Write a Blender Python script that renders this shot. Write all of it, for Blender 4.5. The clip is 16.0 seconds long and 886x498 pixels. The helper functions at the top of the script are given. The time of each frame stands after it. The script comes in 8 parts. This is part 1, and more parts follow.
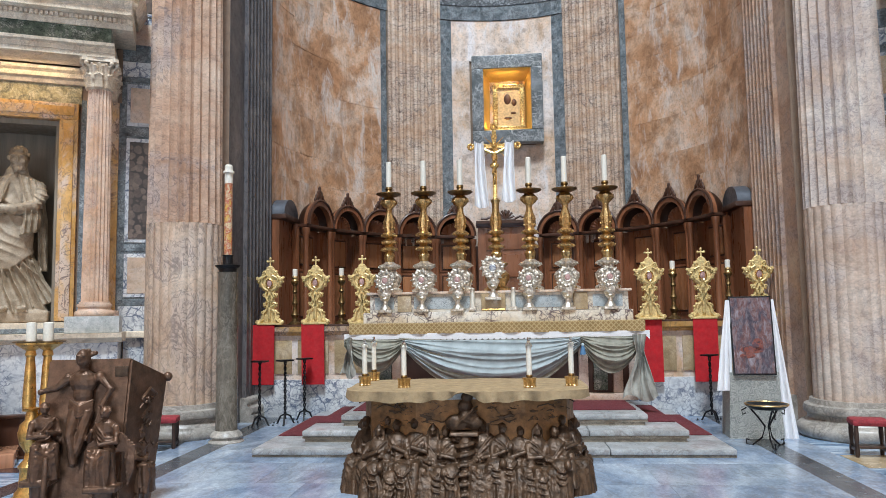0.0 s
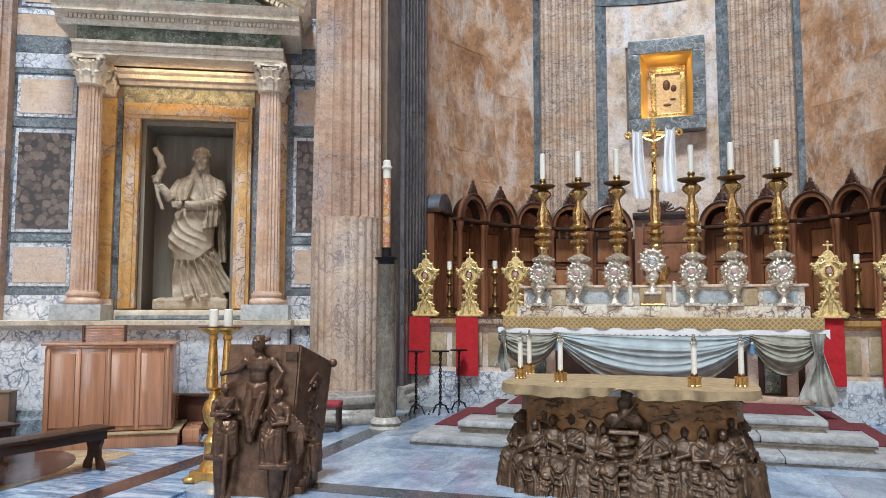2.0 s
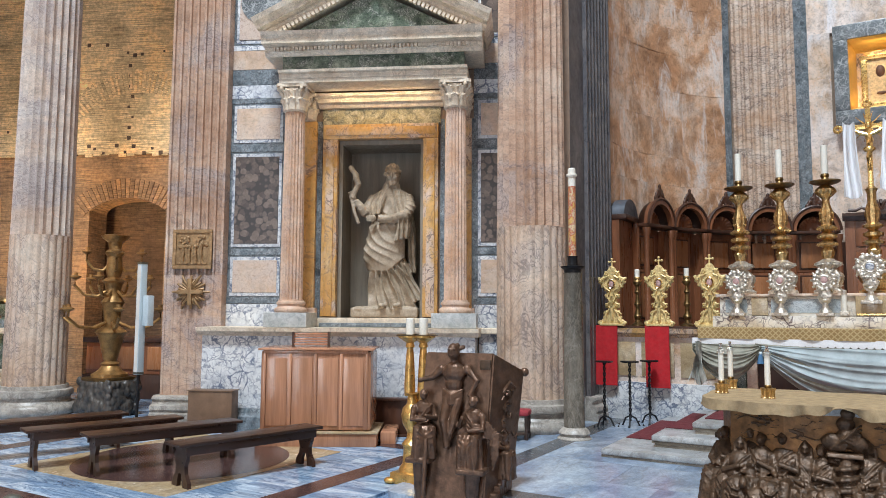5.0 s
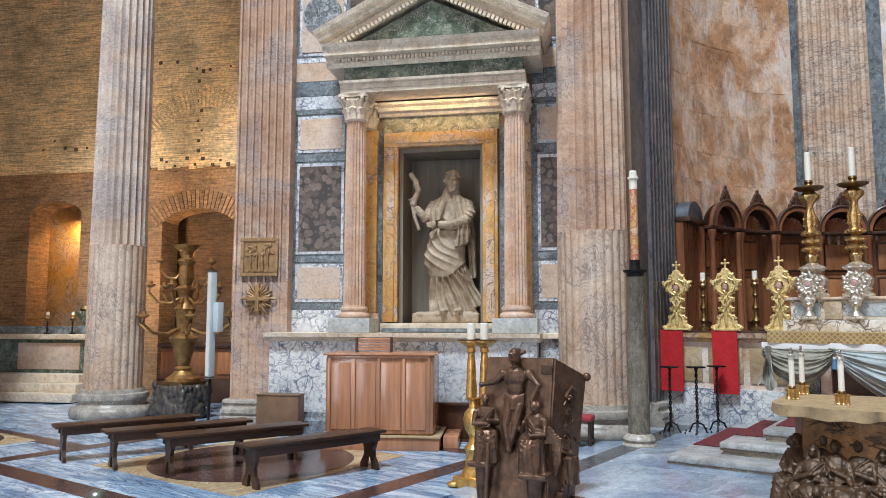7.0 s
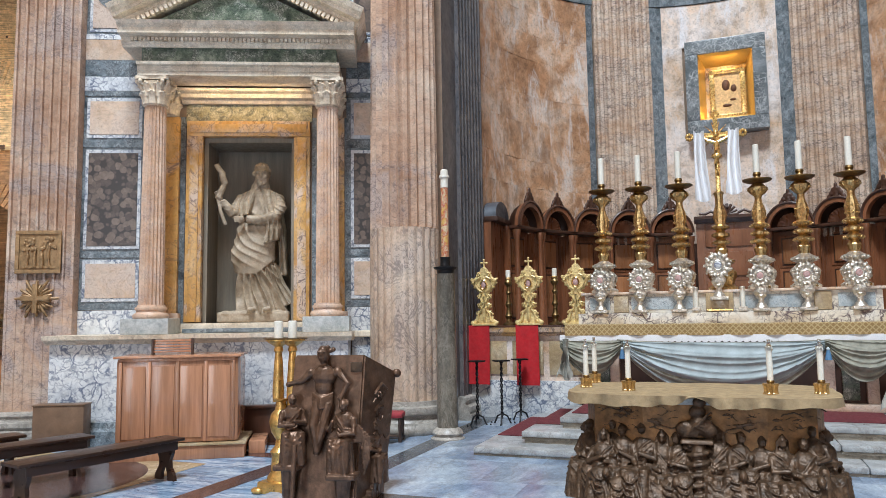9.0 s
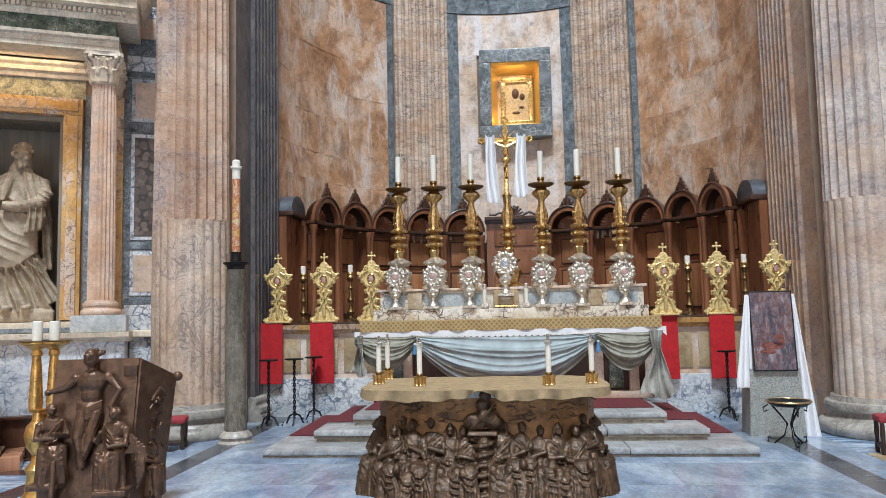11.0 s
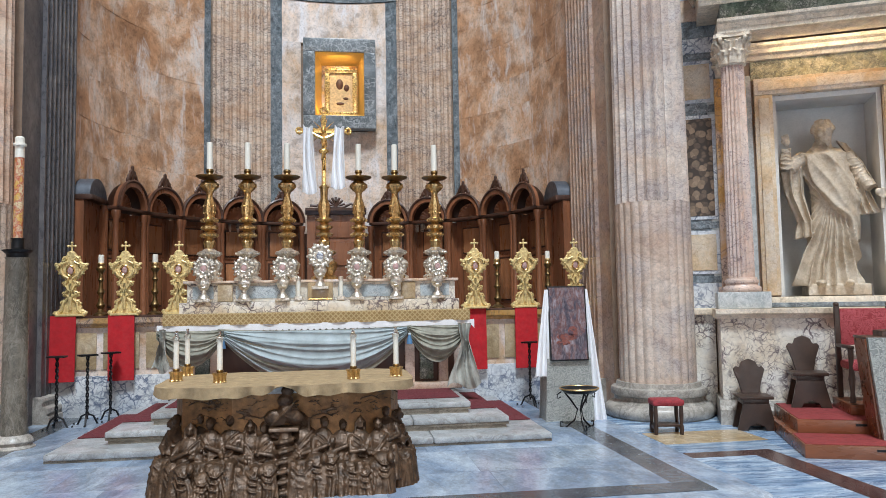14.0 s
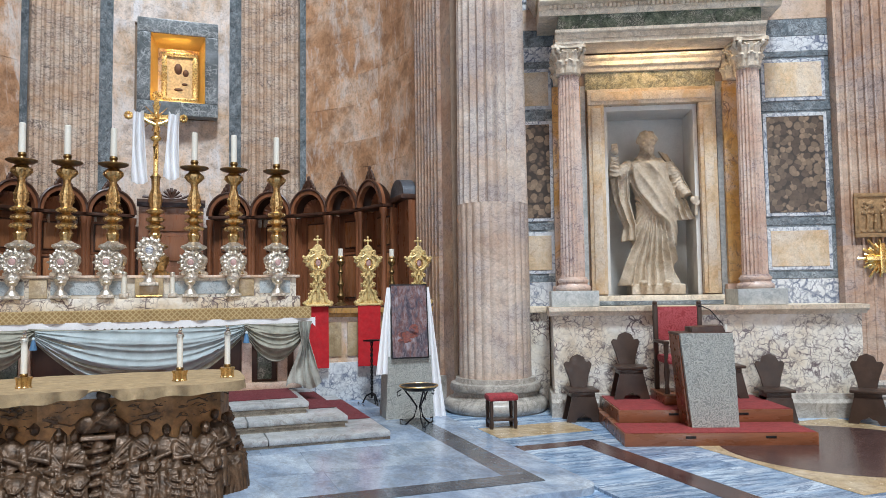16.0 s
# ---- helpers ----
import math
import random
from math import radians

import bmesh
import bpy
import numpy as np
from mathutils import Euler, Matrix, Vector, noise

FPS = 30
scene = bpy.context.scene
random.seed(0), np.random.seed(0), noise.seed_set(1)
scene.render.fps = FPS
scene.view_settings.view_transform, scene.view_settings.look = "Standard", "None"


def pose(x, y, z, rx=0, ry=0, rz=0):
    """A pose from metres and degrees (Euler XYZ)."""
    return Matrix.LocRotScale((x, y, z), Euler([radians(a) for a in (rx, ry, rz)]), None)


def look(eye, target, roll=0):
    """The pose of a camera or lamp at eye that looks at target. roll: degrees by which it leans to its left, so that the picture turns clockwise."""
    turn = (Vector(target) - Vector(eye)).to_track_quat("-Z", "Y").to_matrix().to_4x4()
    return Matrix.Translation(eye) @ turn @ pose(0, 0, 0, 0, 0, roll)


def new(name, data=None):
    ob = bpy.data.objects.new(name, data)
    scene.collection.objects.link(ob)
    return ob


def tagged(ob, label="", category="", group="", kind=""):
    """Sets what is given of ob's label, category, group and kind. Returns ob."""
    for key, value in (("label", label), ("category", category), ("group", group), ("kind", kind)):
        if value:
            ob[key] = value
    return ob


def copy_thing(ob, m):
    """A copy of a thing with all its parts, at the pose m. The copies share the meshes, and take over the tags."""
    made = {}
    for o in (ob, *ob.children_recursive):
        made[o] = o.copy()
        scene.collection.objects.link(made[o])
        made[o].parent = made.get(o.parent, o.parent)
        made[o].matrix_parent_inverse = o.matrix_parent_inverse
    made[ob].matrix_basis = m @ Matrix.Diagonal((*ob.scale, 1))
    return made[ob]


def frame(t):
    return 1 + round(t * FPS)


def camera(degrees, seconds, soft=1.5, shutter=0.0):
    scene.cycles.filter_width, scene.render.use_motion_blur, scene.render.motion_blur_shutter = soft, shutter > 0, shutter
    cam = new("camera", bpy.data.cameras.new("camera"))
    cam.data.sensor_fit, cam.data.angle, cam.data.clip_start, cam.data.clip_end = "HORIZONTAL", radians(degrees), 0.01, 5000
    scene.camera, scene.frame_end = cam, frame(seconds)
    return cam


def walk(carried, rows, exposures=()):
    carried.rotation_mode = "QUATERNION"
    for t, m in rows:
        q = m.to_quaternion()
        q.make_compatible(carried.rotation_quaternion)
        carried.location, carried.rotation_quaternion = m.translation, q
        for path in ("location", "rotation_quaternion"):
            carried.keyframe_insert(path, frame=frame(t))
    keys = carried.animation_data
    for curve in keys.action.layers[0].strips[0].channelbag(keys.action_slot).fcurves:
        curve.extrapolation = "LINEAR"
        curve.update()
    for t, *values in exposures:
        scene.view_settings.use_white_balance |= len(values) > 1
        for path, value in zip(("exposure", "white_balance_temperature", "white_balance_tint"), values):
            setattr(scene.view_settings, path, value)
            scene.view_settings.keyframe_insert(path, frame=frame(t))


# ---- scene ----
cam = camera(62.77, 16.0, soft=0.55)
ROWS = [
    (0.0, 0.039, -0.073, 1.765, 5.00, 4.93, 0.92),
    (0.5, 0.032, -0.059, 1.760, 7.93, 4.92, 0.71),
    (1.0, 0.018, -0.042, 1.753, 11.38, 4.86, 0.43),
    (1.5, -0.003, -0.035, 1.752, 14.12, 4.70, 0.15),
    (2.0, -0.027, -0.026, 1.754, 16.85, 4.53, -0.04),
    (2.5, -0.048, -0.031, 1.755, 19.75, 4.45, -0.26),
    (3.0, -0.064, -0.041, 1.748, 22.36, 4.50, -0.38),
    (3.5, -0.092, -0.047, 1.748, 24.60, 4.64, -0.37),
    (4.0, -0.109, -0.069, 1.751, 26.71, 4.82, -0.38),
    (4.5, -0.121, -0.099, 1.762, 28.77, 4.99, -0.35),
    (5.0, -0.133, -0.116, 1.775, 30.74, 5.08, -0.27),
    (5.2, -0.136, -0.124, 1.780, 31.53, 5.12, -0.25),
    (5.8, -0.128, -0.149, 1.784, 33.72, 5.26, -0.19),
    (6.4, -0.107, -0.166, 1.779, 35.25, 5.41, -0.14),
    (7.0, -0.092, -0.158, 1.768, 35.57, 5.51, -0.03),
    (7.5, -0.096, -0.120, 1.759, 34.53, 5.54, 0.14),
    (8.0, -0.111, -0.064, 1.750, 30.58, 5.53, 0.34),
    (8.5, -0.122, -0.021, 1.743, 25.18, 5.50, 0.65),
    (9.0, -0.128, -0.001, 1.737, 21.01, 5.38, 0.83),
    (9.5, -0.138, 0.053, 1.738, 17.41, 5.29, 0.88),
    (10.0, -0.143, 0.108, 1.740, 11.10, 5.20, 1.18),
    (10.2, -0.144, 0.125, 1.741, 9.23, 5.15, 1.27),
    (10.8, -0.126, 0.126, 1.746, 5.83, 4.89, 1.30),
    (11.4, -0.087, 0.086, 1.756, 4.25, 4.55, 1.12),
    (12.0, -0.038, 0.049, 1.765, 2.58, 4.26, 0.95),
    (12.3, -0.012, 0.046, 1.769, 1.11, 4.17, 0.94),
    (12.5, 0.004, 0.052, 1.771, -0.26, 4.13, 0.98),
    (13.0, 0.044, 0.081, 1.776, -4.13, 4.08, 1.13),
    (13.5, 0.075, 0.098, 1.778, -6.12, 4.04, 1.04),
    (14.0, 0.115, 0.109, 1.779, -8.12, 3.80, 1.00),
    (14.5, 0.155, 0.121, 1.779, -11.35, 3.52, 0.96),
    (15.0, 0.194, 0.145, 1.778, -15.48, 3.31, 0.97),
    (15.5, 0.220, 0.158, 1.773, -18.08, 3.32, 0.79),
    (16.0, 0.243, 0.166, 1.772, -19.86, 3.48, 0.75),
]
walk(cam, [(t, pose(x, y, z, 90 + pitch, 0, yaw) @ pose(0, 0, 0, 0, 0, -roll)) for t, x, y, z, yaw, pitch, roll in ROWS])

# world and lights: daylight from the dome's oculus and from the great door behind
world = bpy.data.worlds.new("sky")
scene.world = world
world.use_nodes = True
sky = world.node_tree.nodes.new("ShaderNodeTexSky")
sky.sky_type, sky.sun_disc, sky.sun_elevation, sky.sun_rotation = "NISHITA", False, radians(50), radians(160)
world.node_tree.links.new(sky.outputs[0], world.node_tree.nodes["Background"].inputs[0])
world.node_tree.nodes["Background"].inputs[1].default_value = 0.1
scene.view_settings.exposure = 0.0


def lamp(name, kind, m, watts, color, size=0.0, size_y=0.0, shape="RECTANGLE"):
    data = bpy.data.lights.new(name, kind)
    data.energy, data.color = watts, color
    if kind == "AREA":
        data.shape, data.size, data.size_y = shape, size, size_y or size
    ob = new(name, data)
    ob.matrix_world = m
    return ob


lamp("oculus_light", "AREA", look((0, -11.2, 43.0), (0, -6, 0)), 29500, (0.8, 0.905, 1.0), 9.0, 9.0, "DISK")
lamp("door_light", "AREA", look((0, -32.6, 6.0), (0, 10, 3.0)), 1500, (0.84, 0.91, 1.0), 6.5, 11.0)

# ---- materials ----
def mat(name, rough=0.5, metal=0.0):
    m = bpy.data.materials.new(name)
    m.use_nodes = True
    nt = m.node_tree
    b = nt.nodes["Principled BSDF"]
    b.inputs["Roughness"].default_value, b.inputs["Metallic"].default_value = rough, metal
    return m, nt, b


def coords(nt, scale=1.0, stretch=(1, 1, 1), jump=57.0):
    tc, oi, add, mp = (nt.nodes.new("ShaderNode" + k) for k in ("TexCoord", "ObjectInfo", "VectorMath", "Mapping"))
    mul = nt.nodes.new("ShaderNodeVectorMath")
    mul.operation, mul.inputs[1].default_value = "MULTIPLY", (1, 1, 1)
    sc = nt.nodes.new("ShaderNodeMath")
    sc.operation, sc.inputs[1].default_value = "MULTIPLY", jump
    nt.links.new(oi.outputs["Random"], sc.inputs[0])
    nt.links.new(tc.outputs["Object"], add.inputs[0])
    nt.links.new(sc.outputs[0], add.inputs[1])
    nt.links.new(add.outputs[0], mp.inputs[0])
    mp.inputs["Scale"].default_value = [scale * k for k in stretch]
    return mp.outputs[0]


def tex(nt, vec, scale, detail=5, rough=0.6, distort=0.0):
    n = nt.nodes.new("ShaderNodeTexNoise")
    n.inputs["Scale"].default_value, n.inputs["Detail"].default_value = scale, detail
    n.inputs["Roughness"].default_value, n.inputs["Distortion"].default_value = rough, distort
    nt.links.new(vec, n.inputs["Vector"])
    return n.outputs["Fac"]


def ramp(nt, fac, stops):
    r = nt.nodes.new("ShaderNodeValToRGB")
    e = r.color_ramp.elements
    while len(e) < len(stops):
        e.new(0.5)
    for k, (p, c) in zip(e, stops):
        k.position, k.color = p, (*c, 1)
    nt.links.new(fac, r.inputs[0])
    return r.outputs[0]


def mix(nt, fac, a, b, how="MIX"):
    m = nt.nodes.new("ShaderNodeMix")
    m.data_type, m.blend_type = "RGBA", how
    for sock, val in ((m.inputs[0], fac), (m.inputs[6], a), (m.inputs[7], b)):
        if hasattr(val, "is_linked"):
            nt.links.new(val, sock)
        else:
            sock.default_value = val if isinstance(val, float) else (*val, 1)
    return m.outputs[2]


def bump(nt, b, fac, strength, dist=0.01):
    n = nt.nodes.new("ShaderNodeBump")
    n.inputs["Strength"].default_value, n.inputs["Distance"].default_value = strength, dist
    nt.links.new(fac, n.inputs["Height"])
    nt.links.new(n.outputs[0], b.inputs["Normal"])


def vary(nt, col, amount):
    """Each piece a little lighter or darker."""
    oi = nt.nodes.new("ShaderNodeObjectInfo")
    r = ramp(nt, oi.outputs["Random"], [(0, (1 - amount,) * 3), (1, (1 + amount * 0.6,) * 3)])
    return mix(nt, 1.0, col, r, "MULTIPLY")


def marble(name, stops, vein, vein_amount=0.7, size=1.0, rough=0.35, width=0.03, stretch=(1, 1, 1), piece=0.12, relief=0.12):
    m, nt, b = mat(name, rough)
    v = coords(nt, size, stretch)
    col = ramp(nt, tex(nt, v, 1.3, 8, 0.62, 0.6), stops)
    col = mix(nt, 0.5, col, ramp(nt, tex(nt, v, 6, 8, 0.7), [(0.32, (0.5,) * 3), (0.5, (1.0,) * 3), (0.68, (1.3,) * 3)]), "MULTIPLY")
    col = mix(nt, 0.4, col, ramp(nt, tex(nt, v, 34, 5, 0.7), [(0.35, (0.6,) * 3), (0.65, (1.25,) * 3)]), "MULTIPLY")
    ridge = nt.nodes.new("ShaderNodeMath")
    ridge.operation = "SUBTRACT"
    nt.links.new(tex(nt, v, 1.7, 7, 0.6, 1.4), ridge.inputs[0])
    ridge.inputs[1].default_value = 0.5
    ab = nt.nodes.new("ShaderNodeMath")
    ab.operation = "ABSOLUTE"
    nt.links.new(ridge.outputs[0], ab.inputs[0])
    vm = ramp(nt, ab.outputs[0], [(0.0, (vein_amount,) * 3), (width, (0, 0, 0))])
    fine = nt.nodes.new("ShaderNodeMath")
    fine.operation = "SUBTRACT"
    nt.links.new(tex(nt, v, 5.5, 6, 0.6, 1.8), fine.inputs[0])
    fine.inputs[1].default_value = 0.5
    fab = nt.nodes.new("ShaderNodeMath")
    fab.operation = "ABSOLUTE"
    nt.links.new(fine.outputs[0], fab.inputs[0])
    vm = mix(nt, 1.0, vm, ramp(nt, fab.outputs[0], [(0.0, (vein_amount * 0.8,) * 3), (width * 0.6, (0, 0, 0))]), "LIGHTEN")
    patchy = mix(nt, 1.0, vm, ramp(nt, tex(nt, v, 2.3, 3), [(0.36, (0.15,) * 3), (0.52, (1,) * 3)]), "MULTIPLY")
    col = mix(nt, patchy, col, vein)
    col = vary(nt, col, piece)
    nt.links.new(col, b.inputs["Base Color"])
    rr = ramp(nt, tex(nt, v, 9, 4), [(0.3, (rough * 0.75,) * 3), (0.7, (min(1, rough * 1.3),) * 3)])
    nt.links.new(rr, b.inputs["Roughness"])
    if relief:
        bump(nt, b, tex(nt, v, 22, 6), relief, 0.006)
    return m


def simple(name, base, rough=0.5, metal=0.0, var=0.25, scale=6.0, relief=0.1, stretch=(1, 1, 1), piece=0.08, fine=60.0):
    m, nt, b = mat(name, rough, metal)
    v = coords(nt, 1.0, stretch)
    f = tex(nt, v, scale, 6)
    col = ramp(nt, f, [(0.25, [c * (1 - var) for c in base]), (0.75, [min(1, c * (1 + var)) for c in base])])
    col = mix(nt, 0.35, col, ramp(nt, tex(nt, v, fine, 4), [(0.3, (0.7,) * 3), (0.7, (1.2,) * 3)]), "MULTIPLY")
    nt.links.new(vary(nt, col, piece), b.inputs["Base Color"])
    rr = ramp(nt, tex(nt, v, scale * 2.3, 4), [(0.3, (rough * 0.7,) * 3), (0.75, (min(1, rough * 1.35),) * 3)])
    nt.links.new(rr, b.inputs["Roughness"])
    if relief:
        bump(nt, b, tex(nt, v, fine * 0.7, 5), relief, 0.004)
    return m


def veined(name, stops, patch, patch_amount, vein, size=1.0, stretch=(1, 1, 1), rough=0.42, amount=0.85, spread=(0.46, 0.6), width=0.02, piece=0.06, relief=0.12, grain=0.22):
    """Marble with cloudy patches that carry nets of thin dark veins."""
    m, nt, b = mat(name, rough)
    v = coords(nt, size, stretch)
    col = ramp(nt, tex(nt, v, 1.2, 9, 0.66, 0.5), stops)
    col = mix(nt, 0.55, col, ramp(nt, tex(nt, v, 7, 8, 0.72), [(0.34, (0.62,) * 3), (0.5, (1.0,) * 3), (0.66, (1.2,) * 3)]), "MULTIPLY")
    cloud = tex(nt, v, 0.9, 7, 0.66, 1.2)
    where = ramp(nt, cloud, [(spread[0], (0,) * 3), (spread[1], (1,) * 3)])
    col = mix(nt, mix(nt, 1.0, where, (patch_amount,) * 3, "MULTIPLY"), col, patch)
    nets = None
    for scale, w, far in ((2.4, width * 0.8, 0.5), (6.0, width * 0.9, 0.06)):
        d = nt.nodes.new("ShaderNodeMath")
        d.operation, d.inputs[1].default_value = "SUBTRACT", 0.5
        nt.links.new(tex(nt, v, scale, 4, 0.55, 1.6), d.inputs[0])
        e = nt.nodes.new("ShaderNodeMath")
        e.operation = "ABSOLUTE"
        nt.links.new(d.outputs[0], e.inputs[0])
        line = ramp(nt, e.outputs[0], [(w * 0.3, (amount,) * 3), (w, (0,) * 3)])
        line = mix(nt, 1.0, line, ramp(nt, cloud, [(spread[0] - 0.04, (far,) * 3), (spread[1] - 0.02, (1,) * 3)]), "MULTIPLY")
        nets = line if nets is None else mix(nt, 1.0, nets, line, "LIGHTEN")
    col = mix(nt, nets, col, vein)
    col = mix(nt, grain, col, ramp(nt, tex(nt, v, 42, 4, 0.7), [(0.35, (0.6,) * 3), (0.65, (1.25,) * 3)]), "MULTIPLY")
    nt.links.new(vary(nt, col, piece), b.inputs["Base Color"])
    rr = ramp(nt, tex(nt, v, 9, 4), [(0.3, (rough * 0.75,) * 3), (0.7, (min(1, rough * 1.3),) * 3)])
    nt.links.new(rr, b.inputs["Roughness"])
    bump(nt, b, tex(nt, v, 24, 6), relief, 0.006)
    return m


def crackle(name, stops, vein, scale, width, amount, cloud=(0.3, 0.5), rough=0.28, piece=0.08):
    """White marble broken by an angular net of dark veins, dense in places and open in others."""
    m, nt, b = mat(name, rough)
    v = coords(nt, 1.0)
    warp = nt.nodes.new("ShaderNodeTexNoise")
    warp.inputs["Scale"].default_value, warp.inputs["Detail"].default_value = scale * 0.9, 5
    nt.links.new(v, warp.inputs["Vector"])
    shift = nt.nodes.new("ShaderNodeVectorMath")
    shift.operation, shift.inputs["Scale"].default_value = "SCALE", 1.5 / scale
    nt.links.new(warp.outputs["Color"], shift.inputs[0])
    add = nt.nodes.new("ShaderNodeVectorMath")
    nt.links.new(v, add.inputs[0])
    nt.links.new(shift.outputs[0], add.inputs[1])
    col = ramp(nt, tex(nt, v, 1.6, 7, 0.65, 0.5), stops)
    col = mix(nt, 0.5, col, ramp(nt, tex(nt, v, 9, 6, 0.7), [(0.34, (0.72,) * 3), (0.6, (1.1,) * 3)]), "MULTIPLY")
    where = ramp(nt, tex(nt, v, scale * 0.28, 5, 0.6, 0.8), [(cloud[0], (0.08,) * 3), (cloud[1], (1,) * 3)])
    for k, w, a in ((1.0, width, amount), (2.3, width * 1.3, amount * 0.8)):
        cell = nt.nodes.new("ShaderNodeTexVoronoi")
        cell.feature = "DISTANCE_TO_EDGE"
        cell.inputs["Scale"].default_value = scale * k
        nt.links.new(add.outputs[0], cell.inputs["Vector"])
        thin = ramp(nt, tex(nt, v, scale * 0.8 * k, 4), [(0.38, (0.0,) * 3), (0.56, (1,) * 3)])
        net = mix(nt, 1.0, ramp(nt, cell.outputs["Distance"], [(w * 0.25, (a,) * 3), (w, (0,) * 3)]), where, "MULTIPLY")
        col = mix(nt, mix(nt, 1.0, net, thin, "MULTIPLY"), col, vein)
    nt.links.new(vary(nt, col, piece), b.inputs["Base Color"])
    return m


def worn_slab(name, stops, pale, pale_amount, dark, rough=0.5, size=1.0, piece=0.07):
    """Old marble facing: soft blotches, pale scrapes that run down and dark stains."""
    m, nt, b = mat(name, rough)
    v = coords(nt, size, (1, 1, 1), 0.12)
    down = coords(nt, size, (1.3, 1.3, 0.4), 0.12)
    col = ramp(nt, tex(nt, v, 0.9, 8, 0.68, 0.4), stops)
    col = mix(nt, 0.7, col, ramp(nt, tex(nt, v, 3.2, 9, 0.74, 0.3), [(0.38, (0.5, 0.46, 0.44)), (0.5, (1.0,) * 3), (0.62, (1.22, 1.2, 1.18))]), "MULTIPLY")
    scrape = ramp(nt, tex(nt, down, 2.2, 8, 0.76, 0.5), [(0.52, (0,) * 3), (0.66, (pale_amount,) * 3)])
    col = mix(nt, scrape, col, pale)
    stain = ramp(nt, tex(nt, down, 1.1, 7, 0.7, 0.8), [(0.33, (0.75,) * 3), (0.45, (0,) * 3)])
    col = mix(nt, stain, col, dark)
    pit = ramp(nt, tex(nt, v, 26, 5, 0.75), [(0.33, (0.45,) * 3), (0.46, (1.0,) * 3), (0.7, (1.14,) * 3)])
    col = mix(nt, 0.75, col, pit, "MULTIPLY")
    nt.links.new(vary(nt, col, piece), b.inputs["Base Color"])
    bump(nt, b, tex(nt, v, 20, 7, 0.7), 0.35, 0.008)
    return m


PAV = veined("pavonazzetto", [(0.3, (0.38, 0.22, 0.14)), (0.5, (0.52, 0.345, 0.245)), (0.7, (0.66, 0.52, 0.41))], (0.42, 0.36, 0.35), 0.6, (0.1, 0.075, 0.08), 0.8, (0.9, 0.9, 1.3), amount=0.6, spread=(0.48, 0.6), width=0.022, grain=0.35)
PAV_LOW = veined("worn_pavonazzetto", [(0.3, (0.45, 0.295, 0.195)), (0.5, (0.59, 0.44, 0.33)), (0.7, (0.72, 0.61, 0.5))], (0.52, 0.43, 0.38), 0.5, (0.13, 0.1, 0.1), 0.8, (1.1, 1.1, 0.75), amount=0.6, spread=(0.48, 0.6), width=0.03, grain=0.4, relief=0.35)
PAV_RIGHT = veined("greyed_pavonazzetto", [(0.3, (0.46, 0.32, 0.24)), (0.5, (0.61, 0.48, 0.39)), (0.7, (0.74, 0.66, 0.58))], (0.46, 0.42, 0.42), 0.6, (0.2, 0.15, 0.155), 0.8, (0.9, 0.9, 1.2), amount=0.5, spread=(0.46, 0.6), width=0.025, grain=0.4)
PAV_PALE = veined("pale_pavonazzetto", [(0.3, (0.52, 0.34, 0.26)), (0.5, (0.63, 0.46, 0.37)), (0.7, (0.73, 0.6, 0.51))], (0.5, 0.43, 0.42), 0.65, (0.18, 0.12, 0.13), 1.0, (0.9, 0.9, 1.2), spread=(0.48, 0.62))
# pavonazzetto with shade put into its colour, for faces turned from the light
PAV_SHADED = veined("shaded_pavonazzetto", [(0.3, (0.08, 0.075, 0.08)), (0.5, (0.14, 0.128, 0.13)), (0.7, (0.25, 0.22, 0.205))], (0.08, 0.08, 0.092), 0.7, (0.02, 0.02, 0.025), 1.0, (1, 1, 0.8))
PAV_ROSE = veined("rose_marble_shaft", [(0.3, (0.55, 0.33, 0.2)), (0.5, (0.66, 0.45, 0.32)), (0.7, (0.74, 0.58, 0.46))], (0.55, 0.42, 0.36), 0.6, (0.25, 0.15, 0.13), 1.6, (1, 1, 1.2), amount=0.6, spread=(0.5, 0.64))
GIALLO = veined("yellow_marble", [(0.3, (0.56, 0.27, 0.07)), (0.5, (0.68, 0.38, 0.12)), (0.7, (0.74, 0.5, 0.25))], (0.66, 0.53, 0.45), 0.85, (0.16, 0.1, 0.09), 0.9, (1, 1, 0.8), 0.3, spread=(0.5, 0.6), piece=0.1)
APSE = worn_slab("apse_slab", [(0.34, (0.34, 0.17, 0.085)), (0.46, (0.52, 0.29, 0.16)), (0.54, (0.63, 0.43, 0.3)), (0.64, (0.7, 0.57, 0.48))], (0.72, 0.66, 0.62), 0.9, (0.3, 0.17, 0.1))
APSE_PALE = worn_slab("pale_apse_slab", [(0.34, (0.58, 0.34, 0.18)), (0.44, (0.68, 0.51, 0.38)), (0.58, (0.76, 0.66, 0.6))], (0.78, 0.75, 0.76), 0.85, (0.55, 0.38, 0.24))
ROSA = veined("rose_slab", [(0.3, (0.56, 0.38, 0.26)), (0.5, (0.66, 0.48, 0.35)), (0.7, (0.74, 0.62, 0.5))], (0.68, 0.58, 0.52), 0.6, (0.36, 0.22, 0.16), 1.2, (1, 1, 1), 0.3, 0.5, piece=0.14)
GIALLO_PALE = veined("pale_yellow_marble", [(0.3, (0.58, 0.36, 0.18)), (0.5, (0.7, 0.52, 0.33)), (0.7, (0.78, 0.67, 0.52))], (0.74, 0.66, 0.57), 0.6, (0.4, 0.25, 0.15), 1.5, (1, 1, 1), 0.3, 0.5, piece=0.14, grain=0.4)
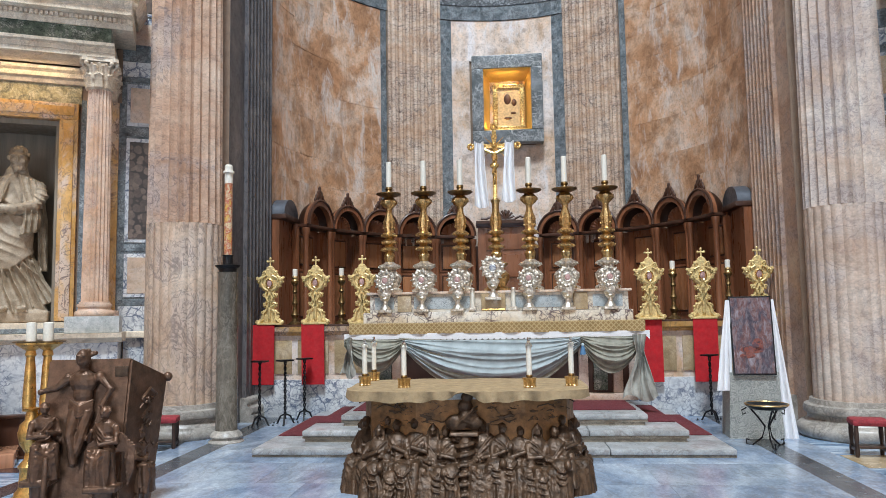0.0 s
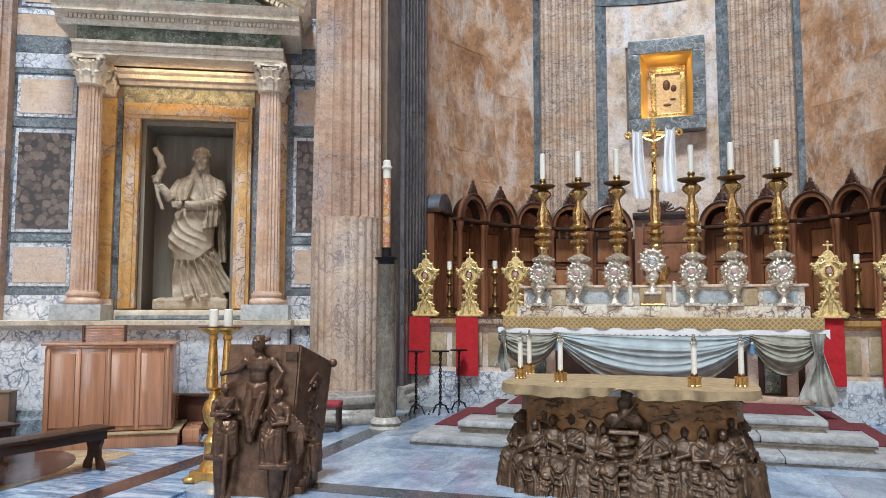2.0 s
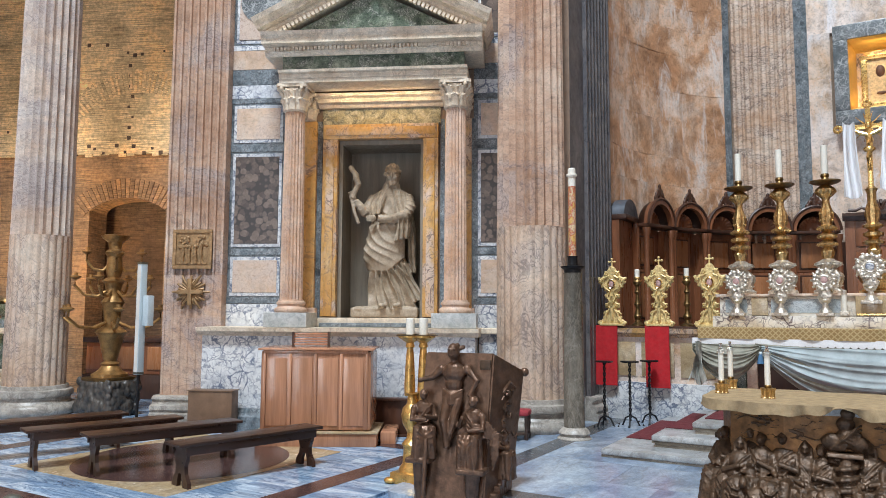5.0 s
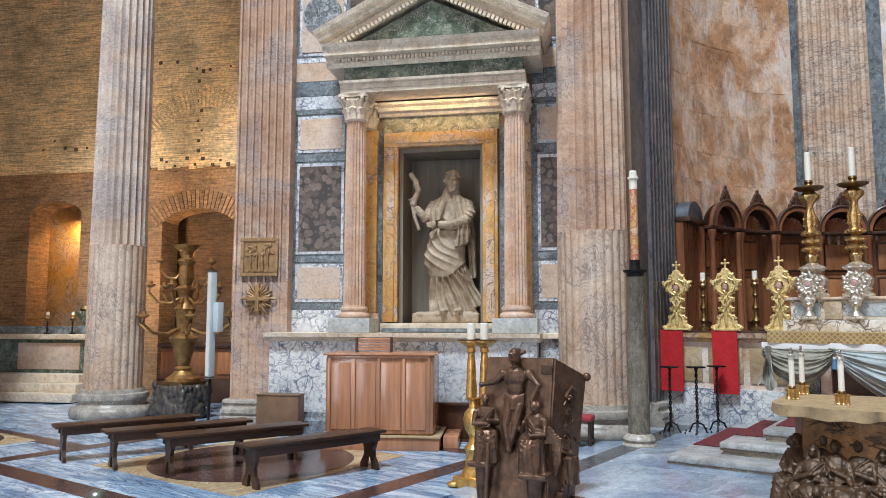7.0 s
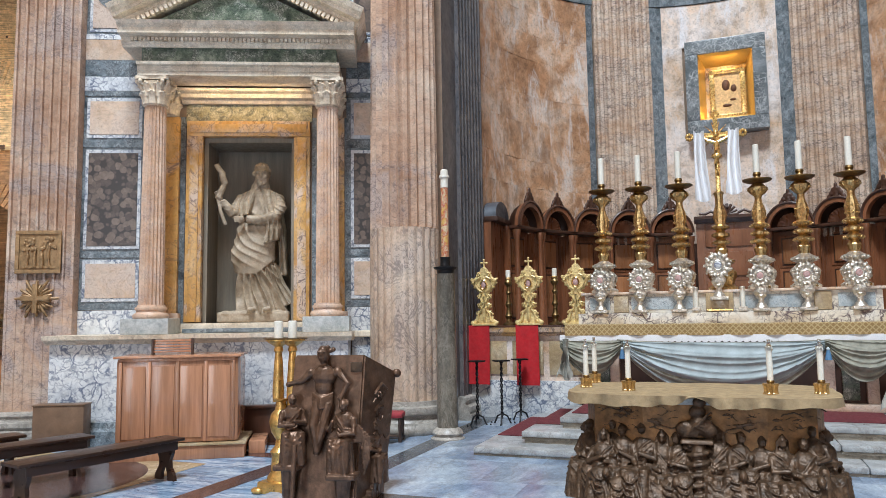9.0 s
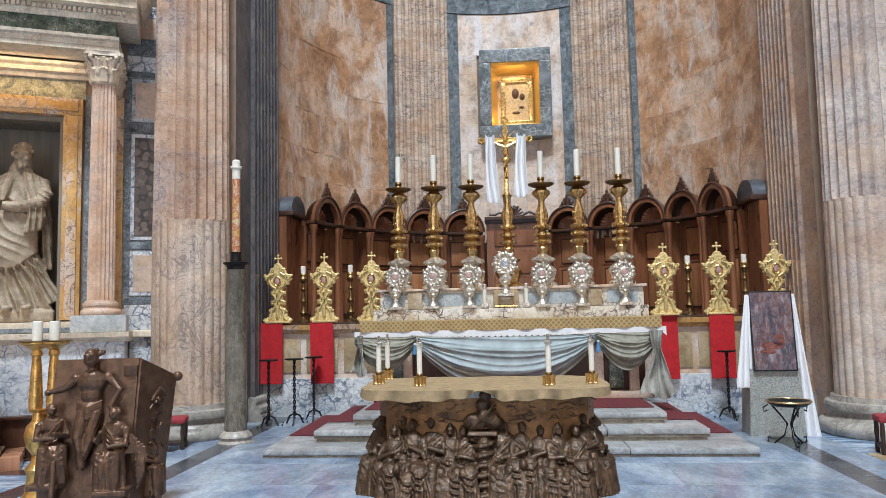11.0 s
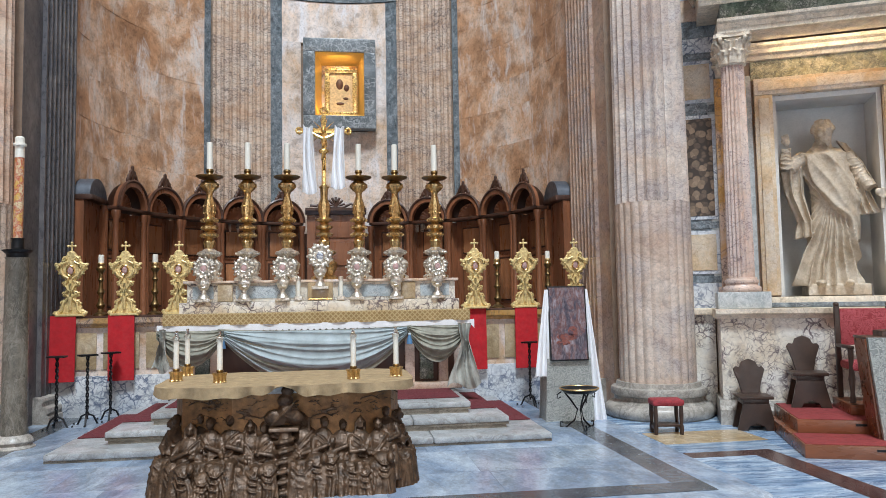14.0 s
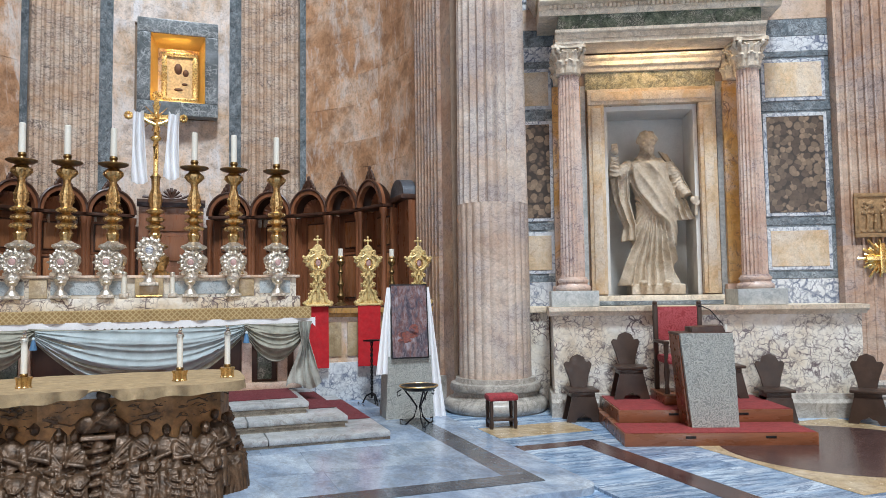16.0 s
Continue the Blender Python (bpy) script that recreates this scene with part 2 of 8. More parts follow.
GREY = veined("grey_bardiglio", [(0.34, (0.05, 0.065, 0.075)), (0.48, (0.17, 0.21, 0.235)), (0.64, (0.37, 0.42, 0.45))], (0.42, 0.46, 0.48), 0.6, (0.03, 0.035, 0.045), 4.5, (1, 1, 1), 0.3, 0.8, width=0.06, piece=0.2, grain=0.5)
GREEN = veined("green_marble", [(0.34, (0.035, 0.055, 0.04)), (0.5, (0.12, 0.16, 0.115)), (0.66, (0.33, 0.37, 0.29))], (0.52, 0.54, 0.47), 0.7, (0.015, 0.025, 0.02), 4.5, (1, 1, 1), 0.3, 0.8, (0.5, 0.58), 0.08)
GREENISH = veined("pale_green_breccia", [(0.34, (0.34, 0.27, 0.12)), (0.5, (0.62, 0.53, 0.32)), (0.64, (0.76, 0.67, 0.46))], (0.36, 0.37, 0.28), 0.75, (0.1, 0.08, 0.04), 6.0, (1, 1, 1), 0.35, 0.85, width=0.09)
WHITE = crackle("white_veined_marble", [(0.3, (0.44, 0.48, 0.54)), (0.5, (0.68, 0.7, 0.72)), (0.7, (0.78, 0.78, 0.77))], (0.09, 0.12, 0.2), 5.0, 0.085, 0.9, (0.32, 0.5))
TRAV = marble("old_white_marble", [(0.25, (0.6, 0.46, 0.32)), (0.5, (0.8, 0.68, 0.53)), (0.75, (0.88, 0.8, 0.68))], (0.3, 0.21, 0.13), 0.5, 1.4, 0.4, 0.03)
STATUE = marble("statue_marble", [(0.3, (0.3, 0.22, 0.14)), (0.5, (0.47, 0.375, 0.27)), (0.7, (0.58, 0.49, 0.38))], (0.2, 0.145, 0.1), 0.4, 2.0, 0.55, 0.05)
STATUE_PALE = marble("pale_statue_marble", [(0.3, (0.45, 0.34, 0.23)), (0.5, (0.6, 0.5, 0.38)), (0.7, (0.7, 0.62, 0.52))], (0.3, 0.22, 0.15), 0.4, 2.0, 0.5, 0.05)
FLOOR_BLUE = marble("blue_streaked_floor_marble", [(0.28, (0.1, 0.185, 0.32)), (0.46, (0.27, 0.39, 0.54)), (0.6, (0.53, 0.64, 0.75))], (0.04, 0.09, 0.19), 0.8, 1.1, 0.2, 0.05, (0.6, 3.0, 1), 0.2, 0.03)
FLOOR_DAIS = marble("grey_white_floor_marble", [(0.28, (0.13, 0.185, 0.28)), (0.45, (0.235, 0.31, 0.42)), (0.62, (0.41, 0.49, 0.58))], (0.19, 0.19, 0.2), 0.4, 0.9, 0.2, 0.04, (1.2, 0.7, 1), 0.2, 0.03)
FLOOR_GREY = marble("dark_grey_floor_marble", [(0.25, (0.04, 0.05, 0.062)), (0.5, (0.075, 0.088, 0.105)), (0.75, (0.14, 0.155, 0.18))], (0.3, 0.32, 0.35), 0.3, 1.4, 0.22, 0.03, (1, 1, 1), 0.2, 0.03)
PORPHYRY = marble("porphyry", [(0.25, (0.035, 0.018, 0.018)), (0.5, (0.07, 0.035, 0.032)), (0.75, (0.11, 0.06, 0.055))], (0.3, 0.2, 0.18), 0.3, 3.0, 0.2, 0.02, (1, 1, 1), 0.15, 0.03)
GIALLO_FLOOR = marble("yellow_floor_marble", [(0.25, (0.32, 0.22, 0.11)), (0.5, (0.48, 0.36, 0.21)), (0.75, (0.58, 0.49, 0.36))], (0.24, 0.16, 0.1), 0.5, 1.6, 0.22, 0.04, (1, 1, 1), 0.15, 0.03)
STEP = marble("step_marble", [(0.25, (0.26, 0.275, 0.29)), (0.5, (0.41, 0.425, 0.435)), (0.75, (0.55, 0.56, 0.57))], (0.15, 0.13, 0.11), 0.6, 1.3, 0.35, 0.05)
RISER = marble("stained_step_marble", [(0.25, (0.2, 0.165, 0.12)), (0.5, (0.33, 0.29, 0.23)), (0.75, (0.48, 0.44, 0.38))], (0.1, 0.08, 0.06), 0.7, 1.6, 0.45, 0.06, (1, 1, 2))
BASEM = marble("worn_grey_base_marble", [(0.25, (0.25, 0.225, 0.19)), (0.5, (0.42, 0.385, 0.34)), (0.75, (0.58, 0.54, 0.49))], (0.13, 0.115, 0.1), 0.65, 1.8, 0.4, 0.06)
SKYROS = crackle("brown_veined_marble", [(0.3, (0.58, 0.46, 0.32)), (0.5, (0.74, 0.68, 0.58)), (0.7, (0.8, 0.78, 0.74))], (0.11, 0.075, 0.085), 5.5, 0.075, 0.95, (0.36, 0.5))
SURROUND = crackle("dark_veined_surround", [(0.3, (0.05, 0.06, 0.065)), (0.5, (0.13, 0.15, 0.16)), (0.7, (0.27, 0.3, 0.32))], (0.5, 0.52, 0.53), 8.0, 0.09, 0.8, (0.4, 0.5))
PAV_APSE = veined("streaked_pavonazzetto", [(0.3, (0.47, 0.29, 0.18)), (0.5, (0.63, 0.46, 0.34)), (0.7, (0.75, 0.63, 0.52))], (0.56, 0.46, 0.4), 0.45, (0.07, 0.045, 0.04), 1.3, (0.8, 0.8, 1.7), amount=0.8, spread=(0.46, 0.58), width=0.03, grain=0.35)
PALEGREY = marble("pale_grey_marble", [(0.25, (0.34, 0.36, 0.36)), (0.5, (0.5, 0.51, 0.5)), (0.75, (0.62, 0.62, 0.6))], (0.2, 0.24, 0.24), 0.6, 3.0, 0.35, 0.05)
COFFER = marble("dome_concrete", [(0.25, (0.1, 0.092, 0.085)), (0.5, (0.14, 0.128, 0.118)), (0.75, (0.19, 0.175, 0.16))], (0.22, 0.2, 0.18), 0.4, 0.15, 0.8, 0.05, (1, 1, 1), 0.05)
ROSEGLASS = simple("rose_glass", (0.5, 0.32, 0.3), 0.2, 0, 0.3, 30)
TAN = simple("tan_gilt_stone", (0.33, 0.2, 0.095), 0.5, 0.3, 0.5, 14, 0.7)


def brickwork(name, one, two, joint):
    m, nt, b = mat(name, 0.9)
    v = coords(nt, 1.0)
    sep, com = nt.nodes.new("ShaderNodeSeparateXYZ"), nt.nodes.new("ShaderNodeCombineXYZ")
    nt.links.new(v, sep.inputs[0])
    for i, j in ((0, 0), (2, 1), (1, 2)):
        nt.links.new(sep.outputs[i], com.inputs[j])
    k = nt.nodes.new("ShaderNodeTexBrick")
    for name, val in (("Color1", (*one, 1)), ("Color2", (*two, 1)), ("Mortar", (*joint, 1)), ("Scale", 1.0), ("Mortar Size", 0.009), ("Mortar Smooth", 0.6), ("Bias", -0.1), ("Brick Width", 0.34), ("Row Height", 0.046)):
        k.inputs[name].default_value = val
    wob = nt.nodes.new("ShaderNodeTexNoise")
    wob.inputs["Scale"].default_value = 2.5
    nt.links.new(v, wob.inputs["Vector"])
    amp = nt.nodes.new("ShaderNodeVectorMath")
    amp.operation, amp.inputs["Scale"].default_value = "SCALE", 0.09
    nt.links.new(wob.outputs["Color"], amp.inputs[0])
    put = nt.nodes.new("ShaderNodeVectorMath")
    nt.links.new(com.outputs[0], put.inputs[0])
    nt.links.new(amp.outputs[0], put.inputs[1])
    nt.links.new(put.outputs[0], k.inputs["Vector"])
    flat = nt.nodes.new("ShaderNodeMapping")
    flat.inputs["Scale"].default_value = (2.2, 2.2, 26)
    nt.links.new(v, flat.inputs[0])
    course = ramp(nt, tex(nt, flat.outputs[0], 1.0, 5, 0.7), [(0.34, (0.45, 0.42, 0.4)), (0.5, (1.0,) * 3), (0.66, (1.3, 1.26, 1.2))])
    broken = ramp(nt, tex(nt, v, 1.6, 6, 0.7), [(0.42, (0.25,) * 3), (0.58, (0.85,) * 3)])
    plain = mix(nt, 0.5, one, two)
    face = mix(nt, 0.85, mix(nt, broken, k.outputs["Color"], plain), course, "MULTIPLY")
    col = mix(nt, 0.9, face, ramp(nt, tex(nt, v, 0.9, 7, 0.65), [(0.3, (0.5,) * 3), (0.5, (1.0,) * 3), (0.7, (1.5, 1.35, 1.1))]), "MULTIPLY")
    col = mix(nt, 0.7, col, ramp(nt, tex(nt, v, 14, 5), [(0.3, (0.5,) * 3), (0.7, (1.35,) * 3)]), "MULTIPLY")
    nt.links.new(col, b.inputs["Base Color"])
    bump(nt, b, k.outputs["Fac"], -0.6, 0.02)
    return m


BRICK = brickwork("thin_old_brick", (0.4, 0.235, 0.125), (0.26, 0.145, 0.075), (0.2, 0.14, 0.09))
# yellower upper brick, its colour also raised to stand for warm light
BRICK_LIT = brickwork("thin_yellow_brick_lit", (0.92, 0.7, 0.42), (0.74, 0.52, 0.28), (0.5, 0.37, 0.22))
# the old brick again, darkened to paint the shade deep in the opening
BRICK_SHADED = brickwork("shaded_old_brick", (0.26, 0.16, 0.1), (0.15, 0.09, 0.055), (0.13, 0.095, 0.065))
# dark brown that stands for the shade inside putlog holes
HOLE_DARK = simple("hole_shade_brick", (0.11, 0.065, 0.04), 0.9, 0, 0.5, 7, 0.8)
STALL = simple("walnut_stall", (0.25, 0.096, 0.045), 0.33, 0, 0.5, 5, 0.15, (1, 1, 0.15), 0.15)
# lighter copy of the walnut: light on the panels put into the colour
STALL_LIT = simple("lit_walnut_panel", (0.36, 0.15, 0.065), 0.3, 0, 0.45, 4, 0.12, (1, 1, 0.15), 0.25)
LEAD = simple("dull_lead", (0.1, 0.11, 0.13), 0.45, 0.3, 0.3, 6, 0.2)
# dark walnut; also stands for shade in stall grooves, hoods and gaps
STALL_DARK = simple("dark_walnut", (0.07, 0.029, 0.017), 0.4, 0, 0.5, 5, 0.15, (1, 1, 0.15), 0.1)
KIOSK = simple("cherry_wood", (0.46, 0.225, 0.13), 0.16, 0, 0.4, 3.5, 0.03, (2.5, 2.5, 0.14), 0.12, 22)
BENCH = simple("dark_bench_wood", (0.04, 0.018, 0.011), 0.35, 0, 0.4, 6, 0.1, (1, 0.2, 1), 0.1)
CHAIR = simple("black_walnut", (0.045, 0.024, 0.016), 0.42, 0, 0.45, 6, 0.1)
PLATWOOD = simple("platform_wood", (0.2, 0.07, 0.032), 0.3, 0, 0.4, 4, 0.06, (0.2, 1, 1))
GOLD = simple("gilt_metal", (0.8, 0.53, 0.2), 0.28, 1.0, 0.18, 12, 0.25)
GOLD_PALE = simple("gilt_carved_wood", (0.92, 0.59, 0.27), 0.46, 0.25, 0.4, 25, 0.6, fine=70)
BRASS = simple("aged_brass", (0.62, 0.42, 0.19), 0.36, 1.0, 0.6, 26, 0.9)
GILT_WARM = simple("worn_gilt_wood", (0.66, 0.4, 0.13), 0.34, 0.85, 0.5, 14, 0.6)
GILT_OLD = simple("old_gilt_wood", (0.36, 0.2, 0.07), 0.42, 0.6, 0.6, 9, 0.6)
BRASS_DARK = simple("dark_brass", (0.22, 0.14, 0.06), 0.38, 0.9, 0.4, 14, 0.3)
SILVER = simple("worn_silver", (0.68, 0.62, 0.54), 0.36, 0.85, 0.5, 30, 0.9, fine=90)
INLAY = veined("blue_grey_inlay", [(0.3, (0.22, 0.27, 0.3)), (0.5, (0.36, 0.42, 0.45)), (0.7, (0.5, 0.55, 0.57))], (0.6, 0.62, 0.62), 0.6, (0.1, 0.12, 0.14), 4.0)
BRONZE = simple("brown_bronze", (0.078, 0.045, 0.025), 0.47, 0.4, 0.75, 13, 0.7, fine=70)
BRONZE_WARM = simple("golden_brown_bronze", (0.25, 0.125, 0.045), 0.5, 0.35, 0.7, 9, 0.9, fine=45)
BRONZE_DARK = simple("dark_bronze", (0.14, 0.077, 0.047), 0.4, 0.5, 0.6, 11, 0.6, fine=70)
IRON = simple("black_iron", (0.02, 0.02, 0.022), 0.45, 0.6, 0.3, 20, 0.2)
WAX = simple("candle_wax", (0.82, 0.79, 0.7), 0.5, 0, 0.05, 5, 0.03)
RED = simple("red_cloth", (0.52, 0.013, 0.02), 0.85, 0, 0.18, 8, 0.3, fine=150)
CARPET_DARK = simple("dark_red_carpet", (0.13, 0.02, 0.026), 0.95, 0, 0.3, 10, 0.5, fine=180)
CARPET = simple("red_carpet", (0.24, 0.032, 0.032), 0.95, 0, 0.3, 10, 0.5, fine=180)
DAMASK = simple("red_damask", (0.3, 0.03, 0.04), 0.7, 0, 0.5, 22, 0.2)
CLOTH = simple("white_cloth", (0.82, 0.82, 0.84), 0.85, 0, 0.06, 6, 0.2, fine=120)
GAUZE = simple("grey_green_gauze", (0.27, 0.265, 0.215), 0.8, 0, 0.4, 8, 0.3, fine=120)
GAUZE_PALE = simple("pale_grey_gauze", (0.4, 0.4, 0.36), 0.8, 0, 0.35, 8, 0.3, fine=120)
GAUZE_BLUE = simple("pale_blue_gauze", (0.33, 0.385, 0.4), 0.8, 0, 0.25, 5, 0.2, fine=120)
LINEN = simple("beige_linen", (0.37, 0.265, 0.145), 0.85, 0, 0.35, 10, 0.4, fine=130)
BOARD = simple("grey_painted_boards", (0.26, 0.22, 0.17), 0.7, 0, 0.25, 4, 0.2, (3, 3, 0.2))
PLASTER = simple("grey_plaster", (0.72, 0.7, 0.66), 0.8, 0, 0.12, 3, 0.15)
MORTAR = simple("grey_joint", (0.3, 0.21, 0.15), 0.9, 0, 0.2, 6, 0.2)
POLE = marble("grey_column_marble", [(0.25, (0.09, 0.08, 0.06)), (0.5, (0.17, 0.15, 0.12)), (0.75, (0.3, 0.27, 0.22))], (0.4, 0.36, 0.3), 0.5, 3.0, 0.2, 0.04, (1, 1, 0.5))
BLUEWHITE = simple("pale_blue_paint", (0.55, 0.65, 0.7), 0.4, 0, 0.06, 4, 0.02)


def cloth_of_gold():
    m, nt, b = mat("gold_brocade", 0.6)
    v = coords(nt, 1.0)
    w = []
    for turn in (45, -45):
        mp = nt.nodes.new("ShaderNodeMapping")
        mp.inputs["Rotation"].default_value = (0, radians(turn), 0)
        nt.links.new(v, mp.inputs[0])
        k = nt.nodes.new("ShaderNodeTexWave")
        k.bands_direction = "X"
        k.inputs["Scale"].default_value, k.inputs["Distortion"].default_value = 6.0, 0.5
        nt.links.new(mp.outputs[0], k.inputs[0])
        w.append(k.outputs["Fac"])
    mx = nt.nodes.new("ShaderNodeMath")
    mx.operation = "MAXIMUM"
    nt.links.new(w[0], mx.inputs[0])
    nt.links.new(w[1], mx.inputs[1])
    col = ramp(nt, mx.outputs[0], [(0.72, (0.3, 0.19, 0.07)), (0.92, (0.48, 0.35, 0.17))])
    nt.links.new(col, b.inputs["Base Color"])
    return m


BROCADE = cloth_of_gold()


def mosaic(name, back, stone, scale, width=0.06):
    """Breccia: rounded stones in a darker ground."""
    m, nt, b = mat(name, 0.35)
    v = coords(nt, 1.0)
    k = nt.nodes.new("ShaderNodeTexVoronoi")
    k.feature = "DISTANCE_TO_EDGE"
    k.inputs["Scale"].default_value = scale
    nt.links.new(v, k.inputs["Vector"])
    c = nt.nodes.new("ShaderNodeTexVoronoi")
    c.inputs["Scale"].default_value = scale
    nt.links.new(v, c.inputs["Vector"])
    grey = nt.nodes.new("ShaderNodeRGBToBW")
    nt.links.new(c.outputs["Color"], grey.inputs[0])
    tone = mix(nt, 1.0, stone, ramp(nt, grey.outputs[0], [(0.2, (0.55,) * 3), (0.8, (1.35,) * 3)]), "MULTIPLY")
    col = mix(nt, ramp(nt, k.outputs["Distance"], [(width * 0.5, (0,) * 3), (width, (1,) * 3)]), back, tone)
    nt.links.new(mix(nt, 0.5, col, ramp(nt, tex(nt, v, 9), [(0.3, (0.6,) * 3), (0.7, (1.25,) * 3)]), "MULTIPLY"), b.inputs["Base Color"])
    return m


def pebbled(name, back, light, dark, scale):
    """Breccia of rounded pebbles of mixed size in a dark ground."""
    m, nt, b = mat(name, 0.32)
    v = coords(nt, 1.0)
    warp = nt.nodes.new("ShaderNodeTexNoise")
    warp.inputs["Scale"].default_value = scale * 0.7
    nt.links.new(v, warp.inputs["Vector"])
    shift = nt.nodes.new("ShaderNodeVectorMath")
    shift.operation, shift.inputs["Scale"].default_value = "SCALE", 0.6 / scale
    nt.links.new(warp.outputs["Color"], shift.inputs[0])
    add = nt.nodes.new("ShaderNodeVectorMath")
    nt.links.new(v, add.inputs[0])
    nt.links.new(shift.outputs[0], add.inputs[1])
    k = nt.nodes.new("ShaderNodeTexVoronoi")
    k.inputs["Scale"].default_value, k.inputs["Randomness"].default_value = scale, 0.85
    nt.links.new(add.outputs[0], k.inputs["Vector"])
    grey = nt.nodes.new("ShaderNodeRGBToBW")
    nt.links.new(k.outputs["Color"], grey.inputs[0])
    stone = ramp(nt, grey.outputs[0], [(0.2, dark), (0.8, light)])
    stone = mix(nt, 0.6, stone, ramp(nt, tex(nt, v, 16, 6, 0.7), [(0.35, (0.55,) * 3), (0.65, (1.25,) * 3)]), "MULTIPLY")
    edge = ramp(nt, k.outputs["Distance"], [(0.57, (1,) * 3), (0.7, (0,) * 3)])
    nt.links.new(mix(nt, edge, back, stone), b.inputs["Base Color"])
    return m


def scrolled(name, back, raised, scale):
    """Low scrolling leaf relief cut in stone."""
    m, nt, b = mat(name, 0.6)
    v = coords(nt, 1.0)
    d = nt.nodes.new("ShaderNodeMath")
    d.operation = "PINGPONG"
    d.inputs[1].default_value = 0.07
    nt.links.new(tex(nt, v, scale, 0.5, 0.4, 1.0), d.inputs[0])
    line_ = ramp(nt, d.outputs[0], [(0.022, (0,) * 3), (0.04, (1,) * 3)])
    nt.links.new(mix(nt, 0.5, mix(nt, line_, back, raised), ramp(nt, tex(nt, v, 60, 4), [(0.3, (0.7,) * 3), (0.7, (1.2,) * 3)]), "MULTIPLY"), b.inputs["Base Color"])
    bump(nt, b, line_, 0.5, 0.01)
    return m


BRECCIA = pebbled("dark_breccia", (0.045, 0.038, 0.038), (0.2, 0.15, 0.125), (0.09, 0.07, 0.062), 10.0)
BRECCIA_WARM = pebbled("brown_breccia", (0.045, 0.033, 0.028), (0.3, 0.21, 0.14), (0.085, 0.06, 0.045), 11.0)
BRECCIA_FINE = mosaic("speckled_breccia", (0.05, 0.06, 0.07), (0.22, 0.24, 0.26), 14, 0.12)
CARVED = scrolled("scroll_stone", (0.25, 0.265, 0.25), (0.43, 0.44, 0.41), 13)
DAMASK_CLOTH = scrolled("red_figured_damask", (0.27, 0.02, 0.028), (0.44, 0.08, 0.09), 14)


# ---- building ----
def link_mesh(name, bm, material, smooth=None):
    me = bpy.data.meshes.new(name)
    bm.normal_update()
    bm.to_mesh(me)
    bm.free()
    me.materials.append(material)
    if smooth is not None:
        me.set_sharp_from_angle(angle=radians(smooth))
        for p in me.polygons:
            p.use_smooth = True
    return new(name, me)


def part(name, bm, material, parent, label="", smooth=35):
    ob = link_mesh(name, bm, material, smooth)
    ob.parent = parent
    return tagged(ob, label=label)


def thing(name, m, label, category, group="", kind=""):
    ob = new(name)
    ob.empty_display_size = 0.1
    ob.matrix_world = m
    return tagged(ob, label, category, group, kind)


def setting(name, bm, material, label, category="wall", smooth=None):
    return tagged(link_mesh(name, bm, material, smooth), label, category, "", "structure")


def box(x0, x1, y0, y1, z0, z1, bevel=0.0, bm=None):
    bm = bm or bmesh.new()
    g = bmesh.ops.create_cube(bm, size=1)
    bmesh.ops.transform(bm, matrix=Matrix.LocRotScale(((x0 + x1) / 2, (y0 + y1) / 2, (z0 + z1) / 2), None, (x1 - x0, y1 - y0, z1 - z0)), verts=g["verts"])
    if bevel:
        edges = list({e for v in g["verts"] for e in v.link_edges})
        bmesh.ops.bevel(bm, geom=edges, offset=bevel, segments=2, affect="EDGES", profile=0.6)
    return bm


def lathe(profile, n=24, bm=None, at=(0, 0, 0), flutes=0, depth=0.0, squash=(1, 1)):
    """profile: (radius, z) from below upwards, turned about z."""
    bm = bm or bmesh.new()
    rings = []
    for r, z in profile:
        ring = []
        for i in range(n):
            a = 2 * math.pi * i / n
            k = r
            if flutes:
                k = r * (1 - depth * math.sqrt(max(0.0, math.sin(a * flutes / 2) ** 2 - 0.1)))
            ring.append(bm.verts.new((at[0] + k * math.cos(a) * squash[0], at[1] + k * math.sin(a) * squash[1], at[2] + z)))
        rings.append(ring)
    for a, b in zip(rings, rings[1:]):
        for i in range(n):
            bm.faces.new((a[i], a[(i + 1) % n], b[(i + 1) % n], b[i]))
    bm.faces.new(rings[0][::-1])
    bm.faces.new(rings[-1])
    return bm


def prism(points, y0, y1, bm=None):
    """An outline in x, z pushed from y0 to y1."""
    bm = bm or bmesh.new()
    a = [bm.verts.new((x, y0, z)) for x, z in points]
    b = [bm.verts.new((x, y1, z)) for x, z in points]
    bm.faces.new(a)
    bm.faces.new(b[::-1])
    for i in range(len(a)):
        j = (i + 1) % len(a)
        bm.faces.new((a[j], a[i], b[i], b[j]))
    bmesh.ops.recalc_face_normals(bm, faces=bm.faces)
    return bm


def slab(points, z0, z1, bm=None):
    """An outline in x, y raised from z0 to z1."""
    bm = bm or bmesh.new()
    a = [bm.verts.new((x, y, z0)) for x, y in points]
    b = [bm.verts.new((x, y, z1)) for x, y in points]
    bm.faces.new(a[::-1])
    bm.faces.new(b)
    for i in range(len(a)):
        j = (i + 1) % len(a)
        bm.faces.new((a[i], a[j], b[j], b[i]))
    bmesh.ops.recalc_face_normals(bm, faces=bm.faces)
    return bm


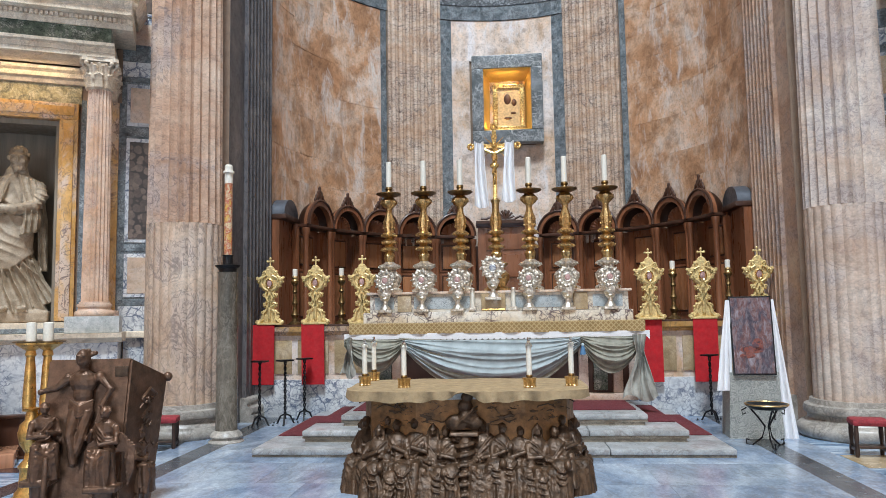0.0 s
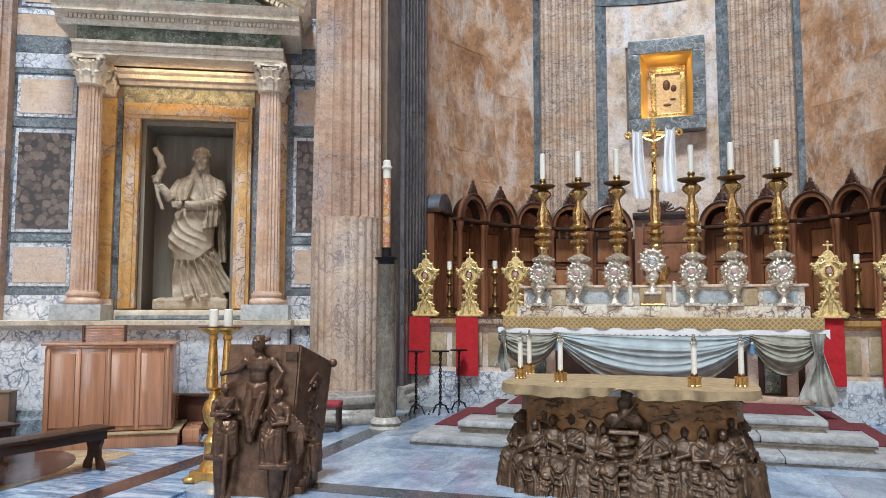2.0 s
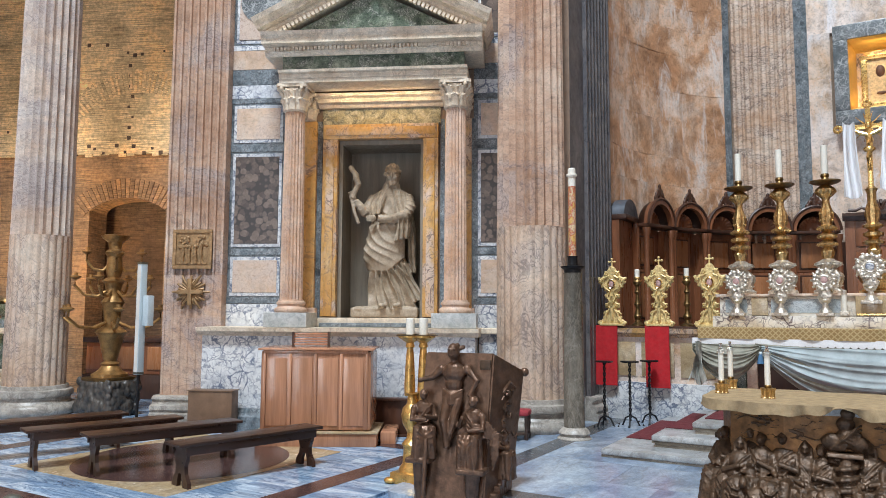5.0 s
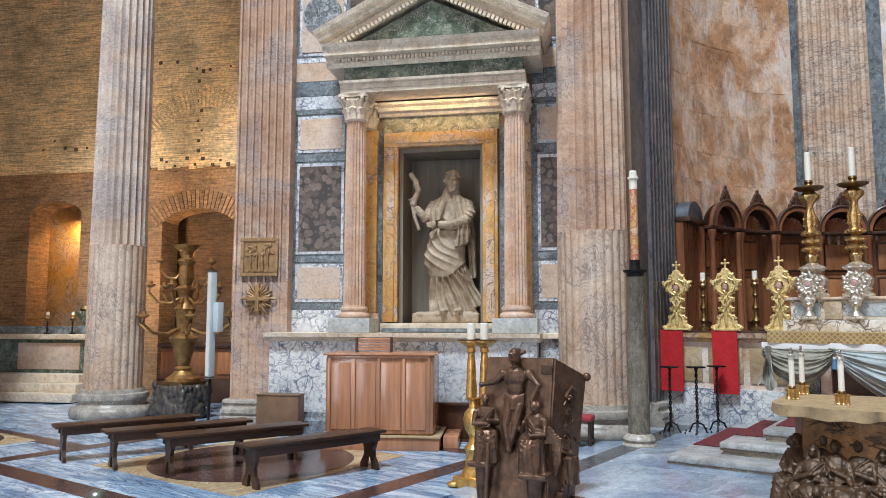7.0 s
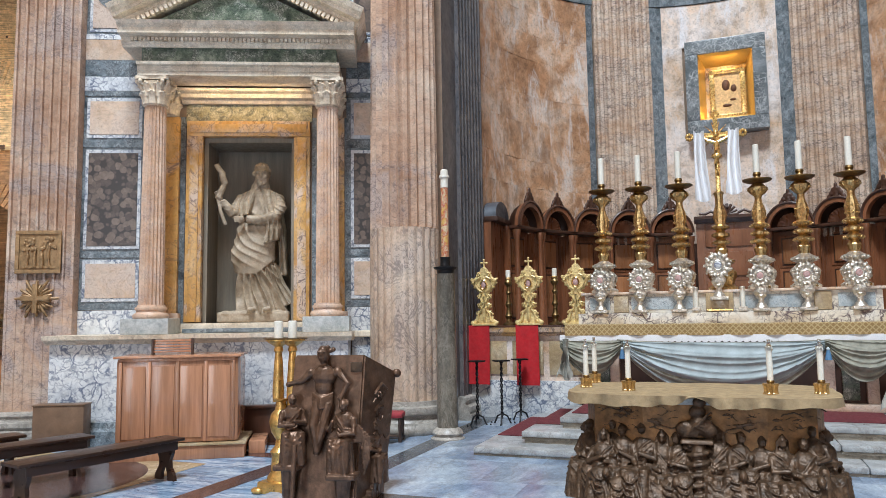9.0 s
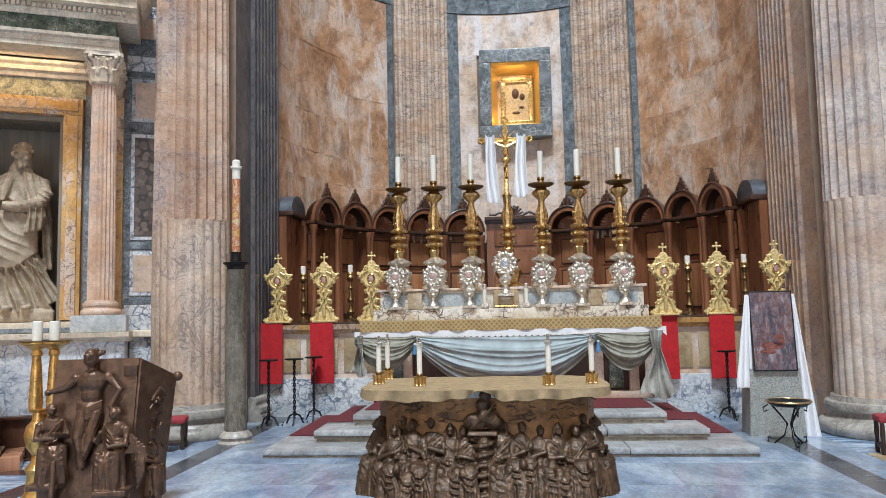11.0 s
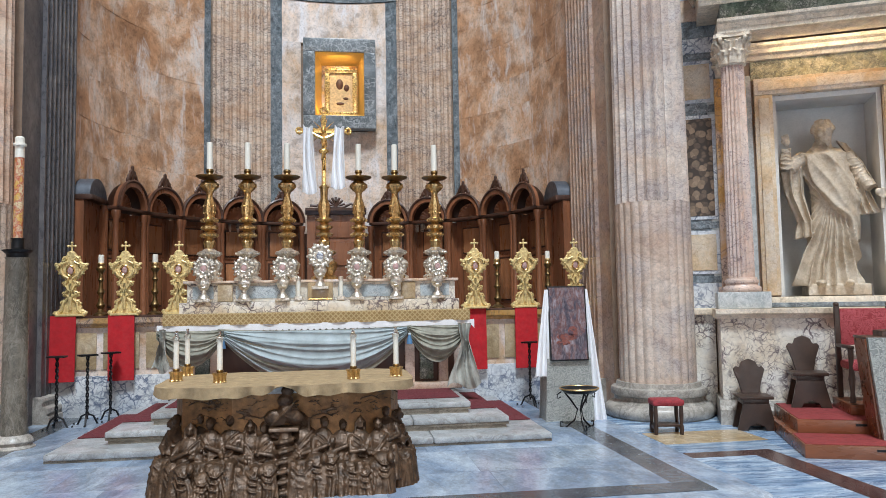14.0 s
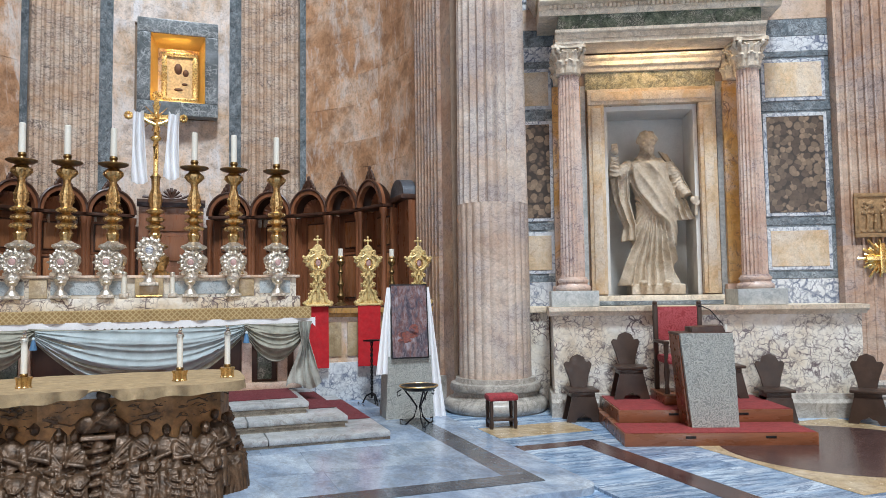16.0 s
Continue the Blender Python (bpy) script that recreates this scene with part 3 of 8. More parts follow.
def moulding(profile, length, bm=None):
    """A profile of (out, z) pushed along x over the length, centred; out goes towards -y."""
    bm = bm or bmesh.new()
    prof = list(profile)
    a = [bm.verts.new((-length / 2, -o, z)) for o, z in prof]
    b = [bm.verts.new((length / 2, -o, z)) for o, z in prof]
    for i in range(len(a)):
        j = (i + 1) % len(a)
        bm.faces.new((a[i], a[j], b[j], b[i]))
    bm.faces.new(a[::-1])
    bm.faces.new(b)
    bmesh.ops.recalc_face_normals(bm, faces=bm.faces)
    return bm


def tube(points, radius, n=8, bm=None, taper=1.0):
    bm = bm or bmesh.new()
    pts = [Vector(p) for p in points]
    rings = []
    for i, p in enumerate(pts):
        d = (pts[min(i + 1, len(pts) - 1)] - pts[max(i - 1, 0)]).normalized()
        q = d.to_track_quat("Z", "Y").to_matrix()
        r = radius * (1 + (taper - 1) * i / max(1, len(pts) - 1))
        rings.append([bm.verts.new(p + q @ Vector((r * math.cos(2 * math.pi * k / n), r * math.sin(2 * math.pi * k / n), 0))) for k in range(n)])
    for a, b in zip(rings, rings[1:]):
        for k in range(n):
            bm.faces.new((a[k], a[(k + 1) % n], b[(k + 1) % n], b[k]))
    bm.faces.new(rings[0][::-1])
    bm.faces.new(rings[-1])
    return bm


def ball(center, r, bm=None, squash=(1, 1, 1), u=12, v=8, m=None):
    bm = bm or bmesh.new()
    m = m or Matrix()
    put = lambda x, y, z: bm.verts.new(m @ Vector((center[0] + r * squash[0] * x, center[1] + r * squash[1] * y, center[2] + r * squash[2] * z)))
    top, low = put(0, 0, 1), put(0, 0, -1)
    rows = [[put(math.sin(math.pi * j / v) * math.cos(2 * math.pi * i / u), math.sin(math.pi * j / v) * math.sin(2 * math.pi * i / u), math.cos(math.pi * j / v)) for i in range(u)] for j in range(1, v)]
    for i in range(u):
        n = (i + 1) % u
        bm.faces.new((top, rows[0][i], rows[0][n]))
        bm.faces.new((low, rows[-1][n], rows[-1][i]))
        for p, q in zip(rows, rows[1:]):
            bm.faces.new((p[i], q[i], q[n], p[n]))
    return bm


def remesh(ob, size):
    m = ob.modifiers.new("remesh", "REMESH")
    m.mode, m.voxel_size, m.use_smooth_shade = "VOXEL", size, True
    return ob


def crumple(bm, amount, scale, seed=0.0):
    bm.normal_update()
    moves = [(v, v.normal * amount * noise.fractal(v.co * scale + Vector((seed, seed, seed)), 1.0, 2.0, 3)) for v in bm.verts]
    for v, d in moves:
        v.co += d
    return bm


def column(parent, radius, height, shaft, base_mat, base_h, flutes=24, cabled=0.0, plinth=True, lean=0.86, foot="base", low_mat=None):
    """A fluted shaft on an Attic base, its foot at the parent's origin."""
    b = base_h
    if plinth:
        part("plinth", box(-radius * 1.4, radius * 1.4, -radius * 1.4, radius * 1.4, 0, b * 0.3, 0.006), base_mat, parent)
    z0 = b * 0.3 if plinth else 0
    k = b - z0
    prof = [(1.36, 0), (1.42, 0.06), (1.45, 0.18), (1.42, 0.3), (1.34, 0.38), (1.24, 0.4), (1.17, 0.5), (1.18, 0.6), (1.25, 0.64), (1.27, 0.74), (1.24, 0.84), (1.13, 0.87), (1.1, 1.0)]
    part(foot, lathe([(r * radius, z0 + z * k) for r, z in prof], 40), base_mat, parent)
    n = flutes * 6
    rows = []
    for i in range(13):
        s = i / 12
        rows.append((radius * (1 - (1 - lean) * s ** 1.6), b + (height - b) * s))
    if cabled:
        cut = b + (height - b) * cabled
        low = [(radius * 0.965, b), (radius * 0.96, cut)]
        part("lower_shaft", lathe(low, n, flutes=flutes, depth=-0.05), low_mat or shaft, parent)
        rows = [(r, z) for r, z in rows if z > cut]
        rows.insert(0, (radius * 0.995, cut + 0.004))
    part("shaft", lathe(rows, n, flutes=flutes, depth=0.16), shaft, parent)


def great_capital(parent, radius, z0, z1):
    """A bell with two rows of leaves under a square abacus, high above the eye."""
    h = z1 - z0
    bm = lathe([(radius * 0.9, z0), (radius * 0.88, z0 + h * 0.3), (radius * 1.0, z0 + h * 0.6), (radius * 1.35, z0 + h * 0.86)], 24)
    for row in (0.05, 0.36):
        for i in range(8):
            a = 2 * math.pi * (i + row) / 8
            tube([(radius * k * math.cos(a), radius * k * math.sin(a), z0 + h * (row + f)) for k, f in ((0.92, 0), (1.0, 0.2), (1.16, 0.34), (1.32, 0.3))], radius * 0.2, 6, bm, 0.6)
    part("capital", bm, TRAV, parent)
    part("abacus", box(-radius * 1.4, radius * 1.4, -radius * 1.4, radius * 1.4, z0 + h * 0.86, z1, 0.02), TRAV, parent)


# ---- the large structure ----
LEFT, RIGHT = pose(-7.14, 9.63, 0, 0, 0, 25), pose(7.12, 9.60, 0, 0, 0, -25)
CX, CY, CR = 0.0, -11.2, 21.7
APX, APY, APR = 0.03, 12.9, 4.34
UP = lambda z: 1.765 + (z - 1.765) * 1.058


def arc_wall(a0, a1, r0, r1, z0, z1, cx, cy, n=48, bm=None):
    """A curved wall; angles in degrees from +y towards +x."""
    bm = bm or bmesh.new()
    cols = []
    for i in range(n + 1):
        a = radians(a0 + (a1 - a0) * i / n)
        s, c = math.sin(a), math.cos(a)
        cols.append([bm.verts.new((cx + r * s, cy + r * c, z)) for r, z in ((r0, z0), (r0, z1), (r1, z1), (r1, z0))])
    for p, q in zip(cols, cols[1:]):
        for k in range(4):
            bm.faces.new((p[k], p[(k + 1) % 4], q[(k + 1) % 4], q[k]))
    bm.faces.new(cols[0][::-1])
    bm.faces.new(cols[-1])
    bmesh.ops.recalc_face_normals(bm, faces=bm.faces)
    return bm


# floor
bm = bmesh.new()
bmesh.ops.create_circle(bm, cap_ends=True, radius=32, segments=96, matrix=Matrix.Translation((0, -6, -0.03)))
floor = setting("floor", bm, FLOOR_BLUE, "pale blue-white veined marble floor with dark bands", "floor")

# rotunda, dome and upper walls, closing the place round and behind
setting("wall_rotunda_west", arc_wall(42, 172, CR, CR + 1, 0, 12.6, CX, CY), APSE, "marble-faced round wall of the rotunda")
setting("wall_rotunda_east", arc_wall(188, 318, CR, CR + 1, 0, 12.6, CX, CY), APSE, "marble-faced round wall of the rotunda")
setting("wall_attic", arc_wall(12.2, 347.8, CR, CR + 1, 12.6, 21.5, CX, CY, 96), APSE, "marble-faced attic wall above the columns")
bm = bmesh.new()
rings = []
for i in range(13):
    e = radians(i * 78.0 / 12)
    rings.append([bm.verts.new((CX + CR * math.cos(e) * math.cos(2 * math.pi * k / 64), CY + CR * math.cos(e) * math.sin(2 * math.pi * k / 64), 21.5 + CR * math.sin(e))) for k in range(64)])
for p, q in zip(rings, rings[1:]):
    for k in range(64):
        bm.faces.new((p[k], p[(k + 1) % 64], q[(k + 1) % 64], q[k]))
tagged(link_mesh("ceiling", bm, COFFER), "concrete dome with a round opening to the sky", "ceiling", "", "structure")
setting("entablature", arc_wall(12.2, 347.8, CR - 0.35, CR, 12.5, 13.6, CX, CY, 96), TRAV, "old white marble entablature ring", "trim")

# walls to either side of the apse, each with the opening of its statue niche
def side_wall(name, m, s, label):
    """s: +1 where the outer side is +x."""
    holder = tagged(new(name), label, "wall", "", "structure")
    holder.matrix_world = m
    inner, outer = (-s * 3.12, s * 3.6)
    x0, x1 = min(inner, outer), max(inner, outer)
    part("masonry", box(x0, -0.72, 0.0, 0.9, 0, 12.7), MORTAR, holder, smooth=None)
    part("masonry", box(0.72, x1, 0.0, 0.9, 0, 12.7), MORTAR, holder, smooth=None)
    part("masonry", box(-0.72, 0.72, 0.0, 0.9, 4.68, 12.7), MORTAR, holder, smooth=None)
    part("masonry", box(-0.72, 0.72, 0.0, 0.9, 0, 1.7), MORTAR, holder, smooth=None)
    part("niche_back", box(-0.8, 0.8, 0.72, 0.98, 1.5, 4.8), BOARD if s < 0 else PLASTER, holder, "grey upright boards" if s < 0 else "grey plaster", smooth=None)
    return holder


wall_left = side_wall("wall_left", LEFT, -1, "wall faced with coloured marble panels in grey frames")
wall_right = side_wall("wall_right", RIGHT, 1, "wall faced with coloured marble panels in grey frames")


def facing(holder, x0, x1, breccia=BRECCIA, warm=ROSA):
    """The bands of coloured marble slabs between two uprights, from the dado to the top."""
    def plate(name, a, b, z0, z1, out, material, label=""):
        part(name, box(a, b, -out, 0.002, z0, z1, 0.004), material, holder, label, smooth=None)
    bands = [(1.55, 1.92, WHITE), (1.925, 2.02, GREY), (2.74, 2.84, GREY), (4.5, 4.62, GREY), (5.34, 5.42, GREY), (5.425, 5.66, WHITE), (5.665, 5.93, GREY), (5.935, 6.27, ROSA), (6.275, 6.36, WHITE)]
    for z0, z1, material in bands:
        plate("slab", x0, x1, z0, z1, 0.022, material)
    for z0, z1, material in ((2.02, 2.74, warm), (2.84, 4.5, breccia), (4.62, 5.34, warm), (6.36, 7.9, breccia), (7.9, 9.0, ROSA), (9.0, 10.3, ROSA)):
        plate("slab", x0, x1, z0, z1, 0.012, GREY)
        g = 0.07
        plate("frame_slab", x0 + g, x1 - g, z0 + g * 0.5, z1 - g * 0.5, 0.026, WHITE)
        g = 0.12
        plate("panel", x0 + g, x1 - g, z0 + g * 0.75, z1 - g * 0.75, 0.034, material)


facing(wall_left, -2.62, -1.62)
facing(wall_left, 1.55, 2.35)
part("panel", box(-2.5, -1.74, -0.037, -0.0345, 6.46, 7.8), ROSA, wall_left, smooth=None)
round_slab = lathe([(0.36, 0.0), (0.36, 0.012)], 40)
bmesh.ops.transform(round_slab, matrix=pose(-2.12, -0.037, 7.12, 90), verts=round_slab.verts)
part("roundel", round_slab, SURROUND, wall_left, "dark speckled round slab", smooth=None)
facing(wall_right, 1.62, 2.7, BRECCIA_WARM, GIALLO_PALE)
facing(wall_right, -2.35, -1.45, BRECCIA_WARM, GIALLO_PALE)
for holder in (wall_left, wall_right):
    for x0, x1 in ((-1.62, -1.0), (1.0, 1.62)):
        part("slab", box(x0, x1, -0.02, 0.002, 1.56, 5.0, 0.004), GREY if holder is wall_left else PALEGREY, holder, smooth=None)
    part("slab", box(-1.0, 1.0, -0.03, 0.002, 4.92, 5.32, 0.004), GREENISH, holder, smooth=None)
    for z0, z1, k in ((6.1, 6.9, BRECCIA_FINE), (6.9, 8.4, BRECCIA), (8.4, 10.3, ROSA)):
        part("slab", box(-1.62, 1.62, -0.02, 0.002, z0, z1, 0.004), k, holder, smooth=None)


def flat_pilaster(parent, w, h, shaft, depth=0.22, flutes=7, z0=0.42, name="pilaster", cabled=2.4, low=True):
    """A fluted pilaster facing -y, its foot at z = 0, centred on x."""
    base = moulding([(0, 0), (depth + 0.16, 0), (depth + 0.16, 0.13), (depth + 0.12, 0.16), (depth + 0.15, 0.2), (depth + 0.14, 0.26), (depth + 0.06, 0.29), (depth + 0.05, 0.33), (depth + 0.08, 0.36), (depth + 0.07, 0.4), (depth, z0), (0, z0)], w + 0.2)
    if low:
        part(name + "_base", base, BASEM, parent, smooth=None)
    bm = bmesh.new()
    xs, pitch = [], w / (flutes + 0.35)
    for i in range(flutes):
        c = -w / 2 + pitch * (i + 0.675)
        f = pitch * 0.39
        xs += [(c - f, 0), (c - f * 0.85, 0.045), (c, 0.075), (c + f * 0.85, 0.045), (c + f, 0)]
    pts = [(-w / 2, 0.0)] + [(x, d) for x, d in xs] + [(w / 2, 0.0)]
    out = [(x, -depth + d) for x, d in pts] + [(w / 2, 0.0), (-w / 2, 0.0)]
    flat = [(x, -depth + d * 0.25) for x, d in pts] + [(w / 2, 0.0), (-w / 2, 0.0)]
    if low:
        part(name + "_lower_shaft", slab(flat, z0, cabled), shaft, parent, smooth=None)
    part(name, slab(out, cabled + 0.003, h), shaft, parent, smooth=None)


# outer antae of both walls
for name, m, x in (("anta_left", LEFT, -3.1), ("anta_right", RIGHT, 3.2)):
    a = tagged(new(name), "fluted pavonazzetto pilaster with a moulded white marble base", "pilaster", "", "structure")
    a.matrix_world = m @ pose(x, 0, 0)
    flat_pilaster(a, 1.0, 12.5, PAV, 0.22, 7)
    part("return_wall", box(-0.5, 0.5, 0.0, 3.9, 0, 12.7), PAV_SHADED if x > 0 else PAV, a, smooth=None)

# the great free columns of the apse and of the side recess
for x, y, shaft in ((-4.79, 10.45, PAV), (4.77, 10.42, PAV_RIGHT)):
    c = thing("column", pose(x, y, 0, 0, 0, 0), "tall fluted column of veined pavonazzetto marble on a moulded base", "column", "great columns", "structure")
    column(c, 0.545, 10.3, shaft, BASEM, 0.5, 24, 0.267, plinth=False, lean=0.9, low_mat=PAV_LOW if x < 0 else PAV_RIGHT)
    great_capital(c, 0.49, 10.3, 11.7)
c = thing("column", pose(-12.95, 7.35, 0), "tall fluted column of pale veined marble on a moulded base", "column", "great columns", "structure")
column(c, 0.5, 10.3, PAV_RIGHT, BASEM, 0.5, 24, 0.267, plinth=False, lean=0.9, low_mat=PAV_LOW)
great_capital(c, 0.45, 10.3, 11.7)

# apse: jambs, pilasters, curved wall
apse = tagged(new("wall_apse"), "curved apse wall of worn orange marble slabs with grey bands", "wall", "", "structure")
part("masonry", arc_wall(-90, 90, APR + 0.05, APR + 0.9, 0, 15.5, APX, APY, 64), MORTAR, apse, smooth=30)
for s in (-1, 1):
    # left jamb and its pilaster take the shaded copy, the right one plain PAV
    part("jamb", box(APX + s * APR if s > 0 else APX - APR - 0.9, APX + APR + 0.9 if s > 0 else APX - APR, 10.95, APY, 0, 15.5), PAV_SHADED if s < 0 else PAV, apse, smooth=None)
    j = tagged(new("jamb_pilaster"), "fluted veined marble pilaster on the apse jamb", "pilaster", "", "structure")
    j.matrix_world = pose(APX + s * (APR + 0.02), 12.22, 0, 0, 0, -90 * s)
    flat_pilaster(j, 1.25, 10.3, PAV_SHADED if s < 0 else PAV, 0.09, 7)
# added filler: its dark colour stands for shade in the gaps between stalls
part("stall_backing", arc_wall(-84, 84, APR - 0.05, APR + 0.04, 0, 3.3, APX, APY, 40), STALL_DARK, apse, "dark filler sheet added behind the gaps between the stalls", smooth=None)
rnd = random.Random(5)
def curved_slab(a0, a1, z0, z1, out, material, name="slab"):
    n = max(1, int((a1 - a0) / 4))
    part(name, arc_wall(a0, a1, APR - out, APR + 0.06, z0, z1, APX, APY, n), material, apse, smooth=None)
for a0, a1, material in ((-89.5, -40.2, APSE), (-16.2, 16.2, APSE_PALE), (40.2, 89.5, APSE)):
    rows_z = [3.0, 3.7, 4.25, 4.9, 5.5, 6.1, 6.55, 7.05, 7.5, 7.9, 8.45] if a0 == -16.2 else [3.0, 3.55, 4.3, 4.85, 5.6, 6.2, 6.95, 7.5, 7.95, 8.45]
    rows_z = [UP(z) for z in rows_z]
    for z, z1 in zip(rows_z, rows_z[1:]):
        a = a0
        while a < a1 - 0.1:
            b = min(a1, a + rnd.uniform(5.5, 13))
            if a1 - b < 3:
                b = a1
            hole = a0 == -16.2 and z >= UP(5.45) and z1 <= UP(7.55)
            aa, bb = a, b
            if hole and bb > -10.4 and aa < 10.4:
                if aa < -10.4:
                    curved_slab(aa, -10.4, z, z1, rnd.uniform(0, 0.006), material)
                if bb > 10.4:
                    curved_slab(10.4, bb, z, z1, rnd.uniform(0, 0.006), material)
            else:
                curved_slab(aa + 0.012, bb - 0.012, z + 0.001, z1 - 0.001, rnd.uniform(0, 0.004), material)
            a = b
for s in (-1, 1):
    for a in (18.0, 38.4):
        curved_slab(*sorted((s * a, s * (a + 1.9))), UP(3.0), UP(8.45), 0.018, GREY, "grey_band")
    curved_slab(*sorted((s * 16.2, s * 18.0)), UP(3.0), UP(8.45), 0.004, GREY, "grey_band")
    p = tagged(new("apse_pilaster"), "fluted pavonazzetto pilaster on the curved apse wall", "pilaster", "", "structure")
    a = radians(s * 29.2)
    p.matrix_world = pose(APX + (APR - 0.02) * math.sin(a), APY + (APR - 0.02) * math.cos(a), 0, 0, 0, -s * 29.2)
    flat_pilaster(p, 1.34, 10.3, PAV_APSE, 0.14, 7, cabled=3.28, low=False)
curved_slab(-89, 89, UP(8.46), UP(8.8), 0.03, GREY, "grey_band")
curved_slab(-89, 89, UP(8.8), UP(9.4), 0.05, BRECCIA_FINE, "frieze_band")
curved_slab(-89, 89, UP(9.4), 11.0, 0.02, ROSA, "upper_band")
setting("apse_vault", arc_wall(-90, 90, 0.02, APR + 0.9, 15.5, 15.9, APX, APY, 48), COFFER, "vault closing the apse", "ceiling")

# side recess: bare brick behind the free column
rec = tagged(new("wall_recess"), "bare thin-brick wall with an arched opening", "wall", "", "structure")
rec.matrix_world = LEFT
def arch(x0, x1, spring, bm_depth0, bm_depth1, top, wall0, wall1, z0=0.0):
    """A wall from wall0 to wall1 with a low-arched opening x0..x1."""
    pts = [(wall0, z0), (x0, z0), (x0, spring)]
    for i in range(1, 12):
        a = math.pi * (1 - i / 12)
        pts.append(((x0 + x1) / 2 + (x1 - x0) / 2 * math.cos(a), spring + 0.3 * math.sin(a)))
    pts += [(x1, spring), (x1, z0), (wall1, z0), (wall1, top), (wall0, top)]
    return prism(pts, bm_depth0, bm_depth1)
part("brickwork", arch(-7.35, -5.55, 4.05, 3.6, 4.3, 12.7, -8.6, -3.4), BRICK, rec, smooth=None)
part("brickwork", arch(-10.9, -9.5, 4.3, 3.6, 4.3, 12.7, -15, -8.6), BRICK, rec, smooth=None)
# back of the arched opening, its shade in the brick colour
part("opening_back", box(-8.0, -5.2, 4.9, 5.1, 0, 5), BRICK_SHADED, rec, smooth=None)
part("opening_back", box(-11.4, -9.0, 4.9, 5.1, 0, 6), GIALLO, rec, smooth=None)
part("vault", box(-15, -2.6, 0.0, 5.1, 12.71, 13.0), BRICK, rec, smooth=None)
for i in range(25):
    a = radians(-44 + 88 * (i + 0.5) / 25)
    g = box(-0.042, 0.042, 3.575, 3.66, 1.49, 1.93, 0.006)
    bmesh.ops.transform(g, matrix=pose(-6.45, 0, 2.85) @ Matrix.Rotation(a, 4, "Y"), verts=g.verts)
    part("arch_brick", g, BRICK, rec, smooth=None)
# upper band of yellow brick with the recess's warm light in its colour
part("upper_brickwork", box(-8.6, -3.4, 3.56, 3.598, 5.35, 12.7), BRICK_LIT, rec, smooth=None)
part("upper_brickwork", box(-15, -8.603, 3.56, 3.598, 5.3, 12.7), BRICK_LIT, rec, smooth=None)
for i in range(32):
    a = radians(-50 + 100 * (i + 0.5) / 32)
    g = box(-0.03, 0.03, 3.548, 3.56, 1.75, 2.25, 0.004)
    bmesh.ops.transform(g, matrix=pose(-6.3, 0, 5.0) @ Matrix.Rotation(a, 4, "Y"), verts=g.verts)
    part("arch_brick", g, BRICK_LIT, rec, smooth=None)
for i in range(26):
    x = -8.5 + 0.2 * i
    part("broken_brick", box(x, x + 0.17, 3.562, 3.597, 5.352 - (0.015 + 0.02 * ((i * 7) % 4)), 5.348, 0.003), BRICK_LIT, rec, smooth=None)
hr = random.Random(4)
for i in range(46):
    if i < 20:
        x, z = -7.9 + 0.22 * i + hr.uniform(-0.06, 0.06), 5.45 + hr.uniform(-0.12, 0.12)
    elif i < 29:
        x, z = -6.45 + hr.uniform(-0.06, 0.06), 5.7 + 0.24 * (i - 20)
    elif i < 40:
        x, z = -7.9 + 0.42 * (i - 29) + hr.uniform(-0.1, 0.1), 7.75 + hr.uniform(-0.15, 0.15)
    else:
        x, z = -10.6 + 0.3 * (i - 40), 5.9 + hr.uniform(-0.2, 0.2)
    q = hr.uniform(0.025, 0.05)
    # no hole is cut: a dark block paints its shade on the wall
    part("putlog_hole", box(x - q, x + q, 3.553, 3.6, z - q, z + q, 0.01), HOLE_DARK, rec, "small dark block standing for the shade in a putlog hole")


# podium, dado and skirting under each aedicule
def podium(name, m, s):
    p = tagged(new(name), "white veined marble podium with moulded cornice and base", "podium", "", "structure")
    p.matrix_world = m
    a, b = sorted((-s * 1.62, s * 2.62))
    mid, ln = (a + b) / 2, b - a
    shift = lambda bm_: (bmesh.ops.translate(bm_, verts=bm_.verts, vec=(mid, 0, 0)), bm_)[1]
    part("die", box(a, b, -0.86, -0.001, 0.3, 1.42), WHITE if s < 0 else SKYROS, p, smooth=None)
    part("base", shift(moulding([(0, 0), (0.99, 0), (0.99, 0.2), (0.93, 0.25), (0.9, 0.32), (0, 0.32)], ln + 0.1)), GREY if s < 0 else BASEM, p, smooth=None)
    part("cornice", shift(moulding([(0, 1.42), (0.88, 1.42), (0.91, 1.45), (0.98, 1.49), (0.99, 1.55), (0, 1.55)], ln + 0.12)), TRAV, p, smooth=None)
    a, b = sorted((-s * 2.4, -s * 1.64))
    part("dado", box(a, b, -0.12, -0.001, 0, 1.45), WHITE if s < 0 else SKYROS, p, smooth=None)
    part("dado_cornice", box(a, b, -0.2, -0.001, 1.45, 1.55, 0.02), TRAV, p, smooth=None)
podium("podium_left", LEFT, -1)
podium("podium_right", RIGHT, 1)


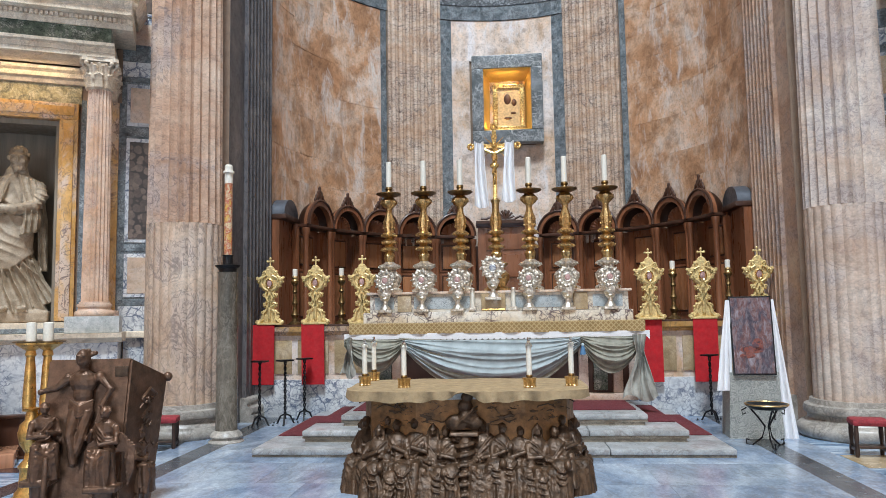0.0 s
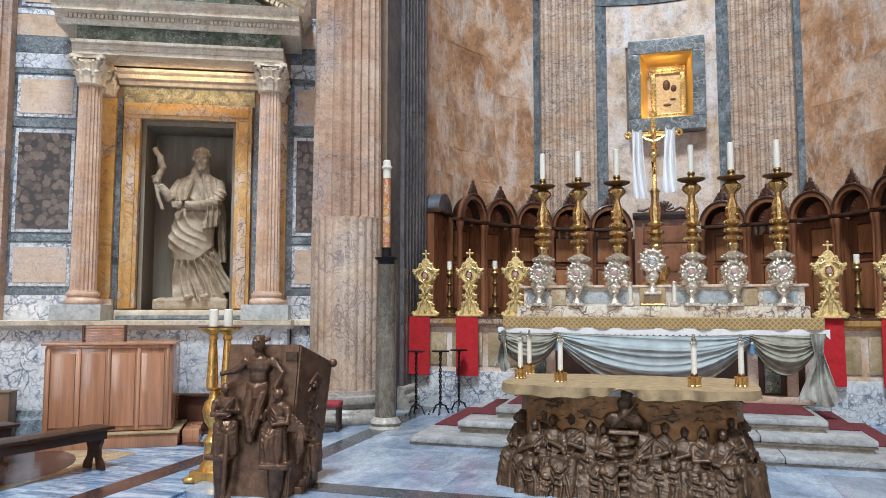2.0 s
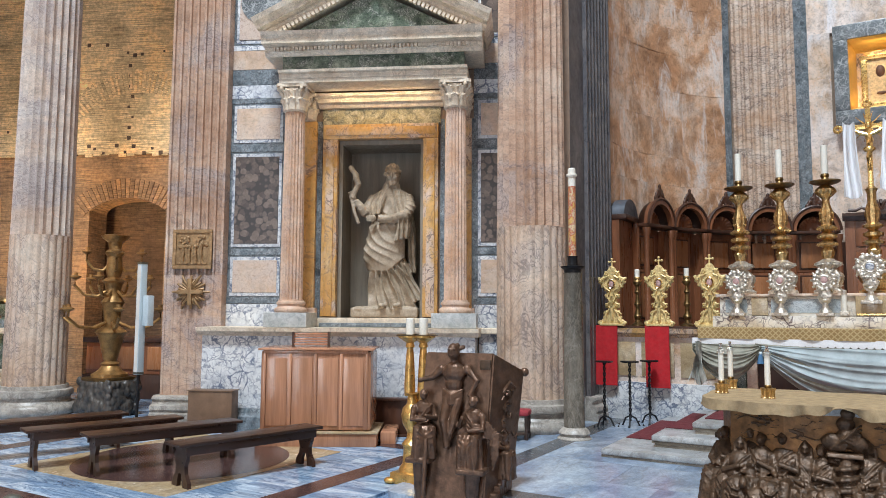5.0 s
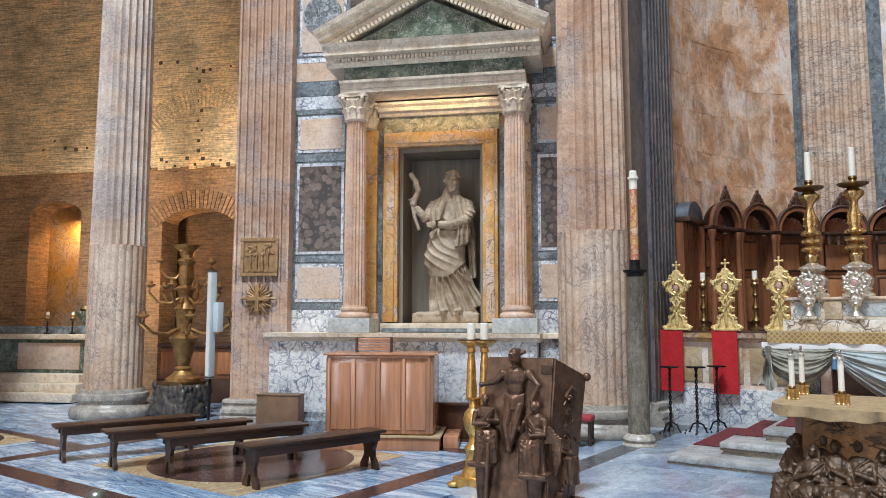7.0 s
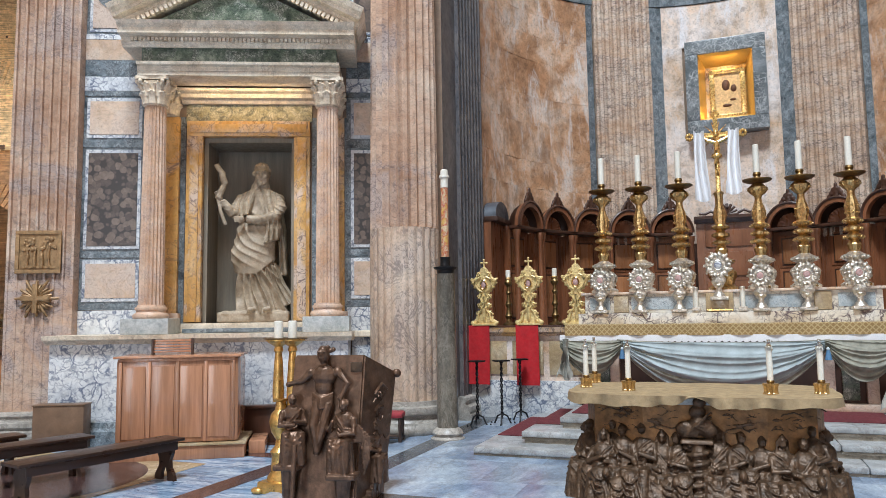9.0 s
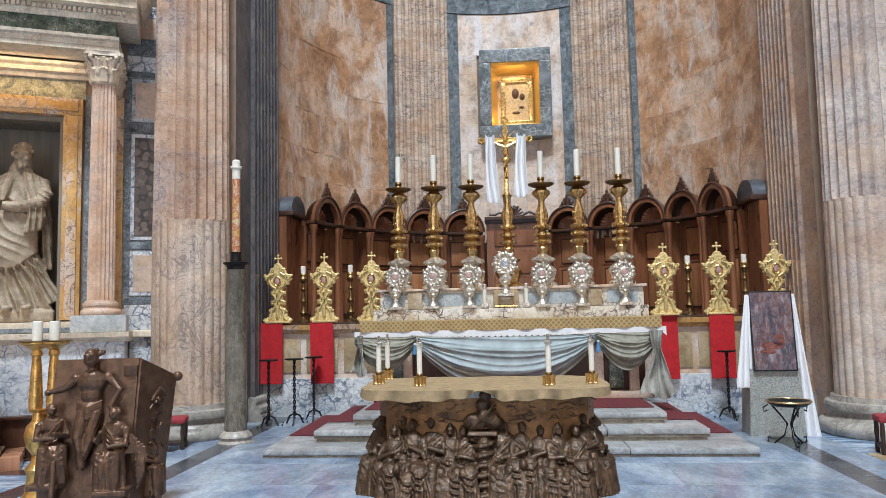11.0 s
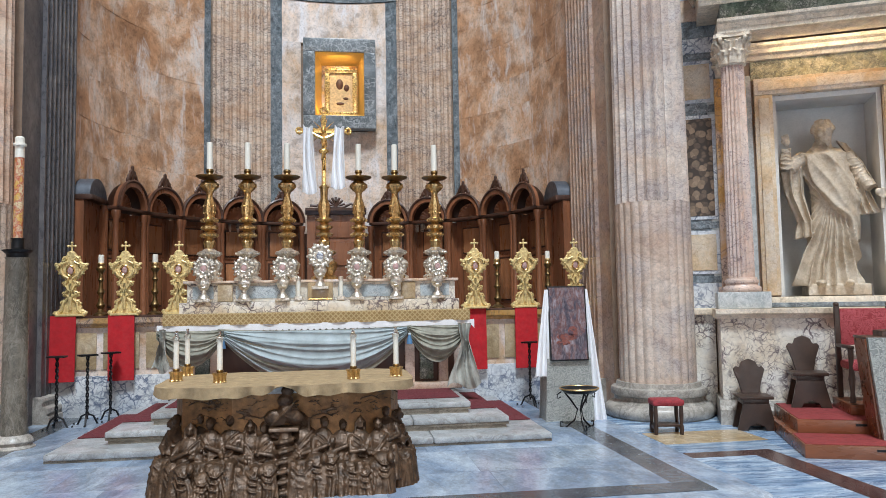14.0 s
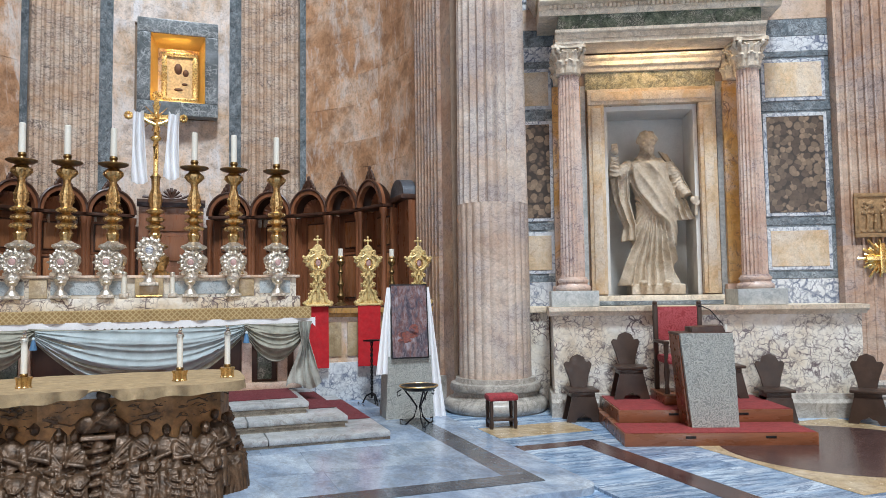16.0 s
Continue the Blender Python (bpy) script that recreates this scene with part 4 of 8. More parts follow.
def capital(parent, r, z0, z1, material):
    """A leafy Corinthian capital."""
    h = z1 - z0
    bm = lathe([(r * 0.86, z0), (r * 0.9, z0 + 0.02), (r * 0.84, z0 + 0.04), (r * 0.9, z0 + h * 0.5), (r * 1.25, z0 + h * 0.85)], 20)
    for row, (zb, lh, rr, off) in enumerate(((0.04, 0.46, 0.9, 0), (0.3, 0.5, 0.98, 0.5))):
        for i in range(8):
            a = 2 * math.pi * (i + off) / 8
            for side in (-1, 0, 1):
                aa = a + side * 0.2
                pts = [(r * rr * k * math.cos(aa), r * rr * k * math.sin(aa), z0 + h * (zb + lh * f * (1 - 0.12 * abs(side)))) for k, f in ((1.0, 0), (1.08, 0.5), (1.22, 0.85), (1.42, 1.0), (1.48, 0.9))]
                tube(pts, r * 0.17, 6, bm, 0.5)
    for i in range(4):
        a = math.pi / 4 + i * math.pi / 2
        for k in (-0.16, 0.16):
            ball((r * 1.55 * math.cos(a + k), r * 1.55 * math.sin(a + k), z0 + h * 0.82), r * 0.2, bm, u=8, v=6)
    remesh(part("capital", bm, material, parent, "carved leafy capital"), 0.0095)
    q = r * 1.5
    pts = []
    for i in range(4):
        a = math.pi / 4 + i * math.pi / 2
        pts += [(q * 1.22 * math.cos(a - 0.09), q * 1.22 * math.sin(a - 0.09)), (q * 1.22 * math.cos(a + 0.09), q * 1.22 * math.sin(a + 0.09))]
        b_ = a + math.pi / 4
        pts.append((q * 0.84 * math.cos(b_), q * 0.84 * math.sin(b_)))
    part("abacus", slab(pts, z1 - h * 0.12, z1), material, parent)


def aedicule(name, m, s, shaft, frame_mat, cap_mat):
    a = tagged(new(name), "marble aedicule with fluted columns, leafy capitals and a triangular pediment", "aedicule", "", "")
    a.matrix_world = m
    for x in (-1.3, 1.3):
        part("pedestal", box(x - 0.34, x + 0.34, -0.9, -0.3, 1.552, 1.78, 0.012), PALEGREY, a)
        c = new("column")
        c.parent = a
        c.location = (x, -0.6, 1.78)
        column(c, 0.178, 3.2, shaft, shaft, 0.2, 20, 0, plinth=False, lean=0.88)
        capital(c, 0.18, 3.2, 3.63, cap_mat)
        w = 0.44
        part("pilaster", box(x - w / 2, x + w / 2, -0.11, -0.022, 1.86, 4.98, 0.008), GIALLO, a)
        part("pilaster_base", box(x - 0.27, x + 0.27, -0.19, -0.022, 1.552, 1.86, 0.02), shaft, a)
        p = new("pilaster_capital_block")
        p.parent = a
        p.location = (x, -0.06, 0)
        capital(p, 0.18, 4.98, 5.41, cap_mat)
    # niche frame
    f = 0.25
    for nm, b in (("frame_side", (-0.97, -0.72, 1.72, 4.67)), ("frame_side", (0.72, 0.97, 1.72, 4.67)), ("frame_head", (-0.97, 0.97, 4.672, 4.92))):
        part(nm, box(b[0], b[1], -0.1, 0.05, b[2], b[3], 0.012), frame_mat, a)
        d = 0.055
        part(nm + "_fillet", box(b[0] + d, b[1] - d, -0.125, -0.102, b[2] + (d if nm == "frame_head" else 0), b[3] - d, 0.008), frame_mat, a)
    part("reveal", box(-0.72, -0.66, 0.052, 0.72, 1.7, 4.68), BOARD if s < 0 else PLASTER, a, smooth=None)
    part("reveal", box(0.66, 0.72, 0.052, 0.72, 1.7, 4.68), BOARD if s < 0 else PLASTER, a, smooth=None)
    part("reveal", box(-0.66, 0.66, 0.052, 0.72, 4.6, 4.68), BOARD if s < 0 else PLASTER, a, smooth=None)
    part("shelf", box(-0.96, 0.96, -0.3, 0.7, 1.556, 1.7, 0.015), TRAV, a)
    part("shelf_band", box(-0.9, 0.9, -0.42, -0.302, 1.556, 1.62, 0.01), GREY, a)
    # entablature: two side beams and a front beam, leaving a coffered soffit
    part("architrave", moulding([(0.35, 5.41), (0.85, 5.41), (0.85, 5.47), (0.87, 5.475), (0.87, 5.54), (0.92, 5.56), (0.93, 5.6), (0.35, 5.6)], 3.0), TRAV, a, smooth=None)
    for x in (-1.33, 1.33):
        part("architrave_return", box(x - 0.17, x + 0.17, -0.348, -0.022, 5.41, 5.6), TRAV, a)
    part("inner_cornice", moulding([(0.02, 5.2), (0.1, 5.2), (0.13, 5.25), (0.2, 5.27), (0.21, 5.33), (0.27, 5.36), (0.28, 5.405), (0.02, 5.405)], 2.1), TRAV, a, smooth=None)
    part("frieze", box(-1.45, 1.45, -0.83, -0.022, 5.602, 5.84, 0.006), GREEN, a)
    part("cornice", moulding([(0.02, 5.84), (0.85, 5.84), (0.88, 5.88), (0.91, 5.9), (0.91, 5.965), (1.07, 5.98), (1.07, 6.06), (1.12, 6.1), (1.15, 6.15), (0.02, 6.15)], 3.46), TRAV, a, smooth=None)
    for i in range(52):
        x = -1.56 + 3.12 * i / 51
        part("dentil", box(x - 0.02, x + 0.02, -0.96, -0.91, 5.905, 5.96), TRAV, a, smooth=None)
    ln, rise = 1.73, 0.86
    prism_bm = prism([(-1.5, 6.151), (1.5, 6.151), (0, 6.151 + 0.74)], -0.8, -0.03)
    part("tympanum", prism_bm, GREEN, a, smooth=None)
    for sd in (-1, 1):
        ang = math.atan2(rise, ln)
        mold = moulding([(0.02, 0.0), (0.87, 0), (0.91, 0.04), (0.91, 0.09), (1.05, 0.1), (1.05, 0.16), (1.12, 0.2), (1.15, 0.27), (0.02, 0.27)], ln / math.cos(ang) + 0.08)
        bmesh.ops.transform(mold, matrix=pose(sd * ln / 2 * 1.0, 0, 6.152 + rise / 2) @ Matrix.Rotation(sd * ang, 4, "Y"), verts=mold.verts)
        part("raking_cornice", mold, TRAV, a, smooth=None)
        for i in range(24):
            t_ = 0.07 + i * 0.86 / 23
            g = box(-0.024, 0.024, -0.97, -0.9, -0.075, -0.004)
            bmesh.ops.transform(g, matrix=pose(sd * ln * (1 - t_), 0, 6.152 + rise * t_) @ Matrix.Rotation(sd * ang, 4, "Y"), verts=g.verts)
            part("dentil", g, TRAV, a, smooth=None)
    return a


aed_l = tagged(aedicule("aedicule", LEFT, -1, PAV_ROSE, GIALLO, TRAV), category="aedicule")
aed_r = tagged(aedicule("aedicule", RIGHT, 1, PAV_PALE, GIALLO_PALE, TRAV), category="aedicule")
# warm lamps on the beams above the two niches
for m in (LEFT, RIGHT):
    lamp("niche_lamp", "AREA", m @ pose(0, -0.5, 5.39, 30, 0, 0), 8, (1.0, 0.74, 0.4), 1.7, 0.05)


# ---- helpers for things ----
def sheet(fn, nu=24, nv=12, thick=0.012):
    """A cloth: fn(u, v) gives a point, u and v from 0 to 1; closed, with a thickness along its normals."""
    bm = bmesh.new()
    g = [[bm.verts.new(fn(i / nu, j / nv)) for j in range(nv + 1)] for i in range(nu + 1)]
    for i in range(nu):
        for j in range(nv):
            bm.faces.new((g[i][j], g[i + 1][j], g[i + 1][j + 1], g[i][j + 1]))
    bm.normal_update()
    bmesh.ops.solidify(bm, geom=bm.faces[:], thickness=thick)
    return bm


def melt(ob, n):
    """Softens the seams of a carved or cast form."""
    m = ob.modifiers.new("soften", "SMOOTH")
    m.factor, m.iterations = 0.5, n
    return ob


def rough(ob, scale, strength):
    """Uneven casting or carving, as fine relief in the mesh."""
    t = bpy.data.textures.new("unevenness", "CLOUDS")
    t.noise_scale, t.noise_depth = scale, 3
    m = ob.modifiers.new("unevenness", "DISPLACE")
    m.texture, m.strength, m.mid_level, m.texture_coords = t, strength, 0.5, "LOCAL"
    return ob


def rod(a, b, r, n=8, bm=None, taper=1.0):
    return tube([a, b], r, n, bm, taper)


# ---- statues in the two niches ----
def along(pts, t):
    """A point at the share t of a polyline, rounded between its corners."""
    n = len(pts) - 1
    k = min(int(t * n), n - 1)
    f = t * n - k
    f = f * f * (3 - 2 * f) * 0.5 + f * 0.5
    return Vector(pts[k]).lerp(Vector(pts[k + 1]), f)


def drape(bm, a, b, folds=4, deep=0.04, thick=0.04, seed=0.0, nu=40, nv=30):
    """Cloth hung between the lines a and b, with sharp folds that run along them."""
    def f(u, v):
        p = along(a, v).lerp(along(b, v), u)
        w = 1 - abs(math.sin(math.pi * folds * u + seed + 0.9 * math.sin(3 * v + seed)))
        p.y -= deep * (w * w * 1.5 - 0.3) + 0.5 * deep * math.sin(math.pi * u)
        return p
    front = [[bm.verts.new(f(i / nu, j / nv)) for j in range(nv + 1)] for i in range(nu + 1)]
    back = [[bm.verts.new(q.co + Vector((0, thick + deep, 0))) for q in row] for row in front]
    for g, turn in ((front, 1), (back, -1)):
        for i in range(nu):
            for j in range(nv):
                bm.faces.new((g[i][j], g[i + 1][j], g[i + 1][j + 1], g[i][j + 1])[::turn])
    rim = [(i, 0) for i in range(nu)] + [(nu, j) for j in range(nv)] + [(i, nv) for i in range(nu, 0, -1)] + [(0, j) for j in range(nv, 0, -1)]
    for (a0, a1), (b0, b1) in zip(rim, rim[1:] + rim[:1]):
        bm.faces.new((front[a0][a1], back[a0][a1], back[b0][b1], front[b0][b1]))


def carved_head(bm, p, r, seed, beard=True):
    k = random.Random(seed)
    x, y, z = p
    ball(p, r, bm, (0.78, 0.95, 1.15), 16, 12)
    ball((x, y - r * 0.98, z - r * 0.1), r * 0.17, bm, (0.8, 1.1, 1.9), 8, 6)
    for sx in (-1, 1):
        ball((x + sx * r * 0.34, y - r * 0.78, z + r * 0.27), r * 0.24, bm, (1.3, 0.7, 0.5), 8, 6)
        ball((x + sx * r * 0.4, y - r * 0.68, z - r * 0.25), r * 0.28, bm, (1, 0.8, 0.9), 8, 6)
    for i in range(46):
        a, e = k.uniform(0, 2 * math.pi), k.uniform(0.1, 1.3)
        if math.sin(a) < -0.35 and e < 0.75:
            continue
        ball((x + r * 0.88 * math.cos(a) * math.cos(e), y + r * 1.0 * math.sin(a) * math.cos(e), z + r * 1.12 * math.sin(e)), r * k.uniform(0.17, 0.27), bm, (1, 1, 1.2), 7, 5)
    for i in range(24 if beard else 0):
        a = k.uniform(-1, 1)
        d = k.uniform(0, 1)
        ball((x + r * 0.62 * a * (1 - 0.5 * d), y - r * (0.78 - 0.45 * a * a), z - r * (0.6 + 0.55 * d)), r * k.uniform(0.13, 0.18), bm, (0.8, 1, 1.5), 7, 5)


def ease(a, b, x):
    x = min(1.0, max(0.0, (x - a) / (b - a)))
    return x * x * (3 - 2 * x)


def ridge(x):
    """Sharp crests with round valleys."""
    return (1 - abs(math.sin(x))) ** 1.4


def carved_body(bm, spine, relief, n=170, rows=170):
    """A standing draped trunk: spine holds (z, x, y, half width, half depth); relief(x, z) pushes the front out."""
    rings = []
    z0, z1 = spine[0][0], spine[-1][0]
    for j in range(rows + 1):
        z = z0 + (z1 - z0) * j / rows
        k = max(i for i in range(len(spine) - 1) if spine[i][0] <= z + 1e-9)
        f = (z - spine[k][0]) / (spine[k + 1][0] - spine[k][0])
        f = f * f * (3 - 2 * f) * 0.6 + f * 0.4
        x, y, a, b = (spine[k][q] + (spine[k + 1][q] - spine[k][q]) * f for q in range(1, 5))
        ring = []
        for i in range(n):
            t = 2 * math.pi * i / n
            c, s = math.cos(t), math.sin(t)
            p = Vector((x + a * c, y + b * s, z))
            wob = noise.noise(Vector((p.x * 3, p.z * 3, 1.7)))
            d = relief(p.x + 0.03 * wob, p.z + 0.04 * wob)
            w = ease(0.35, -0.25, s)
            d = d * w + (1 - w) * 0.025 * ridge(t * 7 + 2 * z)
            ring.append(bm.verts.new(p + Vector((c * 0.7, s, 0)) * d))
        rings.append(ring)
    for p, q in zip(rings, rings[1:]):
        for i in range(n):
            bm.faces.new((p[i], p[(i + 1) % n], q[(i + 1) % n], q[i]))
    bm.faces.new(rings[0][::-1])
    bm.faces.new(rings[-1])


def fan(x, z, px, pz, n, phase, near=0.4):
    """Folds that radiate downwards from a gathering point."""
    r = math.hypot(x - px, z - pz)
    return min(1.0, r / near) * ridge(n * math.atan2(x - px, pz - z) + phase)


def rings_of(x, z, px, pz, step, phase):
    """Folds slung in arcs round a gathering point."""
    return ridge(math.pi * math.hypot((x - px) * 1.15, z - pz) / step + phase)


def sleeve(bm, pts, r0, r1, n=9):
    """An arm in a sleeve with bunched rings of cloth."""
    tube(pts, r0, 14, bm, r1 / r0)
    for i in range(n):
        t = (i + 0.5) / n
        p, q = along(pts, max(0, t - 0.04)), along(pts, min(1, t + 0.04))
        d = (q - p).normalized()
        side = d.cross(Vector((0, 1, 0.3))).normalized()
        up = side.cross(d)
        r = r0 + (r1 - r0) * t
        tube([along(pts, t) + side * r * math.cos(g) + up * r * math.sin(g) + d * 0.03 * math.cos(g * 2 + i) for g in [k * 0.7 for k in range(10)]], r * 0.13, 6, bm)


def open_hand(bm, p, d, size=0.055):
    """A palm with four fingers and a thumb pointing along d."""
    p, d = Vector(p), Vector(d).normalized()
    side = d.cross(Vector((0, 1, 0))).normalized()
    ball(p, size, bm, (0.9, 0.7, 1.1))
    for k in (-1.5, -0.5, 0.5, 1.5):
        a = p + side * size * 0.5 * k + d * size * 0.6
        tube([a, a + d * size * 1.1 + Vector((0, -0.01, 0)), a + d * size * 1.7 + Vector((0, -0.03, 0))], size * 0.3, 6, bm, 0.7)
    tube([p + side * size * 0.8, p + side * size * 1.3 + d * size * 0.9], size * 0.32, 6, bm, 0.7)


def statue(m, material, s, label):
    bm = bmesh.new()
    if s < 0:
        crumple(box(-0.56, 0.56, -0.27, 0.27, 0, 0.17, 0.04, bm), 0.0, 1)
        for i in range(9):
            ball((-0.42 + 0.1 * i, -0.2 + 0.03 * (i % 3), 0.14), 0.09, bm, (1.3, 1, 0.6), 9, 6)

        def relief(x, z):
            hem = 0.74 + 0.5 * max(0.0, abs(x + 0.1) - 0.12) ** 1.3 * (3.0 if x > -0.1 else 2.0)
            over = ease(hem - 0.015, hem + 0.03, z) * ease(1.62, 1.5, z)
            skirt = 0.12 * fan(x, z, -0.2, 1.4, 24, 0.5) * ease(1.1, 0.7, z)
            lobe = 0.075 + 0.032 * rings_of(x, z, 0.38, 1.75, 0.125, 0.3) * ease(0.3, -0.05, x) * ease(0.8, 1.0, z) + 0.05 * math.exp(-((x + 0.16) / 0.14) ** 2 - ((z - 0.98) / 0.2) ** 2)
            chest = 0.035 * fan(x, z, 0.24, 1.45, 7, 0.8) * ease(1.4, 1.6, z) + 0.03 * ease(0.02, 0.1, abs(x - 0.09) + 0.35 * (z - 2.1))
            top = chest * ease(1.5, 1.62, z)
            return skirt * (1 - over) * ease(1.62, 1.5, z) + lobe * over + top
        carved_body(bm, [(0.15, 0.1, 0.0, 0.4, 0.22), (0.4, 0.11, 0, 0.35, 0.21), (0.75, 0.03, 0, 0.3, 0.19), (1.1, -0.04, 0, 0.3, 0.19), (1.4, 0.0, 0, 0.27, 0.18), (1.7, 0.05, 0, 0.27, 0.17), (1.95, 0.06, 0, 0.31, 0.16), (2.08, 0.06, 0, 0.26, 0.14), (2.17, 0.07, 0, 0.13, 0.1), (2.32, 0.09, -0.02, 0.08, 0.085)], relief)
        carved_head(bm, (0.1, -0.08, 2.38), 0.152, 3)
        # train of the skirt swept to one side, mantle falling from the arm
        drape(bm, [(0.12, -0.16, 0.95), (0.2, -0.16, 0.6), (0.26, -0.16, 0.18)], [(0.3, -0.02, 1.0), (0.46, -0.04, 0.62), (0.66, -0.04, 0.32)], 4, 0.06, 0.05, 0.6)
        drape(bm, [(0.26, -0.02, 2.02), (0.34, 0.02, 1.4), (0.36, 0.06, 0.74)], [(0.38, 0.04, 2.0), (0.46, 0.06, 1.5), (0.48, 0.1, 0.76)], 2, 0.05, 0.05, 0.3)
        drape(bm, [(0.2, -0.26, 1.6), (0.2, -0.28, 1.45), (0.16, -0.27, 1.25)], [(0.4, -0.18, 1.62), (0.42, -0.2, 1.5), (0.38, -0.2, 1.32)], 3, 0.06, 0.05, 0.5, 24, 20)
        # short cape on the shoulders
        drape(bm, [(-0.26, -0.08, 2.06), (-0.32, -0.14, 1.86), (-0.28, -0.2, 1.68)], [(0.04, -0.16, 2.16), (-0.02, -0.22, 1.95), (-0.08, -0.25, 1.72)], 3, 0.03, 0.04, 0.4)
        drape(bm, [(0.1, -0.16, 2.16), (0.16, -0.22, 1.9), (0.2, -0.24, 1.7)], [(0.36, -0.06, 2.08), (0.42, -0.12, 1.86), (0.42, -0.14, 1.66)], 3, 0.03, 0.04, 1.1)
        sleeve(bm, [(0.33, 0, 2.02), (0.4, -0.1, 1.84), (0.33, -0.2, 1.68), (0.1, -0.29, 1.62), (-0.1, -0.3, 1.63)], 0.105, 0.065, 10)
        open_hand(bm, (-0.18, -0.31, 1.64), (-1, -0.1, -0.15), 0.05)
        sleeve(bm, [(-0.22, 0, 2.02), (-0.31, -0.08, 1.84), (-0.34, -0.17, 1.72)], 0.1, 0.085, 5)
        sleeve(bm, [(-0.34, -0.17, 1.72), (-0.42, -0.21, 1.84), (-0.5, -0.23, 1.94)], 0.075, 0.055, 4)
        open_hand(bm, (-0.53, -0.25, 1.98), (-0.4, -0.2, 0.9), 0.052)
        # curved blade, broad above the grip
        for z0_, z1_, x0_, x1_, w in ((1.55, 1.95, -0.44, -0.56, 0.03), (1.98, 2.22, -0.54, -0.45, 0.05), (2.2, 2.4, -0.45, -0.5, 0.055), (2.38, 2.52, -0.5, -0.59, 0.045)):
            tube([(x0_, -0.26, z0_), ((x0_ + x1_) / 2 - 0.01, -0.27, (z0_ + z1_) / 2), (x1_, -0.26, z1_)], w, 8, bm, 0.95)
        for x, z in ((-0.02, 0.2), (0.22, 0.2)):
            ball((x, -0.27, z), 0.07, bm, (0.9, 1.6, 0.6))
    else:
        box(-0.4, 0.42, -0.26, 0.26, 0, 0.17, 0.02, bm)

        def relief(x, z):
            left = -0.3 + 0.5 * ease(1.9, 0.85, z)
            hem = 0.78 + 0.25 * ease(0.15, -0.05, x)
            over = ease(left - 0.02, left + 0.03, x) * ease(hem - 0.015, hem + 0.03, z) * ease(2.14, 2.06, z) * ease(0.2, 0.12, x - 0.35 * ease(2.0, 1.2, z))
            skirt = 0.15 * fan(x, z, 0.06, 1.75, 38, 0.2, 0.9) * ease(1.5, 0.9, z)
            plate = 0.1 + 0.04 * ridge(9 * (x - left) + 0.6) + 0.02 * math.exp(-((x - left - 0.03) / 0.035) ** 2) + 0.045 * ridge(15 * (x + 0.55 * z)) * ease(0.0, 0.25, x - left)
            chest = 0.07 * fan(x, z, -0.05, 1.3, 17, 0.3)
            return (skirt * ease(1.5, 1.3, z) + chest * ease(1.3, 1.5, z)) * (1 - over) + plate * over
        carved_body(bm, [(0.15, -0.1, 0.0, 0.4, 0.23), (0.45, -0.09, 0, 0.35, 0.21), (0.8, -0.02, 0, 0.31, 0.19), (1.2, 0.02, 0, 0.28, 0.18), (1.5, 0.02, 0, 0.27, 0.18), (1.8, -0.04, 0, 0.29, 0.17), (2.0, -0.06, 0, 0.33, 0.16), (2.12, -0.06, 0, 0.26, 0.14), (2.2, -0.07, 0, 0.13, 0.1), (2.34, -0.07, -0.02, 0.085, 0.085)], relief)
        carved_head(bm, (-0.07, -0.08, 2.4), 0.158, 8)
        # cloth falling from the raised arm and from the other elbow
        drape(bm, [(-0.66, -0.06, 1.86), (-0.6, -0.06, 1.5), (-0.46, -0.08, 1.1), (-0.52, -0.1, 0.84)], [(-0.36, -0.08, 1.9), (-0.36, -0.1, 1.5), (-0.28, -0.14, 1.1), (-0.3, -0.16, 0.86)], 2, 0.07, 0.05, 0.4)
        drape(bm, [(0.26, -0.1, 1.7), (0.3, -0.12, 1.4), (0.32, -0.12, 1.16)], [(0.44, -0.1, 1.66), (0.54, -0.12, 1.4), (0.62, -0.12, 1.18)], 3, 0.06, 0.05, 0.4, 24, 18)
        drape(bm, [(0.12, 0.02, 2.3), (0.34, 0.0, 1.95), (0.52, -0.06, 1.55)], [(0.26, 0.04, 2.24), (0.46, 0.02, 1.95), (0.62, -0.04, 1.56)], 1, 0.03, 0.05, 0.1, 16, 24)
        sleeve(bm, [(-0.32, -0.02, 2.06), (-0.48, -0.08, 1.96), (-0.57, -0.12, 1.9)], 0.11, 0.11, 4)
        sleeve(bm, [(-0.57, -0.12, 1.9), (-0.6, -0.15, 2.04), (-0.59, -0.17, 2.18)], 0.11, 0.06, 6)
        open_hand(bm, (-0.58, -0.18, 2.27), (-0.25, -0.1, 1.0), 0.052)
        sleeve(bm, [(0.22, -0.02, 2.06), (0.34, -0.08, 1.86), (0.4, -0.14, 1.68), (0.5, -0.2, 1.54)], 0.1, 0.075, 9)
        open_hand(bm, (0.57, -0.23, 1.47), (0.6, -0.2, -0.5), 0.05)
        tube([(0.63, -0.25, 1.52), (0.61, -0.25, 1.22)], 0.03, 8, bm)
        for x, z in ((-0.22, 0.19), (0.14, 0.19)):
            ball((x, -0.27, z), 0.07, bm, (0.9, 1.6, 0.6))
    ob = link_mesh("statue", bm, material)
    remesh(ob, 0.0095)
    melt(ob, 1)
    ob.matrix_world = m
    return tagged(ob, label, "statue")


